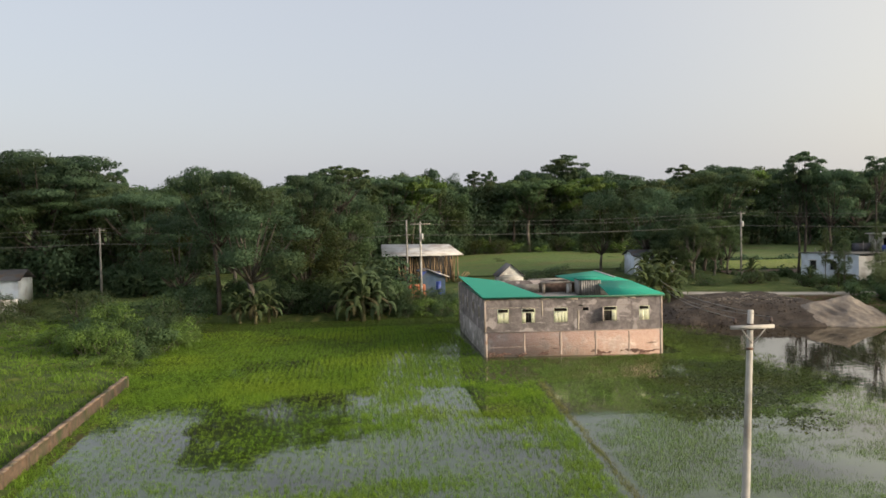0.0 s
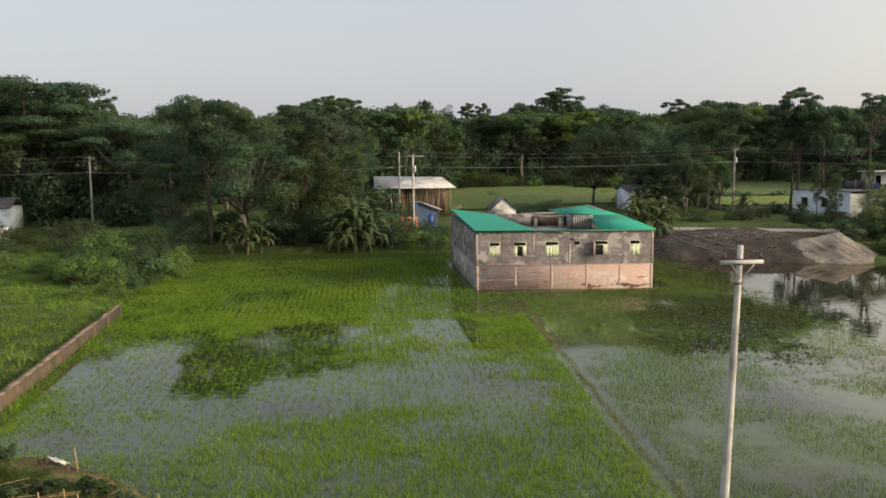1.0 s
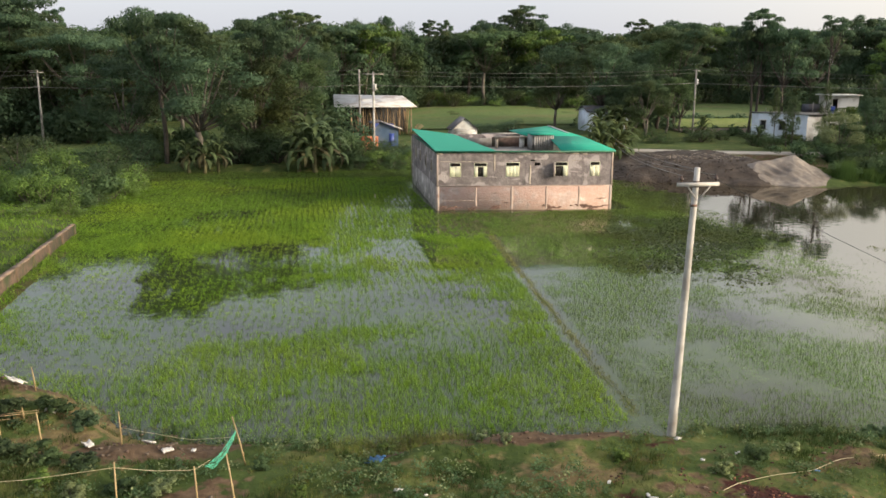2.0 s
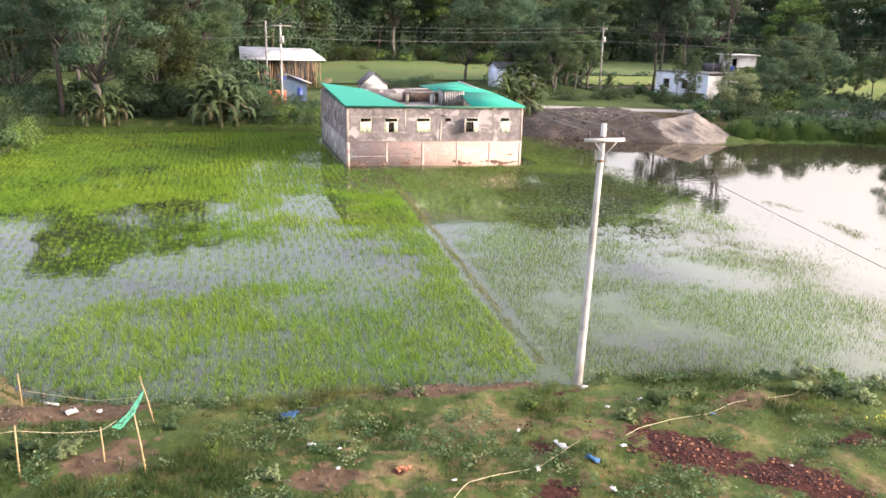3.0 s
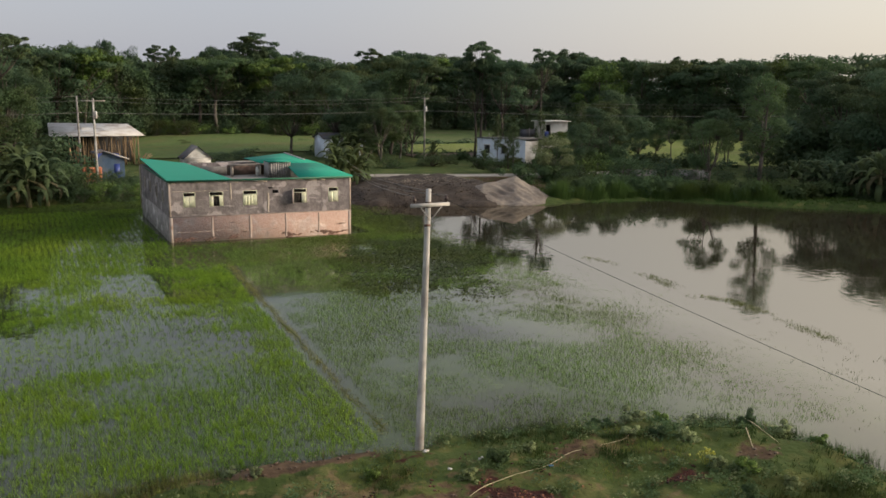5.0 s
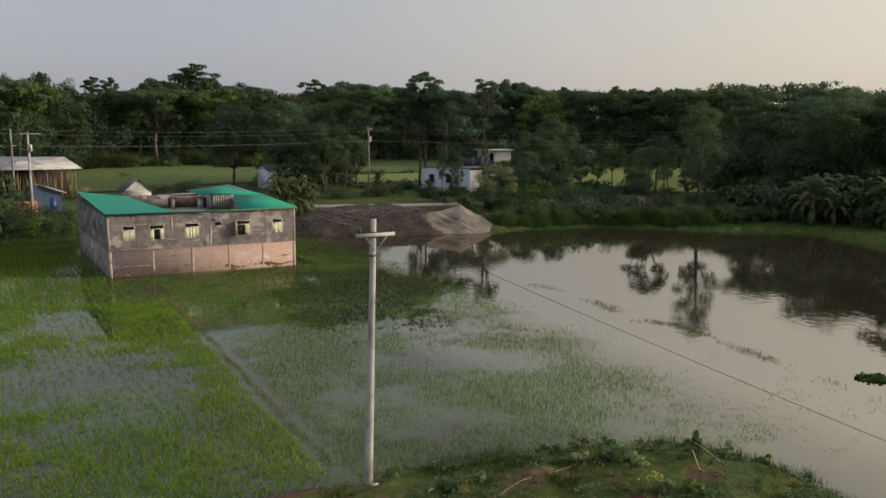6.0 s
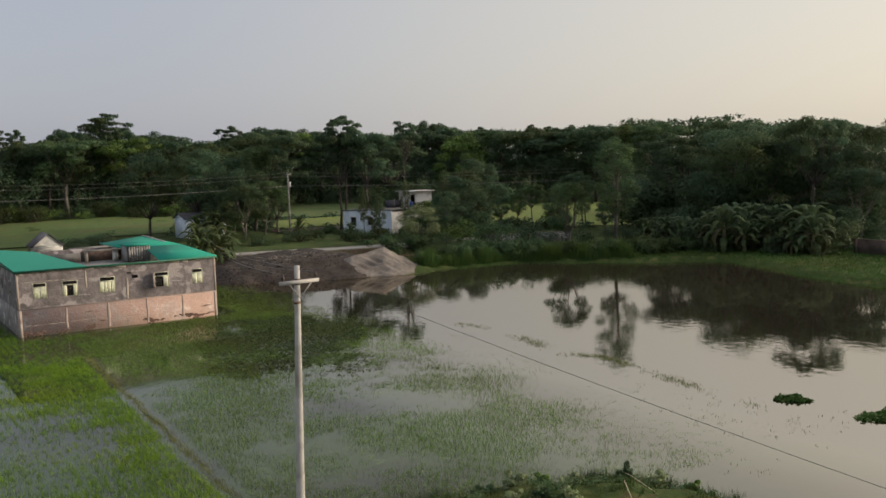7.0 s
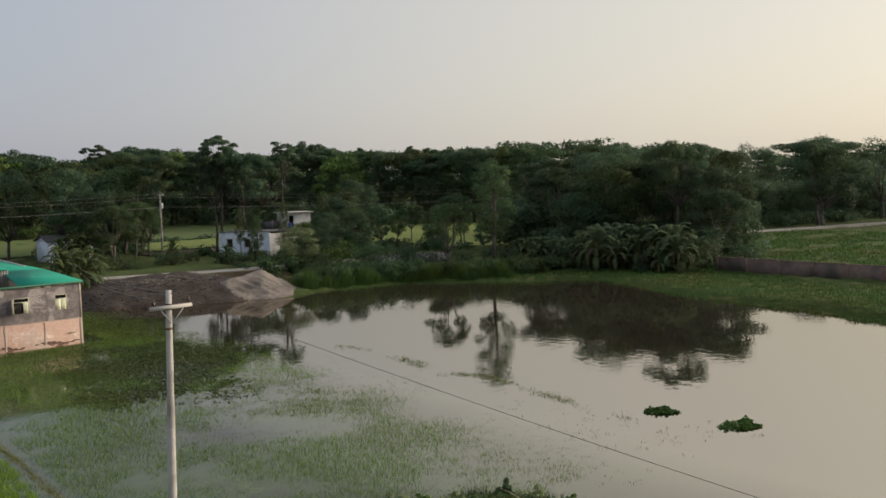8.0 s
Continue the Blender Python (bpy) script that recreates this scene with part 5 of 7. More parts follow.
def build_undergrowth():
    """The dark leafy mass under and between the trees, where no single plant can be told."""
    r = np.random.RandomState(95)
    clumps, fresh = [], []

    def fill(n, line, depth, low, high, size, bag=None):
        line = np.asarray(line, float)
        k = np.linspace(0, 1, len(line))
        for i in range(n):
            t = r.uniform(0, 1)
            x, y = np.interp(t, k, line[:, 0]) + r.uniform(-2, 2), np.interp(t, k, line[:, 1]) + r.uniform(0, depth)
            h, s = r.uniform(low, high), size * r.uniform(0.7, 1.3)
            (clumps if bag is None else bag).append((np.array((x, y, 0.5 + h)), (s, s, 0.7 * s)))

    fill(150, [(-75, 122), (-45, 119), (-20, 113)], 14, 0.5, 6.5, 2.6)
    fill(54, [(-6, 100), (8, 101)], 6, 0.3, 5.0, 2.0)
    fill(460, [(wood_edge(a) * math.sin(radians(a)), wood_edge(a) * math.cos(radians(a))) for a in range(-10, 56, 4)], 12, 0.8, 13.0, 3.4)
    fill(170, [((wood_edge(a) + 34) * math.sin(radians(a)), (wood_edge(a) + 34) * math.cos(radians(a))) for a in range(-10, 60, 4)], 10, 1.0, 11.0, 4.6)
    fill(150, [(55, 73.5), (64, 71.5), (72, 64), (81, 60)], 3.2, 0.0, 1.3, 0.95, fresh)
    fill(40, [(46, 126), (60, 129)], 6, 0.3, 4.5, 2.2)
    fill(70, [(77, 119), (90, 113), (97, 112)], 7, 0.5, 6.0, 2.0)
    fill(26, [(66, 92), (75, 89)], 3, 0.2, 3.0, 1.5, fresh)
    fill(60, [(86, 101), (91, 97), (98, 91)], 3, 0.0, 1.3, 1.0)
    fill(26, [(-20.5, 70.5), (-17, 69), (-15.5, 71.5)], 1.2, -0.2, 1.2, 0.8, fresh)
    fill(80, [(104, 82), (100, 74), (97, 60)], 12, 0.5, 6.5, 2.6)
    fill(60, [(100, 60), (103, 52), (101, 46)], 10, 0.3, 4.0, 2.4)
    fill(110, [(136, 98), (170, 92), (230, 62), (250, 30)], 14, 0.5, 7.0, 3.2)
    fill(50, [(148, 80), (170, 74), (200, 66)], 4, 0.2, 1.8, 1.8)
    fill(90, [(132, 100), (165, 90), (192, 80), (215, 66)], 8, 0.5, 7.0, 2.8)
    fill(130, [(205, 92), (236, 70), (246, 40), (250, 10)], 10, 0.5, 8.0, 3.6)
    fill(70, [(-17, 98), (-9, 95.5), (0, 95), (6, 97)], 3.0, -0.2, 3.0, 1.3, fresh)
    fill(40, [(61, 131.5), (74, 131), (86, 131.5)], 0.8, -0.3, 0.5, 0.7)
    fill(46, [(58, 118.5), (72, 117.5), (88, 117)], 1.5, -0.3, 0.9, 0.9, fresh)
    fill(40, [(74, 155), (88, 155), (99, 155)], 1.5, -0.3, 0.8, 0.9)
    fill(34, [(55, 86), (60, 84.5), (65, 83)], 2.5, -0.3, 1.6, 0.9, fresh)
    fill(30, [(63, 106), (69, 104), (78, 103)], 1.5, -0.3, 1.0, 0.9, fresh)
    g = Geo()
    crown(g, clumps, 310, 0.29, r)
    tagged(new("undergrowth", g.mesh("undergrowth", M_LEAF[0])), "dark leafy undergrowth filling the wood below the trees", "undergrowth", kind="stuff")
    g = Geo()
    crown(g, fresh, 310, 0.16, r)
    tagged(new("thicket", g.mesh("thicket", M_LEAF[1])), "green leafy thicket along the pond, the road and the field's edge", "undergrowth", kind="stuff")


def build_woods():
    """The mass of the far wood behind the single trees: crowns and trunks, as stuff."""
    r = np.random.RandomState(90)
    leaf, trunk = Geo(), Geo()
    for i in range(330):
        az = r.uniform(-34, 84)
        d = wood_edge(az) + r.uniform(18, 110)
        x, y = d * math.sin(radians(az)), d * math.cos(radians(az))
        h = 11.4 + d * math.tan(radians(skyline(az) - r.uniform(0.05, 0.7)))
        s = h / 10
        kind = [("umbrella", 0), ("round", 0), ("round", 1), ("umbrella", 1), ("umbrella", 2), ("round", 2)][i % 6]
        src = TREE_KINDS[kind][1]
        v, w = np.concatenate(src.v).reshape(-1, 3, 3), np.concatenate(src.vn).reshape(-1, 3, 3)
        pick = r.permutation(len(v))[:800]
        v, w = v[pick], w[pick]
        mid = v.mean(1, keepdims=True)
        v = mid + (v - mid) * 2.3
        a = r.uniform(0, 6.28)
        rot = np.array([[math.cos(a), -math.sin(a), 0], [math.sin(a), math.cos(a), 0], [0, 0, 1]])
        v = v @ rot.T * s + (x, y, 0.5)
        leaf.vn.append((w @ rot.T).reshape(-1, 3))
        leaf.add(v, None, np.arange(len(v) * 3).reshape(-1, 3))
        trunk.tube([(x, y, 0), (x + r.uniform(-0.5, 0.5), y, h * 0.7)], (0.4, 0.2), 5)
    tagged(new("far_woods", leaf.mesh("far_woods", M_LEAF[0])), "dense dark green far woodland with an uneven skyline", "woods", kind="stuff")
    tagged(new("far_trunks", trunk.mesh("far_trunks", M_BARK_DARK)), "dim trunks inside the far woodland", "woods", kind="stuff")


# ---- banana plants ----
def banana_leaf():
    """One arching leaf, 2.2 m long, drooping along x, with a folded midrib and a torn edge."""
    k = 15
    t = np.linspace(0, 1, k)
    x, z = 1.9 * t - 0.25 * t ** 3, 0.95 * np.sin(t * 1.9) - 0.95 * t ** 3
    w = 0.24 * np.sin(np.clip(t * 1.02 + 0.04, 0, 1) * np.pi) ** 0.6 * (1 - 0.42 * (np.arange(k) % 2)) + 0.01
    v = np.concatenate([np.column_stack([x, w, z - 0.10 * (w > 0.05)]), np.column_stack([x, 0 * x, z]), np.column_stack([x, -w, z - 0.10 * (w > 0.05)])])
    i = np.arange(k - 1)
    return Geo().add(v, np.concatenate([np.stack([i, i + 1, i + k + 1, i + k], -1), np.stack([i + k, i + k + 1, i + 2 * k + 1, i + 2 * k], -1)])).mesh("leaf", M_BANANA)


BANANA_LEAF = banana_leaf()
BANANA_DRY = BANANA_LEAF.copy()
BANANA_DRY.materials[0] = M_DRYLEAF
BANANA_STEM = smooth(Geo().tube([(0, 0, -0.2), (0.02, 0, 1.0), (0, 0.03, 2.0)], (0.17, 0.14, 0.09), 8).mesh("stem", surface("banana_stem", (0.12, 0.11, 0.05), (0.20, 0.18, 0.09), 3.0)))


def banana(x, y, size, seed):
    r = np.random.RandomState(seed)
    e = thing("banana_plant", "banana plant with broad arching torn leaves", "banana plant", Matrix.LocRotScale((x, y, max(float(ground_z(x, y)), 0)), Euler((0, 0, r.uniform(0, 6))), (size,) * 3), "banana plants")
    part("stem", BANANA_STEM, None, e)
    for i in range(18):
        up = r.uniform(-10, 12) - 5.2 * i + 44
        part("leaf", BANANA_LEAF, None, e, at=pose(0, 0, 1.95 - 0.05 * i, 0, -up, 137.5 * i + r.uniform(-15, 15)))
    for i in range(3):
        part("leaf", BANANA_DRY, None, e, "withered hanging leaf", at=pose(0, 0, 1.75, 0, 62, 120 * i + r.uniform(-30, 30)))
    return e


def build_bananas():
    spots = [(2.8, 88.6, 1.6), (1.2, 89.3, 1.4), (4.4, 89.3, 1.45), (2.2, 90.6, 1.75), (3.7, 90.8, 1.7), (-8.3, 89.6, 1.2), (-9.9, 90.0, 1.05), (-7.0, 90.3, 1.1), (35.2, 88.5, 1.45), (33.8, 89.0, 1.5), (36.4, 90.0, 1.5), (34.8, 91.6, 1.6), (33.2, 87.4, 1.2), (43.8, 116, 1.2), (45.2, 115.2, 1.3), (46.6, 115.6, 1.3),
             (37.5, 91.0, 1.1), (61, 103, 0.9), (55, 107, 1.0)]
    spots += [(83.5 + 0.35 * i + 2.0 * math.sin(2.1 * i), 60.5 - 1.15 * i + 0.8 * math.sin(5.3 * i), 1.35 + 0.4 * math.sin(3.7 * i)) for i in range(12)]
    spots += [(86.5 + 0.3 * i + 1.2 * math.sin(1.7 * i), 61.0 - 1.5 * i, 1.5 + 0.2 * math.sin(2.3 * i)) for i in range(9)]
    spots += [(79.5 + 0.75 * i + 0.6 * math.sin(4.1 * i), 66.5 - 0.7 * i + 0.8 * math.sin(2.9 * i), 1.15 + 0.25 * math.sin(3.1 * i)) for i in range(7)]
    for i, (x, y, s) in enumerate(spots):
        banana(x, y, s, 100 + i)


build_trees()
build_shrubs()
build_woods()
build_undergrowth()
build_bananas()
build_rice()
build_bank_grass()
build_far_grass()

# ---- the unfinished concrete house in the flooded field ----
FL, FR, BL = np.array((11.29, 64.23)), np.array((25.02, 62.90)), np.array((11.72, 80.0))
HU, HV = (FR - FL) / np.linalg.norm(FR - FL), (BL - FL) / np.linalg.norm(BL - FL)
H_WIDE, H_DEEP, H_TOP, H_PLINTH = 13.79, 15.8, 4.56, 1.88


def hp(a, b, z):
    """A place in the house: metres along the front, metres back, height."""
    return np.array((*(FL + HU * a + HV * b), z))


def hbox(g, a0, a1, b0, b1, z0, z1):
    v = [hp(a, b, z) for z in (z0, z1) for a, b in ((a0, b0), (a1, b0), (a1, b1), (a0, b1))]
    return g.add(v, [(0, 3, 2, 1), (4, 5, 6, 7), (0, 1, 5, 4), (1, 2, 6, 5), (2, 3, 7, 6), (3, 0, 4, 7)])


def sheet(g, corners, thick=0.05):
    """A thin metal sheet over four corners."""
    c = np.asarray(corners, float)
    n = len(c)
    low = c - (0, 0, thick)
    g.add(np.concatenate([c, low]), [(0, 1, 2, 3), (7, 6, 5, 4)] + [((i + 1) % 4, i, i + 4, (i + 1) % 4 + 4) for i in range(4)])
    return g


def warped(g, corners, k=8, thick=0.05):
    """A sheet over four corners that do not lie in one plane."""
    a, b, c, d = np.asarray(corners, float)
    u, v = (t[..., None] for t in np.meshgrid(np.linspace(0, 1, k + 1), np.linspace(0, 1, k + 1)))
    p = ((1 - u) * (1 - v) * a + u * (1 - v) * b + u * v * c + (1 - u) * v * d).reshape(-1, 3)
    i, j = np.meshgrid(np.arange(k), np.arange(k))
    q = (j * (k + 1) + i).ravel()
    top = np.stack([q, q + 1, q + k + 2, q + k + 1], -1)
    g.add(p, top)
    g.add(p - (0, 0, thick), top[:, ::-1])
    for s, e in ((a, b), (b, c), (c, d), (d, a)):
        g.add([s, e, e - (0, 0, thick), s - (0, 0, thick)], [(3, 2, 1, 0)])
    return g


def concrete_house():
    e = thing("concrete_house", "unfinished one-storey concrete house with green sheet roofs standing in flood water", "house", pose(*hp(0, 0, 0)))
    inv = e.matrix_basis.inverted()

    def put(name, g, mat, parent=None, label=""):
        ob = part(name, g, mat, parent or e, label)
        ob.matrix_parent_inverse = inv
        if parent:
            ob.matrix_parent_inverse = Matrix()
        return ob

    u3, v3, z3 = np.array((*HU, 0)), np.array((*HV, 0)), np.array((0, 0, 1.0))
    wins = [(1.02, 1.86, 2.62, 3.68), (2.90, 3.90, 2.62, 3.68), (5.38, 6.42, 2.62, 3.70), (9.25, 10.25, 2.64, 3.72), (12.00, 12.78, 2.66, 3.74)]
    vents = [(7.62, 8.08, 3.45, 3.70), (7.30, 7.66, 3.82, 3.92)]
    g = panel(Geo(), hp(0, 0, H_PLINTH), u3, z3, v3 * 0.25, [0, H_WIDE], [0, H_TOP - H_PLINTH], [(a, b, c - H_PLINTH, d - H_PLINTH) for a, b, c, d in wins + vents])
    put("front_wall", g, M_RENDER, label="grey cement wall with pale patches")
    base = put("plinth", hbox(Geo(), -0.02, H_WIDE + 0.02, -0.02, 0.27, -0.8, H_PLINTH), M_PLINTH, label="worn pinkish brick base")
    sides = [(2.2, 2.9, 2.7, 3.7), (5.6, 6.3, 2.7, 3.7), (9.2, 9.9, 2.7, 3.7), (12.4, 13.1, 2.7, 3.7)]
    g = panel(Geo(), hp(0, 0.25, H_PLINTH), v3, z3, u3 * 0.25, [0, H_DEEP - 0.25], [0, H_TOP - H_PLINTH], [(a, b, c - H_PLINTH, d - H_PLINTH) for a, b, c, d in sides])
    put("side_wall", g, M_RENDER, label="dark grey cement wall")
    g = panel(Geo(), hp(H_WIDE - 0.25, 0.25, H_PLINTH), v3, z3, u3 * 0.25, [0, H_DEEP - 0.25], [0, H_TOP - H_PLINTH], [])
    put("side_wall", g, M_RENDER)
    put("back_wall", hbox(Geo(), 0.25, H_WIDE - 0.25, H_DEEP - 0.25, H_DEEP, -0.8, H_TOP), M_RENDER)
    for a0, a1 in ((-0.015, 0.245), (H_WIDE - 0.245, H_WIDE + 0.015)):
        put("plinth", hbox(Geo(), a0, a1, 0.28, H_DEEP - 0.02, -0.8, H_PLINTH), M_SIDE, label="pale stained base of the side wall")
    # added slab closes the rooms off from the sky so they stay dark
    put("roof_slab", hbox(Geo(), 0.25, H_WIDE - 0.25, 0.25, H_DEEP - 0.25, 3.84, 3.99), M_SLAB, label="flat grey slab in the open yard, added to keep the rooms dark")
    # pale cement strips: corner posts, panel posts on the base, the ledge and the ragged top course
    for a in (0.10, H_WIDE - 0.10):
        w = 0.10
        put("pilaster", hbox(Geo(), a - w, a + w, -0.026, -0.021, -0.6, H_PLINTH - 0.02), M_PATCH, label="pale cement post")
    put("ledge", hbox(Geo(), -0.03, H_WIDE + 0.03, -0.035, -0.001, H_PLINTH, H_PLINTH + 0.05), M_PATCH, label="pale cement ledge")
    r = np.random.RandomState(5)
    a = 0.0
    while a < H_WIDE - 0.3:
        w = r.uniform(0.25, 1.1)
        put("mortar_patch", hbox(Geo(), a, min(a + w, H_WIDE), -0.02, -0.004, H_TOP - r.uniform(0.08, 0.24), H_TOP - 0.062), M_CEMENT, label="ragged pale mortar course")
        a += w + r.uniform(0, 0.12)
    put("corner_post", hbox(Geo(), -0.03, 0.12, -0.012, -0.004, H_PLINTH + 0.06, H_TOP - 0.07), M_PATCH)
    put("corner_post", hbox(Geo(), H_WIDE - 0.12, H_WIDE + 0.03, -0.012, -0.004, H_PLINTH + 0.06, H_TOP - 0.07), M_PATCH)
    # ragged patches of pale mortar on the wall and panel posts on the base
    def smear(name, a0, a1, z0, z1, b, mat, label):
        n = max(int((a1 - a0) / 0.07), 5)
        a = np.linspace(a0, a1, n)
        bite = min(0.45 * (z1 - z0), 0.16) * (1 + 1.2 * np.abs(np.linspace(-1, 1, n)) ** 6 * (a1 - a0 > 0.6))
        lo, hi = z0 + bite * np.abs(cloud(a, 0 * a + 7 * z0, 0.35, 75, 3)), z1 - bite * np.abs(cloud(a, 0 * a + 5 * z1, 0.4, 76, 3))
        v = np.array([hp(x, q, z) for q in (b - 0.008, b) for row in (lo, hi) for x, z in zip(a, row)])
        k = np.arange(n - 1)
        faces = [np.stack([k, k + 1, k + n + 1, k + n], -1), np.stack([k, k + 2 * n, k + 2 * n + 1, k + 1], -1), np.stack([k + n, k + n + 1, k + 3 * n + 1, k + 3 * n], -1)]
        put(name, Geo().add(v, np.concatenate(faces)), mat, label=label)

    def streak(name, a, w, z0, z1, b, mat, label):
        """A ragged upright strip of mortar."""
        z = np.linspace(z0, z1, 22)
        lo, hi = a - w * (0.5 + 0.16 * cloud(z, 0 * z + a, 0.5, 81, 3)), a + w * (0.5 + 0.16 * cloud(z, 0 * z + a, 0.45, 82, 3))
        v = np.array([hp(x, q, h) for q in (b - 0.006, b) for row in (lo, hi) for x, h in zip(row, z)])
        k = np.arange(21)
        faces = [np.stack([k, k + 22, k + 23, k + 1], -1), np.stack([k, k + 1, k + 45, k + 44], -1), np.stack([k + 22, k + 66, k + 67, k + 23], -1)]
        put(name, Geo().add(v, np.concatenate(faces)), mat, label=label)

    for a0, a1, z0, z1 in ((0.25, 4.3, 3.75, 3.83), (5.0, 6.6, 3.78, 3.84), (10.4, 11.9, 3.80, 3.86)):
        smear("mortar_patch", a0, a1, z0, z1, -0.001, M_CEMENT, "ragged pale mortar patch")
    for a, w, z0, z1 in ((7.26, 0.17, 2.0, 3.5), (4.45, 0.14, 3.1, 4.3)):
        streak("mortar_streak", a, w, z0, z1, -0.001, M_CEMENT, "ragged pale mortar streak")
    for a, w, z0, z1 in ((3.05, 0.15, 0.35, 1.78), (5.87, 0.20, 0.10, 1.86), (8.6, 0.16, 0.06, 1.84), (11.2, 0.14, 0.20, 1.82)):
        streak("panel_post", a, w, z0, z1, -0.021, M_PALE, "pale worn cement post")
    for a0, a1, z0, z1 in ((0.4, 2.9, 0.70, 0.80), (3.3, 5.6, 0.74, 0.82), (6.2, 8.3, 0.70, 0.77)):
        smear("mortar_patch", a0, a1, z0, z1, -0.021, M_PALE, "thin pale mortar band")
    # bricks laid bare along the foot of the base
    brick = Geo().box((-0.123, 0.008, 0), (0.123, 0.02, 0.076)).mesh("brick", M_BARE)
    turn = Matrix.Rotation(math.atan2(HU[1], HU[0]), 4, "Z")
    for row in range(5):
        for x in np.arange(0.3 + 0.125 * (row % 2), H_WIDE - 0.3, 0.255):
            if cloud(x, 2.0 * row * 0.085, 0.9, 77, 3) + r.uniform(-0.4, 0.4) > -0.05 + 0.17 * abs(row - 2.2) ** 1.5:
                part("brick", brick, None, base, at=Matrix.Translation(hp(x, -0.034, 0.02 + 0.082 * row)) @ turn)
    # windows
    for i, (a0, a1, z0, z1) in enumerate(wins):
        g = Geo()
        for p in ((a0 - 0.01, a0 + 0.02, z0 - 0.05, z1 + 0.02), (a1 - 0.02, a1 + 0.01, z0 - 0.05, z1 + 0.02)):
            hbox(g, p[0], p[1], -0.02, 0.10, p[2], p[3])
        hbox(g, a0 + 0.03, a1 - 0.03, -0.02, 0.10, z1 - 0.01, z1 + 0.02)
        hbox(g, a0 + 0.03, a1 - 0.03, -0.02, 0.10, z1 - 0.30, z1 - 0.26)
        f = put("window", g, M_CREAM, label="cream window with shutters below an iron grille")
        # backing panel: the room's shade is put into its colour
        put("interior_backing", hbox(Geo(), a0 - 0.1, a1 + 0.1, 0.30, 0.34, z0 - 0.1, z1 + 0.05), M_DARK, f, "near-black panel in place of the unlit room")
        for k in range(3):
            x = a0 + (a1 - a0) * (k + 1) / 4
            put("bar", hbox(Geo(), x - 0.010, x + 0.010, 0.03, 0.05, z1 - 0.27, z1 - 0.01), M_IRON, f, "iron bar")
        wide, mid = a1 - a0 - 0.06, (a0 + a1) / 2
        leaves = {0: ((0, .5), (.5, 1)), 1: ((0, .28), (.72, 1)), 2: ((0, .25), (.25, .5), (.5, .75), (.75, 1)), 3: ((.62, 1),), 4: ((0, .5), (.5, 1))}[i]
        for q0, q1 in leaves:
            x0, x1 = a0 + 0.03 + wide * q0 + 0.008, a0 + 0.03 + wide * q1 - 0.008
            g = hbox(Geo(), x0, x1, 0.0, 0.035, z0 - 0.03, z1 - 0.31)
            for x in np.arange(x0 + 0.04, x1 - 0.05, 0.085):
                hbox(g, x, x + 0.05, -0.012, -0.001, z0 + 0.01, z1 - 0.35)
            put("shutter", g, M_CREAM, f)
        if i in (1, 3):
            for q in ((0.36, 0.5, 0.64) if i == 1 else (0.1, 0.22, 0.34, 0.46)):
                x = a0 + 0.03 + wide * q
                put("bar", hbox(Geo(), x - 0.014, x + 0.014, 0.04, 0.06, z0 - 0.03, z1 - 0.31), M_IRON, f, "iron bar")
        if i == 3:
            g = Geo().add([hp(a0, -0.05, z0), hp(a0 - 0.22, -0.42, z0), hp(a0 - 0.22, -0.42, z1), hp(a0, -0.05, z1), hp(a0 - 0.03, -0.05, z0), hp(a0 - 0.25, -0.42, z0), hp(a0 - 0.25, -0.42, z1), hp(a0 - 0.03, -0.05, z1)],
                          [(0, 1, 2, 3), (7, 6, 5, 4), (0, 4, 5, 1), (1, 5, 6, 2), (2, 6, 7, 3), (3, 7, 4, 0)])
            put("shutter", g, M_RENDER, f, "grey shutter standing open")
    for a, b, z0, z1 in sides:
        g = Geo()
        for b0, b1, p, q in ((a + 0.2, a + 0.27, z0, z1), (b + 0.23, b + 0.3, z0, z1), (a + 0.27, b + 0.23, z1 - 0.07, z1), (a + 0.27, b + 0.23, z0, z0 + 0.07)):
            hbox(g, -0.03, 0.10, b0, b1, p, q)
        f = put("window", g, M_CEMENT, label="pale framed side window")
        put("shutter", hbox(Geo(), 0.02, 0.06, a + 0.27, (a + b) / 2 + 0.25, z0 + 0.07, z1 - 0.07), M_SLAB, f)
        put("interior_backing", hbox(Geo(), 0.28, 0.32, a, b + 0.5, z0 - 0.1, z1 + 0.1), M_DARK, f)
    put("drainpipe", Geo().tube([hp(-0.08, H_DEEP - 0.15, 4.5), hp(-0.08, H_DEEP - 0.15, 0.6)], 0.05, 7), M_CEMENT, label="white drainpipe at the back corner")
    for a0, a1, z0, z1 in vents:
        # black backing paints the shade seen through the vent
        put("vent_backing", hbox(Geo(), a0 - 0.02, a1 + 0.02, 0.20, 0.24, z0 - 0.02, z1 + 0.02), M_DARK)
    # roofs
    z = 0.03
    g = warped(Geo(), [hp(-0.12, -0.12, H_TOP + z + 0.06), hp(4.7, -0.12, H_TOP + z), (15.64, 79.9, 4.55), (11.66, 80.1, 5.08)])
    put("roof", smooth(g.mesh("roof", M_GREEN)), None, label="green sheet-metal wing roof")
    mid = hp(13.95, 8.15, 5.00)
    g = sheet(Geo(), [hp(9.7, -0.12, H_TOP + z), (25.15, 62.75, H_TOP + 0.11), mid, hp(10.85, 8.15, 5.04)])
    sheet(g, [hp(8.95, 8.15, 5.08), mid, (24.75, 79.2, 5.30), (20.95, 79.6, 4.90)])
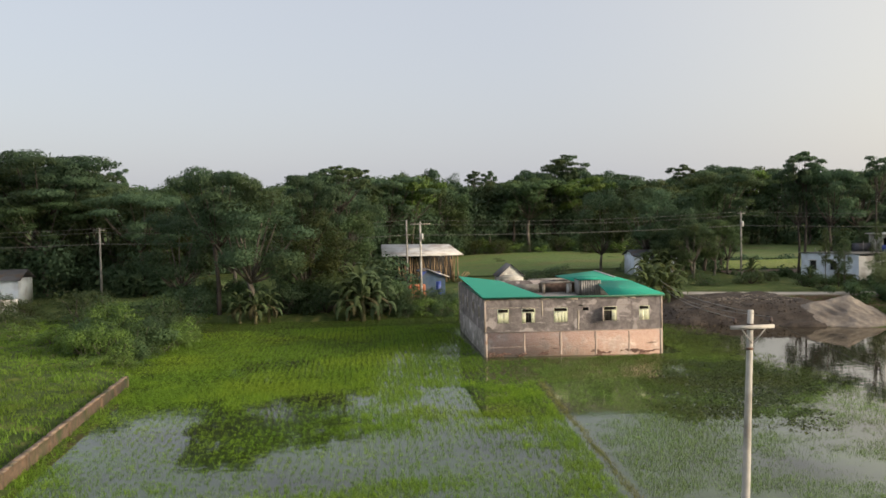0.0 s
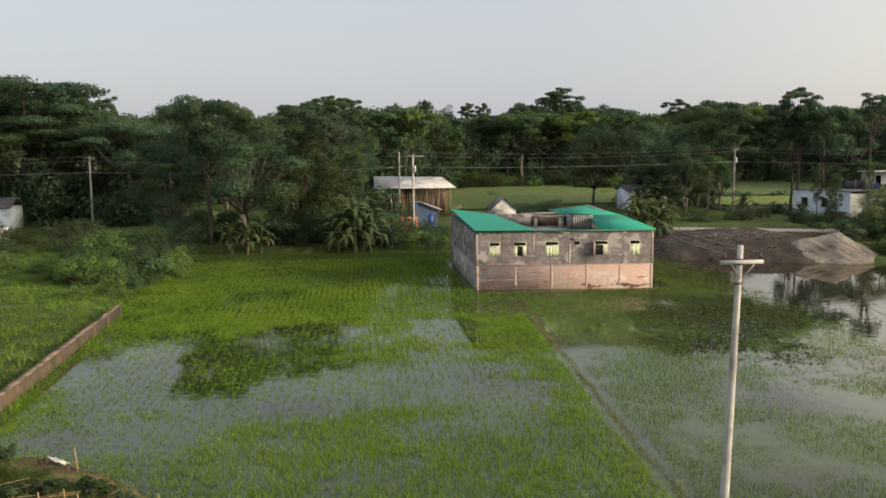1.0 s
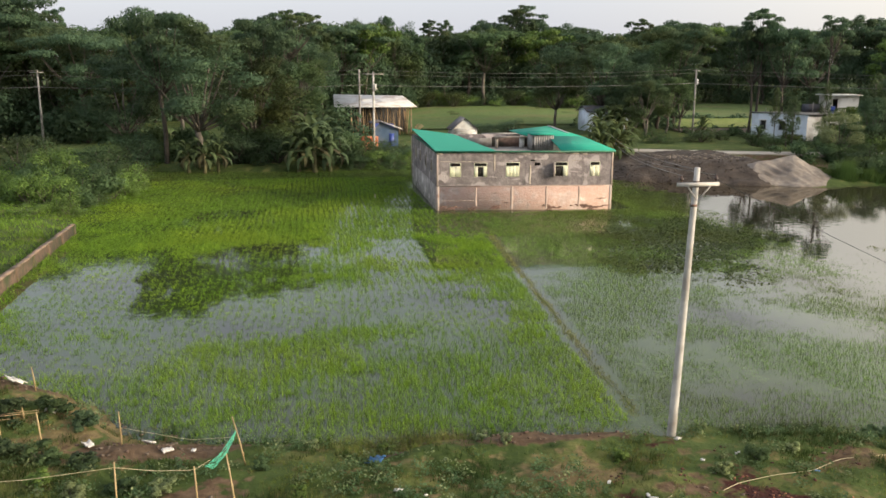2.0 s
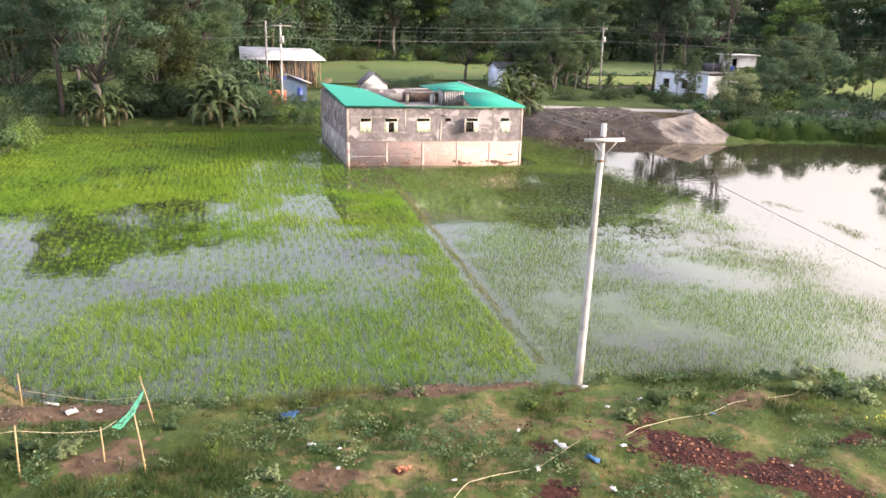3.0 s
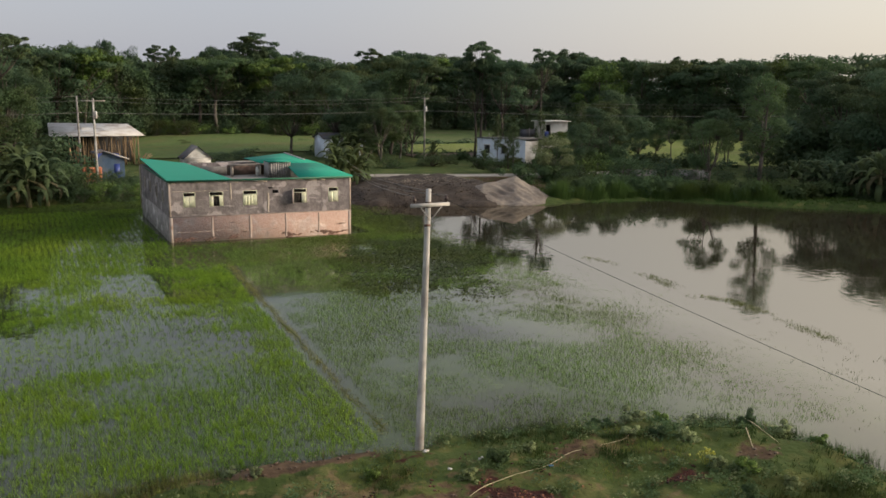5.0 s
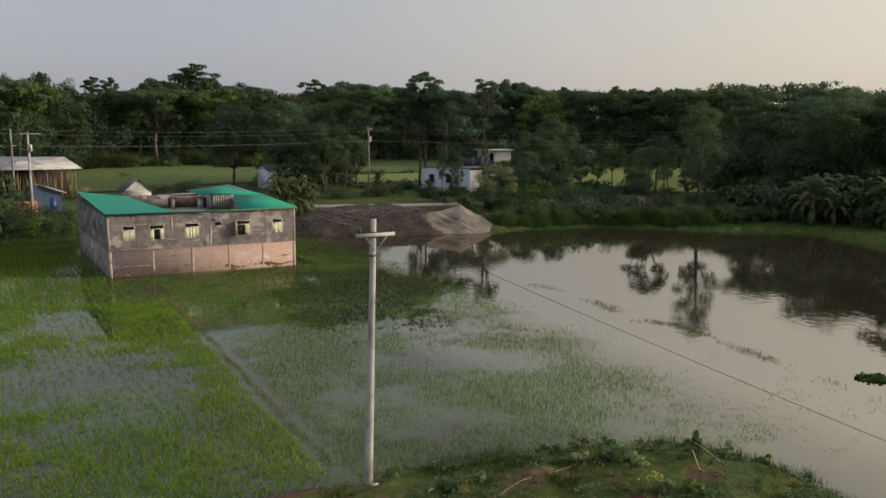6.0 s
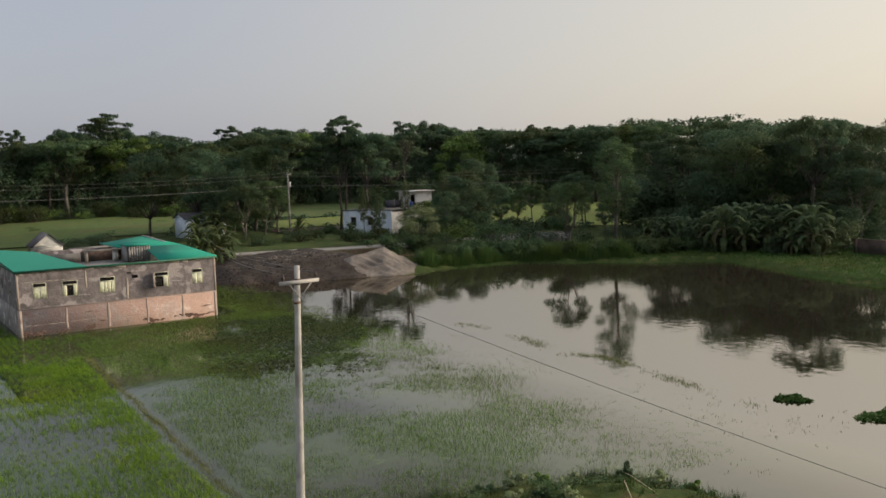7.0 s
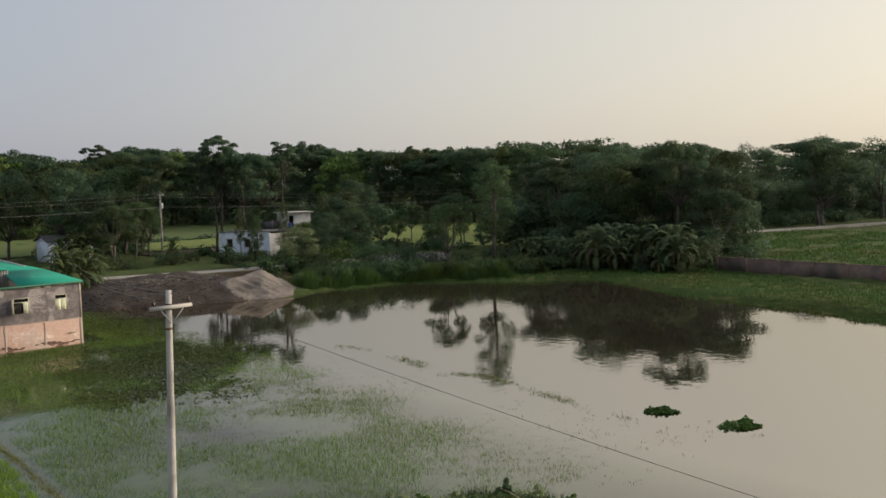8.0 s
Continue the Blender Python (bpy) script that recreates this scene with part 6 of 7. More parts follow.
    put("pale_wall", hbox(Geo(), 8.72, 8.94, 8.65, 9.4, 3.98, 4.98), M_CREAMWALL, label="pale room wall under the roof")
    roof = put("roof", g, M_GREEN, label="green sheet-metal wing roof rising to the back")
    put("ridge_cap", Geo().tube([(24.75, 79.2, 5.33), (24.85, 73.5, 5.10)], 0.07, 6), M_TIN, roof, "white ridge cap")
    put("fascia", hbox(Geo(), -0.14, H_WIDE + 0.14, -0.17, -0.125, H_TOP - 0.06, H_TOP + 0.07), M_GREEN_DARK, label="dark green edge strip")
    put("fascia", hbox(Geo(), -0.17, -0.125, -0.10, H_DEEP - 3, H_TOP - 0.02, H_TOP + 0.09), M_GREEN_DARK)
    # the open porch and the slatted dormer in the yard
    put("porch_column", hbox(Geo(), 6.30, 6.52, 8.2, 8.42, 3.98, 4.899), M_CEMENT, label="pale porch column")
    put("porch_column", hbox(Geo(), 8.42, 8.62, 8.2, 8.42, 3.98, 4.899), M_CREAMWALL)
    put("porch_slab", hbox(Geo(), 6.2, 8.9, 8.0, 8.6, 4.90, 5.02), M_CEMENT, label="pale porch lintel")
    put("porch_wall", hbox(Geo(), 6.3, 9.6, 9.6, 9.8, 3.98, 4.80), M_WALL_OLD, label="brown back wall of the porch")
    put("yard_wall", hbox(Geo(), 4.2, 6.25, 9.6, 9.8, 3.98, 4.72), M_SLAB, label="low grey yard wall")
    g = hbox(Geo(), 9.00, 9.10, 6.4, 7.9, 4.0, 5.28)
    put("dormer_side", g, M_SLAB)
    put("dormer_back", hbox(Geo(), 9.11, 10.8, 6.6, 7.9, 4.0, 5.24), M_SLAB)
    put("dormer_roof", hbox(Geo(), 8.95, 10.85, 6.2, 8.0, 5.285, 5.36), M_GREEN, label="small green dormer roof")
    for a in np.linspace(9.22, 10.76, 9):
        put("slat", hbox(Geo(), a - 0.075, a + 0.075, 6.32, 6.38, 4.0, 5.28), M_POLE_GREY)
    return e


concrete_house()


# ---- sand heap and earth bank ----
def heap(name, label, mat, f, x0, x1, y0, y1, gap, rough=1.0):
    x, y = np.meshgrid(np.arange(x0, x1, gap), np.arange(y0, y1, gap))
    z = f(x, y)
    z = np.where(z > 0.02, z + rough * (0.07 * lumps(x, y, 1.6, 71) + 0.03 * lumps(x, y, 0.6, 72)), -0.4)
    n = x.shape[1]
    i, j = np.meshgrid(np.arange(n - 1), np.arange(x.shape[0] - 1))
    k = j * n + i
    g = Geo().add(np.stack([x, y, z], -1), np.stack([k, k + 1, k + n + 1, k + n], -1).reshape(-1, 4))
    return tagged(new(name, smooth(g.mesh(name, mat))), label, "mound", kind="structure" if name == "earth_bank" else "")


def sand_height(x, y):
    """A tipped heap with a sharp crest at one end, a falling ridge behind it and gullies down its face."""
    z = np.full(np.broadcast(x, y).shape, -9.0)
    near = np.zeros_like(z)
    for k in np.linspace(0, 1, 24):
        cx, cy, top = 48.8 - 4.2 * k, 75.9 + 0.5 * k, 2.60 - 0.72 * k ** 0.7 - 0.5 * max(k - 0.85, 0) / 0.15
        d = np.hypot(x - cx, (y - cy) * np.where(y > cy, 0.6, 1.0))
        h = top - 0.56 * np.sqrt(d * d + 0.03)
        near = np.where(h > z, d, near)
        z = np.maximum(z, h)
    gully = np.abs(cloud(x * 1.0 + 0.5 * y, y * 0.25, 0.55, 73, 2))
    return z - 0.26 * gully * np.clip(near / 1.5, 0, 1) * np.clip(z, 0, 1) + 0.05 * cloud(x, y, 0.9, 74, 2)


def spoil_height(x, y):
    top = np.interp(x, [31, 34, 38, 44, 47, 51], [0.2, 1.0, 1.45, 1.65, 1.6, 1.0])
    front = np.interp(x, [30, 33, 38, 44, 50], [80.0, 77.4, 74.9, 72.6, 73.5])
    z = np.minimum(top, (y - front) * 0.36) + 0.15 * lumps(x, y, 4, 74)
    return np.where((y > front) & (y < 90), z, 0) * step(51, 48, x) * step(30.5, 33, x)


heap("sand_mound", "tipped heap of pale grey river sand at the water", M_SAND, sand_height, 40, 54.5, 69.5, 82, 0.16, 0.15)
heap("earth_bank", "dark bank of dumped earth below the road", M_SPOIL, spoil_height, 30, 52, 72, 90.5, 0.4)


# ---- poles and cables ----
def insulator(g, x, y, z):
    g.tube([(x, y, z), (x, y, z + 0.05), (x, y, z + 0.06), (x, y, z + 0.12), (x, y, z + 0.13), (x, y, z + 0.2)], (0.02, 0.02, 0.055, 0.055, 0.035, 0.04), 8)
    return g


def near_pole():
    x, y, z = 11.02, 22.03, float(ground_z(11.02, 22.03))
    e = thing("utility_pole", "pale weathered utility pole with a wooden crossarm on the bank", "utility pole", pose(x, y, z))
    top = 8.52 - z
    k = lambda h: np.array((0.24 * h / 8.0, 0, h))
    part("pole", smooth(Geo().tube([k(h) for h in np.linspace(-0.5, top, 12)], np.linspace(0.142, 0.080, 12), 14).mesh("pole", M_POLE)), None, e)
    t = k(top - 0.45)
    part("crossarm", Geo().box(t + (-0.62, -0.17, -0.05), t + (0.62, -0.09, 0.05)), M_POLE, e, "pale wooden crossarm")
    for s in (-1, 1):
        part("brace", Geo().tube([t + (s * 0.34, -0.20, -0.05), t + (s * 0.02, -0.14, -0.45)], 0.018, 6), M_POLE_GREY, e, "flat steel brace")
        part("insulator", insulator(Geo(), *(t + (s * 0.52, -0.145, 0.06))), M_PORCELAIN, e, "dark porcelain insulator")
    for h in (top - 0.52, top - 0.39):
        part("band", Geo().tube([k(h - 0.025), k(h + 0.025)], 0.094, 14), M_IRON, e, "iron band")
    part("clamp", Geo().box(k(top - 1.05) + (-0.16, -0.16, -0.03), k(top - 1.05) + (0.02, -0.06, 0.03)), M_IRON, e, "iron clamp")
    return np.array((x, y, z)) + k(top - 0.06), [np.array((x, y, z)) + t + (s * 0.52, -0.145, 0.26) for s in (-1, 1)]


def far_pole(x, y, top, mat, arm, label, lamp=False):
    z = float(ground_z(x, y))
    e = thing("utility_pole", label, "utility pole", pose(x, y, z), "poles of the village line")
    h = top - z
    part("pole", smooth(Geo().tube([(0, 0, -0.3), (0, 0, h / 2), (0, 0, h)], (0.16, 0.13, 0.10), 9).mesh("pole", mat)), None, e)
    if arm:
        part("crossarm", Geo().box((-arm, -0.16, h - 0.32), (arm, -0.11, h - 0.22)), mat, e)
        for s in (-0.9, 0, 0.9):
            part("insulator", insulator(Geo(), s * arm, -0.13, h - 0.22), M_PORCELAIN, e)
    part("lower_arm", Geo().box((-0.5, -0.15, h - 2.0), (0.5, -0.10, h - 1.92)), mat, e)
    if lamp:
        part("transformer", Geo().tube([(0.22, -0.1, h - 2.2), (0.22, -0.1, h - 2.15), (0.22, -0.1, h - 1.45), (0.22, -0.1, h - 1.4)], (0.06, 0.13, 0.13, 0.06), 9), M_TIN, e, "pale round switch box")
    return np.array((x, y, top))


def cable(name, a, b, sag, r, mat, label):
    t = np.linspace(0, 1, 18)[:, None]
    p = np.asarray(a) * (1 - t) + np.asarray(b) * t
    p[:, 2] -= sag * 4 * (t * (1 - t))[:, 0]
    return tagged(new(name, Geo().tube(p, r, 5).mesh(name, mat)), label, "cable", "overhead cables")


top_a, arms_a = near_pole()
D = far_pole(-28.8, 110, 10.0, M_POLE_GREY, 0.7, "thin grey utility pole before the wood")
P2 = far_pole(9.5, 112, 10.2, M_POLE_GREY, 0.0, "dark thin utility pole beside the bamboo shed")
B = far_pole(10.25, 101.5, 10.05, M_POLE, 1.2, "white concrete utility pole with a crossarm", True)
C = far_pole(57.6, 115, 10.4, M_POLE_GREY, 0.6, "grey utility pole by the lane", True)
E5 = far_pole(100.0, 74.5, 7.6, M_POLE_GREY, 0.5, "grey utility pole among the banana plants")
for p, q in ((D, P2), (P2, C), (C, np.array((112, 96, 10.0))), (np.array((-75, 112, 10.2)), D)):
    for dz, dy, r in ((-0.05, 0.3, 0.014), (-0.55, -0.3, 0.014), (-2.0, 0.0, 0.028)):
        cable("power_cable", p + (0, dy, dz), q + (0, dy, dz), 0.55 if r < 0.02 else 0.35, r, M_WIRE, "grey overhead cable of the village line")
cable("power_cable", top_a, (17.0, 7.0, 4.55), 0.10, 0.0065, M_WIRE_DARK, "grey service cable sagging from the pole")
for k, (end, h) in enumerate((((33.5, 84.0, 3.2), 0), ((34.5, 84.5, 2.6), 1))):
    cable("power_cable", arms_a[k] if k < 2 else top_a, end, 0.4, 0.010, M_WIRE, "thin grey cable across the flood water")
cable("power_cable", top_a, (33.0, 84.0, 4.0), 0.4, 0.010, M_WIRE, "thin grey cable across the flood water")


# ---- sheds and huts behind the field ----
def gable(g, x0, x1, y0, y1, eave, ridge, over, along="y", thick=0.06):
    if along == "y":
        m = (x0 + x1) / 2
        sheet(g, [(x0 - over, y0 - over, eave), (m, y0 - over, ridge), (m, y1 + over, ridge), (x0 - over, y1 + over, eave)], thick)
        sheet(g, [(m, y0 - over, ridge), (x1 + over, y0 - over, eave), (x1 + over, y1 + over, eave), (m, y1 + over, ridge)], thick)
    else:
        m = (y0 + y1) / 2
        sheet(g, [(x0 - over, y0 - over, eave), (x1 + over, y0 - over, eave), (x1 + over, m, ridge), (x0 - over, m, ridge)], thick)
        sheet(g, [(x0 - over, m, ridge), (x1 + over, m, ridge), (x1 + over, y1 + over, eave), (x0 - over, y1 + over, eave)], thick)
    return g


def bamboo_shed():
    x0, x1, y0, y1 = 7.4, 18.4, 125.5, 132.0
    e = thing("bamboo_shed", "open bamboo shed with a whitish tin roof and stacked poles", "shed", pose(x0, y0, 0.5))
    o = np.array((x0, y0, 0.5))
    r = np.random.RandomState(7)
    g = sheet(Geo(), [np.array((x0 - 0.5, y0 - 0.8, 4.75)) - o, np.array((x1 + 0.6, y0 - 0.8, 4.75)) - o, np.array((x1 - 0.6, y1, 6.05)) - o, np.array((x0 - 0.2, y1, 6.25)) - o], 0.08)
    part("roof", g, M_TIN, e, "whitish tin roof")
    for x in np.linspace(0.2, x1 - x0 - 0.2, 7):
        part("post", Geo().tube([(x, 0.1, -0.2), (x + r.uniform(-0.05, 0.05), 0.1, 4.15)], 0.08, 7), M_BAMBOO, e)
        part("post", Geo().tube([(x, 6.0, -0.2), (x, 6.0, 5.3)], 0.08, 7), M_BAMBOO, e)
    for i in range(46):
        x = r.uniform(2.2, 10.6)
        part("bamboo_cane", Geo().tube([(x, 0.3 + r.uniform(0, 0.9), r.uniform(0, 0.4)), (x + r.uniform(-0.5, 0.5), 0.9 + r.uniform(0, 0.8), r.uniform(3.4, 4.05))], r.uniform(0.04, 0.07), 5), M_BAMBOO, e)
    # near-black panel paints the shade at the back of the shed
    part("back_panel", Geo().box((0.1, 5.6, -0.2), (10.8, 5.7, 4.8)), M_DARK, e, "near-black panel for the shed's shaded inside")
    part("tarpaulin", Geo().add([(5.4, 0.0, 1.8), (6.8, 0.0, 1.9), (8.2, 0.05, 1.7), (5.2, -0.4, 0.2), (6.8, -0.5, 0.1), (8.4, -0.4, 0.3)], [(3, 4, 1, 0), (4, 5, 2, 1)]), M_TARP, e, "blue tarpaulin")
    for i in range(9):
        part("plank", Geo().tube([(10.6 + r.uniform(-0.4, 1.2), -0.6 + r.uniform(-1, 0.6), 0), (11.4 + r.uniform(-0.6, 1.2), -0.6 + r.uniform(-0.5, 0.5), r.uniform(0.8, 2.0))], 0.05, 5), M_BAMBOO, e, "leaning plank")


def blue_hut():
    e = thing("blue_hut", "small blue tin hut with a sloping grey roof", "hut", pose(10.9, 108, 0.4))
    part("wall", panel(Geo(), (0, 0, 0), (1, 0, 0), (0, 0, 1), (0, 0.08, 0), [0, 3.1], [0, 2.4], [(1.9, 2.6, 0.0, 1.9)]), M_BLUE, e)
    part("wall", Geo().box((0, 0.09, 0), (0.08, 3.0, 2.4)), M_BLUE, e)
    part("wall", Geo().box((3.02, 0.09, 0), (3.1, 3.0, 2.4)), M_BLUE, e)
    part("door", Geo().box((1.92, 0.02, 0.0), (2.58, 0.06, 1.88)), M_TARP, e, "dark blue door")
    g = sheet(Geo(), [(-0.4, -0.4, 3.2), (0.9, -0.4, 3.45), (0.9, 3.2, 3.45), (-0.4, 3.2, 3.2)], 0.05)
    sheet(g, [(0.9, -0.4, 3.45), (3.6, -0.4, 2.45), (3.6, 3.2, 2.45), (0.9, 3.2, 3.45)], 0.05)
    part("roof", g, M_TIN_GREY, e, "grey tin roof")
    part("bargeboard", Geo().tube([(0.8, -0.44, 3.46), (3.62, -0.44, 2.44)], 0.07, 5), M_TIN, e, "white roof edge")
    part("gable", Geo().add([(0, 0.02, 2.4), (3.1, 0.02, 2.4), (0.9, 0.02, 3.38), (0, 0.05, 2.4), (3.1, 0.05, 2.4), (0.9, 0.05, 3.38)], None, [(0, 1, 2), (5, 4, 3)]), M_BLUE, e)


def brick_stack():
    e = thing("brick_stack", "stack of fresh orange bricks beside the pole", "bricks", pose(9.0, 105.6, 0.35))
    r = np.random.RandomState(8)
    me = Geo().box((-0.118, -0.055, 0), (0.118, 0.055, 0.072)).mesh("brick", M_BRICK)
    for k in range(18):
        w = 2.2 if k < 15 else 2.2 - 0.5 * (k - 14)
        for i in range(int(w / 0.25)):
            if r.uniform() < 0.94:
                part("brick", me, None, e, at=pose(0.2 + i * 0.25 + 0.06 * (k % 2) + r.uniform(-0.01, 0.01), r.uniform(-0.02, 0.02), k * 0.105, 0, 0, r.uniform(-4, 4)))
    part("core", Geo().box((0.1, 0.07, 0), (2.2, 1.2, 1.75)), M_BRICK, e)


def plastic_hut():
    e = thing("storage_hut", "small hut with a dark gable roof draped in white plastic", "hut", pose(23.2, 119, 0.5))
    r = np.random.RandomState(9)
    part("wall", Geo().box((0, 0, -0.1), (3.5, 3.5, 1.35)), M_PLASTIC, e, "white plastic sheet over the walls")
    part("gable_sheet", Geo().add([(0, 0, 1.36), (3.5, 0, 1.36), (1.75, 0, 2.85), (0, 0.06, 1.36), (3.5, 0.06, 1.36), (1.75, 0.06, 2.85)], None, [(0, 1, 2), (5, 4, 3)]), M_PLASTIC, e, "wrinkled white plastic gable")
    part("roof", gable(Geo(), 0, 3.5, 0, 3.5, 1.28, 2.98, 0.25), M_TIN_GREY, e, "dark grey pitched roof")
    for k in range(4):
        part("fold", Geo().tube([(0.2, -0.02, 0.4 + 0.35 * k), (1.7, -0.06, 0.5 + 0.33 * k + r.uniform(-0.1, 0.1)), (3.3, -0.02, 0.4 + 0.3 * k)], 0.04, 5), M_PLASTIC, e)
    w = thing("yard_wall", "low grey yard wall beside the hut", "wall", pose(27.2, 118, 0.4), kind="structure")
    part("wall_face", Geo().box((0, 0, -0.1), (6.0, 0.2, 1.0)), M_SLAB, w)


bamboo_shed()
blue_hut()
brick_stack()
plastic_hut()


# ---- houses ----
def window_unit(e, o, u, n, w, h, mat=None):
    """A barred dark window in a wall: o is the lower corner, u along the wall, n out of it."""
    o, u, n = (np.asarray(v, float) for v in (o, u, n))
    z = np.array((0, 0, 1.0))
    g = Geo()
    for a, b, c, d in ((-0.06, 0, -0.06, h + 0.06), (w, w + 0.06, -0.06, h + 0.06), (0, w, h, h + 0.06), (0, w, -0.06, 0)):
        p = [o + u * x + z * y + n * k for k in (0.0, 0.05) for x, y in ((a, c), (b, c), (b, d), (a, d))]
        g.add(p, [(3, 2, 1, 0), (4, 5, 6, 7), (0, 1, 5, 4), (1, 2, 6, 5), (2, 3, 7, 6), (3, 0, 4, 7)])
    f = part("window", g, M_SLAB, e, "dark barred window")
    part("pane", Geo().add([o - n * 0.12, o + u * w - n * 0.12, o + u * w + z * h - n * 0.12, o + z * h - n * 0.12], [(0, 1, 2, 3)]), M_GLASS, f)
    for k in (1, 2, 3):
        p = o + u * w * k / 4
        part("bar", Geo().tube([p, p + z * h], 0.018, 4), M_IRON, f)
    s = [o + u * x + z * y + n * k for k in (0.052, 0.30) for x, y in ((-0.15, h + 0.1), (w + 0.15, h + 0.1), (w + 0.15, h + 0.18), (-0.15, h + 0.18))]
    part("sunshade", Geo().add(s, [(3, 2, 1, 0), (4, 5, 6, 7), (0, 1, 5, 4), (1, 2, 6, 5), (2, 3, 7, 6), (3, 0, 4, 7)]), M_CREAMWALL, f)


def white_house():
    """Flat-roofed house: a bluish wing, a cream end, and a small room on the roof."""
    a, c, d = np.array((66.4, 114.4)), np.array((71.1, 108.0)), np.array((78.8, 107.4))
    e = thing("white_house", "flat-roofed bluish white village house with a room on its roof", "house", pose(*c, 0.9))
    o = np.array((*c, 0.9))
    q = lambda p, z: np.array((*p, z)) - o
    back = d + (a - c)
    holes = [(1.3, 2.1, 1.35, 2.5), (4.1, 4.9, 1.35, 2.5)]
    u = (c - a) / np.linalg.norm(c - a)
    n = np.array((u[1], -u[0]))
    n = n if n[1] < 0 else -n
    L = np.linalg.norm(c - a)
    part("side_wall", panel(Geo(), q(a, 0.7), (*u, 0), (0, 0, 1), (*(-n * 0.25), 0), [0, L], [0, 3.55], holes), M_WHITE, e, "bluish white wall")
    for h in holes:
        window_unit(e, q(a + u * h[0], 0.7 + h[2]), (*u, 0), (*n, 0), h[1] - h[0], h[3] - h[2])
    u2 = (d - c) / np.linalg.norm(d - c)
    n2 = np.array((u2[1], -u2[0]))
    L2 = np.linalg.norm(d - c)
    holes = [(3.2, 4.1, 1.3, 2.4), (6.0, 6.9, 1.3, 2.4)]
    part("front_wall", panel(Geo(), q(c + u2 * 0.003, 0.7), (*u2, 0), (0, 0, 1), (*(-n2 * 0.25), 0), [0, L2], [0, 3.3], holes), M_CREAMWALL, e, "cream white wall")
    for h in holes:
        window_unit(e, q(c + u2 * h[0], 0.7 + h[2]), (*u2, 0), (*n2, 0), h[1] - h[0], h[3] - h[2])
    part("back_wall", panel(Geo(), q(back, 0.7), (*(a - back) / np.linalg.norm(a - back), 0), (0, 0, 1), (0, -0.2, 0), [0, np.linalg.norm(a - back)], [0, 3.3], []), M_WHITE, e)
    part("end_wall", panel(Geo(), q(d, 0.7), (*(back - d) / np.linalg.norm(back - d), 0), (0, 0, 1), (-0.2, 0, 0), [0, np.linalg.norm(back - d)], [0, 3.3], []), M_CREAMWALL, e)

    def slab(k, z0, z1, mat, name, label=""):
        m = (a + c + d + back) / 4
        cor = [m + (p - m) * k for p in (a, c, d, back)]
        v = [q(p, z) for z in (z0, z1) for p in cor]
        part(name, Geo().add(v, [(3, 2, 1, 0), (4, 5, 6, 7), (0, 1, 5, 4), (1, 2, 6, 5), (2, 3, 7, 6), (3, 0, 4, 7)]), mat, e, label)

    slab(1.06, 4.27, 4.40, M_SLAB, "roof_slab", "weathered grey roof slab")
    for p, s in ((a, c), (c, d)):
        t = np.linspace(0, 1, 5)
        for k in t[1::2]:
            x = p + (s - p) * k
            part("rod_stump", Geo().tube([q(x, 4.42), q(x, 4.42 + 0.5 + 0.4 * k)], 0.05, 5), M_SLAB, e, "rusty column stump")
    o2 = q((76.6, 111.0), 4.42)
    part("roof_room", panel(Geo(), o2, (1, -0.15, 0), (0, 0, 1), (0, 0.2, 0), [0, 3.9], [0, 2.35], [(0.2, 1.0, 0.0, 1.9)]), M_CREAMWALL, e, "cream room on the roof")
    part("roof_room_side", Geo().box(o2 + (0.0, 0.21, 0), o2 + (0.2, 3.0, 2.35)), M_CREAMWALL, e)
    part("roof_room_side", Geo().box(o2 + (3.7, -0.3, 0), o2 + (3.9, 3.0, 2.3)), M_CREAMWALL, e)
    part("roof_room_slab", Geo().box(o2 + (-0.5, -0.9, 2.36), o2 + (4.3, 3.3, 2.5)), M_CREAMWALL, e)
    # near-black back panel paints the shade inside the doorway
    part("roof_room_back", Geo().box(o2 + (0.2, 2.0, 0), o2 + (3.6, 2.1, 2.3)), M_DARK, e)
    for x in (-3.2, -1.8, -0.9):
        part("column_rod", Geo().tube([o2 + (x, -0.5, 0), o2 + (x, -0.5, 1.5)], 0.06, 5), M_SLAB, e, "bare column rods")
    part("roof_block", Geo().box(o2 + (-3.0, 1.5, 0), o2 + (-0.6, 2.5, 1.1)), M_TIN_GREY, e, "unfinished grey wall on the roof")
    part("water_drum", Geo().tube([o2 + (-0.3, -0.9, 0), o2 + (-0.3, -0.9, 0.9)], 0.32, 10), M_TARP, e, "dark blue water drum")
    part("step", Geo().box(q(d, 0.3) + (-4.2, -2.4, 0), q(d, 0.3) + (-0.2, -1.6, 0.45)), M_CREAMWALL, e, "pale steps")


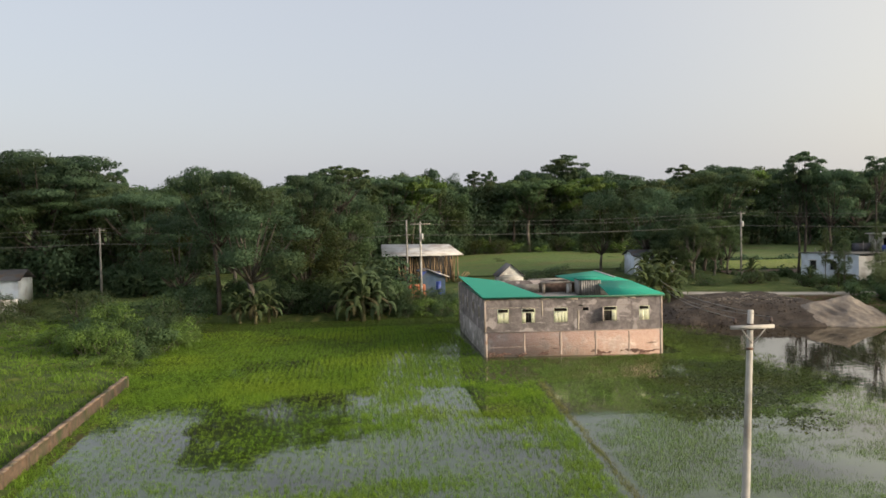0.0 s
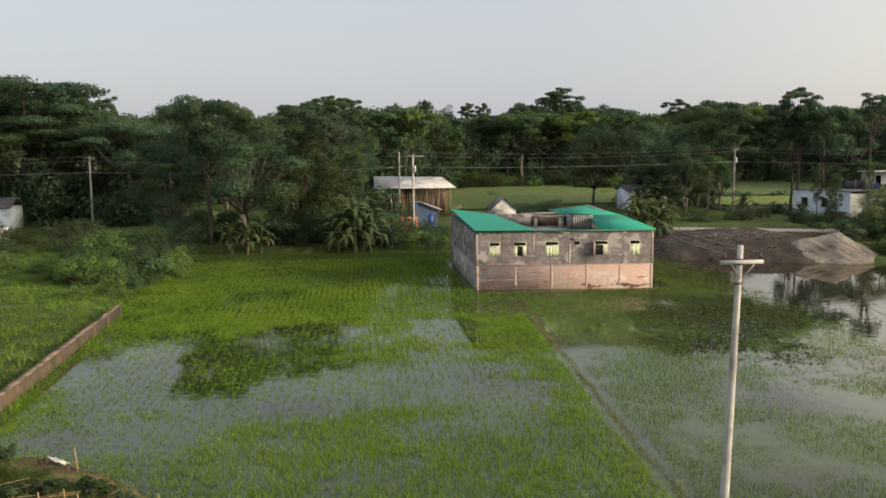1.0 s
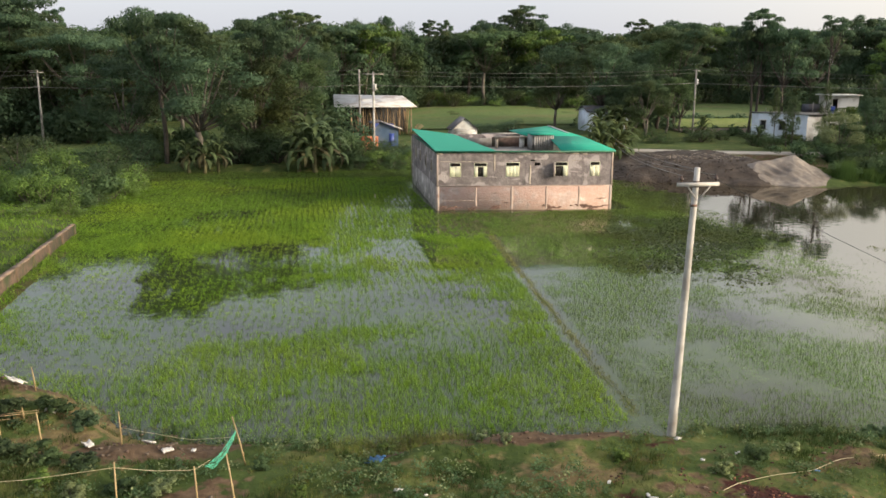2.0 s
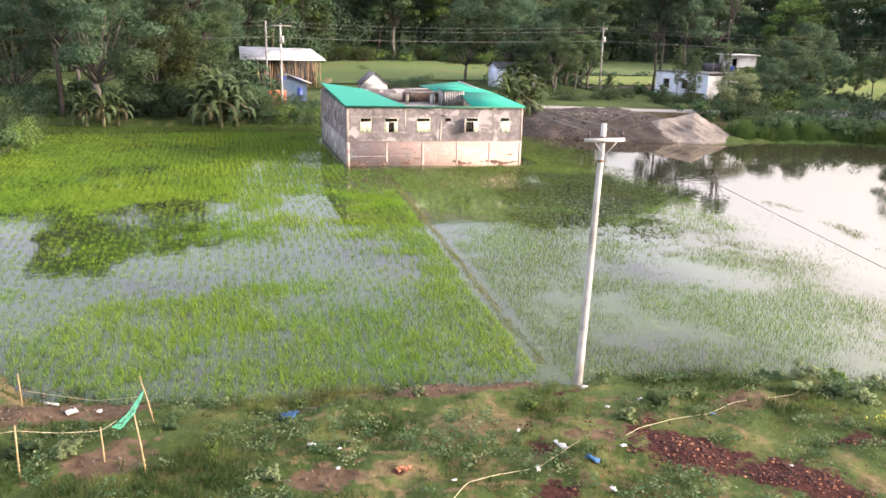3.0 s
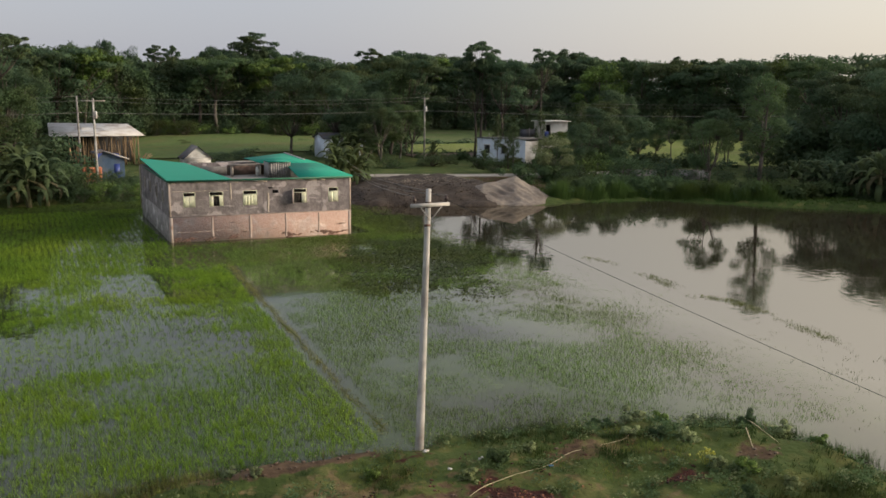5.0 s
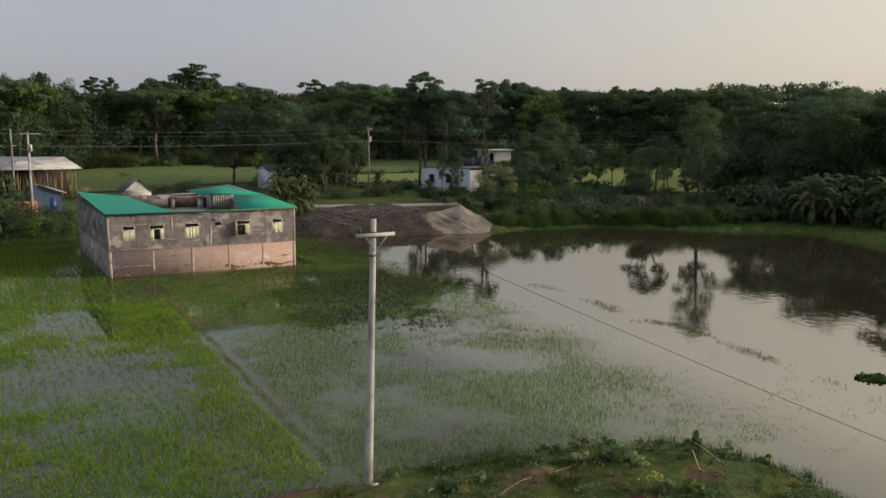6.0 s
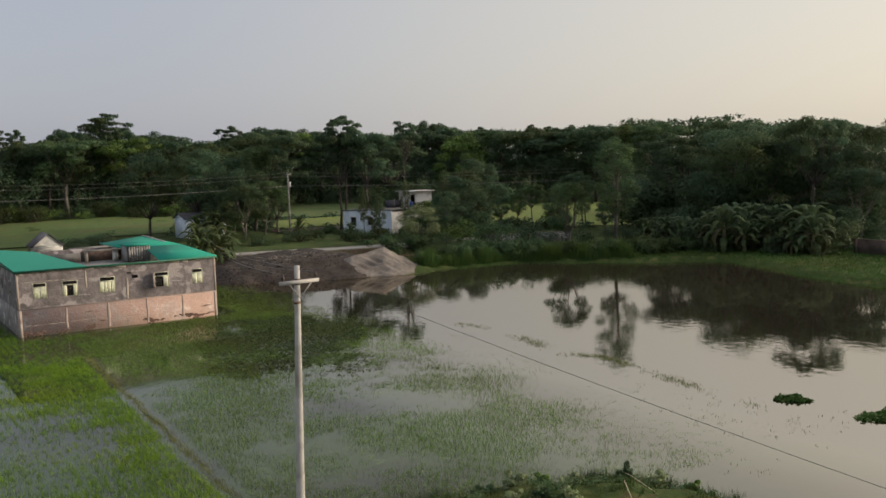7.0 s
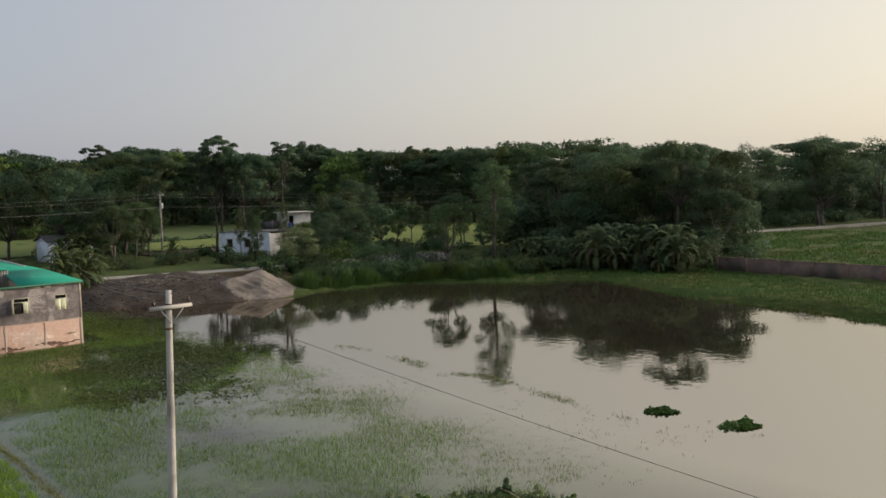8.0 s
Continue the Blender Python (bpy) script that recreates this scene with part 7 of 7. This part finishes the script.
def small_house(x, y, w, d, h, ridge, mat, label, roofmat):
    z = float(ground_z(x, y))
    e = thing("small_house", label, "house", pose(x, y, z), "small village houses")
    part("wall", panel(Geo(), (0, 0, -0.2), (1, 0, 0), (0, 0, 1), (0, 0.2, 0), [0, w], [0, h + 0.2], [(w * 0.12, w * 0.30, 1.2, 2.2)]), mat, e)
    part("wall", Geo().box((0, 0.201, -0.2), (0.2, d, h)), mat, e)
    part("wall", Geo().box((w - 0.2, 0.201, -0.2), (w, d, h)), mat, e)
    part("wall", Geo().box((0.2, d - 0.2, -0.2), (w - 0.2, d, h)), mat, e)
    window_unit(e, (w * 0.12, 0, 1.0), (1, 0, 0), (0, -1, 0), w * 0.18, 1.0)
    part("roof", gable(Geo(), 0, w, 0, d, h - 0.02, ridge, 0.35, "x"), roofmat, e)
    part("gable", Geo().add([(0.02, 0, h), (0.02, d, h), (0.02, d / 2, ridge - 0.1), (0.12, 0, h), (0.12, d, h), (0.12, d / 2, ridge - 0.1)], None, [(0, 2, 1), (3, 4, 5)]), mat, e)


white_house()
small_house(44.0, 121, 6.5, 4.5, 2.9, 3.7, M_WHITE, "small bluish white house half hidden by trees", M_TIN_GREY)
small_house(-46.2, 110, 7.6, 5.0, 3.2, 4.4, M_WHITE, "white plastered house at the wood's edge", M_TIN_GREY)


# ---- boundary walls ----
M_MOSSY = surface("mossy_brick", (0.075, 0.056, 0.036), (0.150, 0.098, 0.066), 3.5, (0.045, 0.056, 0.022), 0.7, 0.95)
M_PANEL = surface("pinkish_wall_panel", (0.14, 0.100, 0.082), (0.215, 0.155, 0.13), 2.0, (0.07, 0.06, 0.045), 0.5, 0.95)


def brick_wall(name, a, b, h, thick, z0, label, posts, mat=None, courses=True, face=None):
    a, b = np.asarray(a, float), np.asarray(b, float)
    L, ang = np.linalg.norm(b - a), math.atan2(b[1] - a[1], b[0] - a[0])
    e = thing(name, label, "wall", Matrix.Translation((*a, z0)) @ pose(0, 0, 0, 0, 0, math.degrees(ang)), kind="structure")
    mat = mat or M_WALL_OLD
    part("wall_face", Geo().box((0, -thick / 2, -0.5), (L, thick / 2, h)), face or mat, e)
    for x in np.linspace(0.15, L - 0.15, posts):
        part("pier", Geo().box((x - 0.17, -thick / 2 - 0.07, -0.5), (x + 0.17, thick / 2 + 0.07, h + 0.05)), mat, e)
    g, x, r = Geo(), 0.0, np.random.RandomState(posts)
    while x < L - 0.05:
        # worn lengths of coping, some sunk or lost
        w = min(r.uniform(0.4, 1.3), L - x)
        g.box((x + 0.008, -thick / 2 - r.uniform(0.0, 0.04), h + 0.003), (x + w - 0.008, thick / 2 + r.uniform(0.0, 0.04), h + r.uniform(0.025, 0.085)))
        x += w
    part("coping", g, M_COPING if courses else mat, e, "weathered cement coping")
    return e


brick_wall("field_wall", (-14.05, 58.6), (-14.35, 28.0), 0.68, 0.25, 0.0, "low mossy brick wall with a worn coping", 11, M_MOSSY)
brick_wall("meadow_wall", (90.2, 46.5), (88.6, 10.0), 1.55, 0.25, 0.4, "long stained brick wall beside the meadow", 11, courses=False, face=M_PANEL)
brick_wall("yard_wall_2", (71.6, 86.4), (75.4, 83.9), 1.25, 0.2, 0.4, "grey cement yard wall behind the reeds", 3, M_SLAB)
brick_wall("yard_wall_3", (77.4, 83.0), (81.4, 80.6), 1.35, 0.2, 0.4, "grey cement yard wall behind the reeds", 3, M_SLAB)
brick_wall("yard_wall_4", (-46.0, 101.0), (-35.3, 100.0), 1.9, 0.25, 0.4, "white plastered yard wall by the meadow", 3, M_CREAMWALL)


# ---- small things on the near bank ----
def gz(x, y):
    return float(max(ground_z(x, y), 0.0))


def stake(x, y, lean, h, label="thin yellow bamboo stake pushed into the bank"):
    e = np.array((x, y, gz(x, y)))
    p = [e + (0, 0, -0.25), e + (lean[0] * 0.5, lean[1] * 0.5, h / 2), e + (lean[0], lean[1], h)]
    g = Geo().tube(p, (0.025, 0.022, 0.018), 7)
    for k in (0.25, 0.5, 0.75):
        c = e + np.array((lean[0], lean[1], h)) * k
        g.tube([c - (0, 0, 0.012), c + (0, 0, 0.012)], 0.028, 7)
    tagged(new("bamboo_stake", g.mesh("bamboo_stake", M_BAMBOO_PALE)), label, "stake", "bamboo stakes")
    return p[-1]


S1 = stake(-1.35, 22.1, (-0.35, 0.25), 1.35)
S2 = stake(-1.46, 19.4, (-0.22, 0.3), 1.5)
S3 = stake(-2.5, 20.4, (-0.05, 0.1), 0.9)
S4 = stake(-4.35, 20.0, (0.0, 0.1), 1.35)
S5 = stake(-5.0, 24.3, (-0.05, 0.1), 1.0)
for x, y, h in ((-7.2, 24.4, 1.0), (-8.4, 24.8, 0.85), (-8.1, 27.4, 0.7), (-8.0, 25.7, 0.6)):
    stake(x, y, (-0.08, 0.05), h, "short weathered stake on the earth heap")


def strand(name, pts, r, mat, label, category):
    p = np.asarray(pts, float)
    t = np.linspace(0, len(p) - 1, len(p) * 5)
    q = np.column_stack([np.interp(t, np.arange(len(p)), p[:, k]) for k in range(3)])
    q[1:-1] = (q[:-2] + 2 * q[1:-1] + q[2:]) / 4
    return tagged(new(name, Geo().tube(q, r, 5).mesh(name, mat)), label, category)


def net():
    """A gathered fishing net hung from the tall stake down to the rope."""
    e = thing("fishing_net", "gathered turquoise fishing net hanging from a bamboo stake", "net", pose(-1.9, 21.5, gz(-1.9, 21.5)))
    o = np.array(e.location)
    r = np.random.RandomState(12)
    for i in range(9):
        w = r.uniform(-0.10, 0.10)
        a, b = S1 + (0.1, -0.05, -0.4), np.array((-2.25, 20.9, gz(-2.2, 20.9) + 0.7))
        m = (a + b) / 2 + (w - 0.05, w, -0.25 + r.uniform(-0.15, 0.1))
        t = np.linspace(0, 1, 8)[:, None]
        p = (1 - t) ** 2 * a + 2 * t * (1 - t) * (2 * m - (a + b) / 2) + t * t * (b + (w, w, 0)) + r.normal(0, 0.015, (8, 3))
        part("cord", Geo().tube(p - o, 0.009, 4), M_NET, e)


net()
strand("rope", [S4 + (0, 0, -0.15), (S4 + S3) / 2 + (0, 0, -0.18), S3 + (0, 0, -0.1), (-2.2, 20.9, S3[2] - 0.05)], 0.006, M_ROPE, "thin straw rope strung between stakes", "rope")
strand("rope", [(-8.5, 20.4, S4[2] - 0.4), (-6.5, 20.2, S4[2] - 0.35), S4 + (0, 0, -0.15)], 0.006, M_ROPE, "thin straw rope strung between stakes", "rope")
strand("rope", [S1 + (0, 0, -0.6), (-3.0, 23.3, gz(-3, 23.3) + 0.42), S5 + (0, 0, -0.5)], 0.006, M_ROPE, "thin straw rope strung between stakes", "rope")


def on_ground(pts, lift=0.06):
    return [(x, y, gz(x, y) + lift) for x, y in pts]


strand("hose", on_ground([(5.0, 16.2), (5.8, 17.0), (6.6, 17.35), (7.6, 17.4)]), 0.009, M_ROPE, "pale rope lying across the grass", "rope")
strand("hose", on_ground([(7.8, 17.4), (8.6, 17.9), (9.4, 18.5)]), 0.009, M_ROPE, "pale rope lying across the grass", "rope")
strand("hose", on_ground([(10.8, 18.5), (11.4, 18.8), (12.6, 19.0), (13.8, 19.15), (15.0, 19.7), (16.4, 19.7), (17.2, 19.75), (17.9, 20.2)]), 0.008, M_ROPE, "yellow-orange hose lying along the bank", "hose")
strand("ground_cable", [(22.6, 20.0, gz(22.6, 20.0) + 0.25), (21.8, 18.8, 0.62), (21.2, 16.8, 0.52), (20.8, 14.5, 0.48)], 0.010, M_ROPE, "pale cable strung low over the bank", "cable")
strand("twig", [(20.4, 17.5, gz(20.4, 17.5)), (20.6, 17.9, 0.75), (20.8, 18.2, 0.85)], 0.014, M_ROPE, "pale bent twig standing in the weeds", "twig")


def rag(x, y, s, seed, mat=None, label="crumpled white scrap lying on the bank"):
    r = np.random.RandomState(seed)
    n = 5
    u, v = np.meshgrid(np.linspace(-1, 1, n), np.linspace(-1, 1, n))
    a = r.uniform(0, 6.3)
    lx, ly = u * s * r.uniform(0.8, 1.4) + r.normal(0, 0.12 * s, u.shape), v * s * 0.6 + r.normal(0, 0.12 * s, u.shape)
    px, py = x + lx * math.cos(a) - ly * math.sin(a), y + lx * math.sin(a) + ly * math.cos(a)
    z = np.maximum(ground_z(px, py), 0) + 0.07 + np.abs(r.normal(0, 0.22 * s, u.shape))
    top = np.stack([px, py, z], -1).reshape(-1, 3)
    i, j = np.meshgrid(np.arange(n - 1), np.arange(n - 1))
    k = (j * n + i).ravel()
    q = np.stack([k, k + 1, k + n + 1, k + n], -1)
    low = top - (0, 0, 0.035)
    ring = [*range(n), *range(2 * n - 1, n * n, n), *range(n * n - 2, n * n - n - 1, -1), *range(n * n - 2 * n, 0, -n)]
    m = n * n
    g = Geo().add(np.concatenate([top, low]), np.concatenate([q, q[:, ::-1] + m, [(ring[t - 1], ring[t - 1] + m, ring[t] + m, ring[t]) for t in range(len(ring))]]))
    tagged(new("litter", g.mesh("litter", mat or M_RAG)), label, "litter", "litter on the bank")


for i, (x, y, s) in enumerate([(-4.18, 24.0, 0.22), (-3.6, 23.3, 0.20), (-2.9, 23.4, 0.13), (-5.9, 24.2, 0.26), (-8.7, 27.5, 0.34), (-7.3, 26.0, 0.20), (2.54, 19.9, 0.12), (3.0, 18.6, 0.06), (3.2, 19.6, 0.06), (10.0, 22.9, 0.10), (10.97, 21.5, 0.13), (8.9, 18.4, 0.16), (8.84, 18.7, 0.08),
                               (7.78, 17.4, 0.10), (5.58, 17.3, 0.08), (8.09, 19.5, 0.08), (10.42, 17.95, 0.09), (10.2, 16.0, 0.06), (11.05, 20.1, 0.08), (19.1, 16.4, 0.17), (18.26, 13.7, 0.15), (18.0, 14.4, 0.06), (12.2, 20.3, 0.08), (9.2, 16.1, 0.10), (14.2, 16.1, 0.06)]):
    rag(x, y, 0.75 * s, 200 + i)
rag(2.16, 21.8, 0.24, 300, M_BLUEBAG, "crumpled blue plastic bag on the bank")
rag(9.22, 17.3, 0.14, 301, M_BLUEBAG, "torn blue plastic scrap in the grass")
rag(13.9, 19.15, 0.09, 302, M_BLUEBAG, "small blue plastic scrap at the hose")
for k in range(4):
    rag(4.4 + 0.10 * k, 18.1 + 0.06 * (k % 2), 0.06, 310 + k, M_BRICK, "orange-red brick scrap on the grass")


def rubble():
    """Broken brick chips over the red patches."""
    r = np.random.RandomState(320)
    x, y = r.uniform(8, 19, 26000), r.uniform(13, 21, 26000)
    k = ground_kind(x, y)[1] > r.uniform(0.25, 1.7, len(x)) - 0.5 * lumps(x, y, 1.3, 81)
    x, y = x[k], y[k]
    z = ground_z(x, y)
    g = Geo()
    for a, b, c in zip(x, y, z):
        s = r.uniform(0.008, 0.020) + 0.022 * r.uniform(0, 1) ** 4
        p = r.normal(0, 1, (8, 3)) * 0.22 + [(i, j, h) for h in (-1, 1) for i, j in ((-1, -1), (1, -1), (1, 1), (-1, 1))]
        g.add(p * s * (1.2, 0.9, 0.6) + (a, b, c + s * 0.4), [(0, 3, 2, 1), (4, 5, 6, 7), (0, 1, 5, 4), (1, 2, 6, 5), (2, 3, 7, 6), (3, 0, 4, 7)])
    m, n, l, b = shader("brick_chip")
    geo = n.new("ShaderNodeNewGeometry")
    few = n.new("ShaderNodeMapRange")
    few.inputs["From Min"].default_value = 0.80
    l.new(geo.outputs["Random Per Island"], few.inputs["Value"])
    chip = mixed(n, l, (0.026, 0.010, 0.009), (0.120, 0.040, 0.027), geo.outputs["Random Per Island"])
    l.new(mixed(n, l, chip, (0.40, 0.170, 0.085), few.outputs[0]), b.inputs["Base Color"])
    b.inputs["Roughness"].default_value = 0.9
    tagged(new("brick_rubble", g.mesh("brick_rubble", m)), "scattered dark red broken brick chips", "rubble", kind="stuff")


rubble()


def floating_mat(x, y, rx, ry, seed, label):
    r = np.random.RandomState(seed)
    g = Geo()
    n = 420
    a, d = r.uniform(0, 6.3, n), np.sqrt(r.uniform(0, 1, n))
    c = np.column_stack([x + 1.3 * rx * d * np.cos(a) * (1 + 0.3 * np.sin(3 * a)), y + ry * d * np.sin(a) * (1 + 0.3 * np.cos(2 * a + 1)), 0.015 + 0.03 * (1 - d) + r.uniform(0, 0.035, n) + (r.uniform(0, 1, n) > 0.96) * 0.08])
    nrm = unit(r.normal(0, 0.6, (n, 3)) + (0, 0, 1))
    u = unit(np.cross(nrm, r.normal(0, 1, (n, 3))))
    q = r.uniform(0.07, 0.14, n)[:, None]
    g.leaves(c, u * q, np.cross(nrm, u) * q * 0.7)
    t = Geo().tube([(x, y, -0.1), (x, y, 0.03)], (0.7 * rx, 0.6 * rx), 9)
    e = thing("water_plant_mat", label, "water plants", pose(x, y, 0), "floating plant mats")
    for name, geo, mat in (("foliage", g, M_LAWN), ("root_mat", t, M_BARK_DARK)):
        ob = part(name, geo, mat, e)
        ob.matrix_parent_inverse = e.matrix_basis.inverted()


floating_mat(36.0, 21.3, 0.5, 0.75, 400, "floating mat of green water plants")
floating_mat(36.2, 17.4, 0.75, 0.8, 401, "larger floating mat of green water plants")
g = Geo()
r = np.random.RandomState(402)
c = np.column_stack([r.normal(18.1, 0.12, 60), r.normal(17.2, 0.1, 60), r.uniform(0.75, 1.05, 60)])
u = unit(r.normal(0, 1, (60, 3)))
for k in range(0, 60, 6):
    g.tube([(18.1, 17.2, gz(18.1, 17.2)), c[k]], 0.008, 4)
g.leaves(c, u * 0.05, unit(np.cross(u, r.normal(0, 1, (60, 3)))) * 0.04)
tagged(new("flowering_weed", g.mesh("flowering_weed", M_YELLOW)), "yellow flowering weed on the bank", "flower", kind="stuff")


def debris(name, label, n, x0, x1, y0, y1, lo, hi, height, mat, seed):
    """Loose lumps lying on a slope."""
    r = np.random.RandomState(seed)
    cube = np.array([(i, j, h) for h in (-1, 1) for i, j in ((-1, -1), (1, -1), (1, 1), (-1, 1))], float)
    g = Geo()
    for x, y in zip(r.uniform(x0, x1, n), r.uniform(y0, y1, n)):
        w = r.uniform(lo, hi)
        g.add((cube + r.normal(0, 0.25, (8, 3))) * w * (1.3, 1.0, 0.7) + (x, y, float(height(np.array(x), np.array(y))) + 0.3 * w), [(0, 3, 2, 1), (4, 5, 6, 7), (0, 1, 5, 4), (1, 2, 6, 5), (2, 3, 7, 6), (3, 0, 4, 7)])
    tagged(new(name, g.mesh(name, mat)), label, "rubble", kind="stuff")


bank_top = lambda x, y: np.maximum(spoil_height(x, y), ground_z(x, y))
debris("pale_rubble", "pale rubble strewn along the top of the earth bank", 190, 38, 48, 81, 86, 0.03, 0.08, bank_top, M_SAND, 501)
debris("dark_rubble", "dark lumps of earth on the bank slope", 450, 32, 46, 75, 83, 0.02, 0.07, bank_top, M_SPOIL, 502)


def brushwood():
    """A few pale sticks thrown over the earth heap."""
    e = thing("brushwood_pile", "thin pale sticks thrown over the earth heap", "sticks", pose(-9.6, 25.7, gz(-9.6, 25.7)))
    r = np.random.RandomState(510)
    for i in range(14):
        a, l = r.uniform(-0.6, 0.6), r.uniform(0.5, 1.1)
        c = np.array((r.uniform(-1.4, 1.4), r.uniform(-0.6, 0.6), r.uniform(0.05, 0.35)))
        d = np.array((math.cos(a), math.sin(a), r.uniform(-0.15, 0.25))) * l
        part("stick", Geo().tube([c - d, c + (0, 0, 0.04), c + d], (0.012, 0.011, 0.007), 5), M_BAMBOO, e)


brushwood()
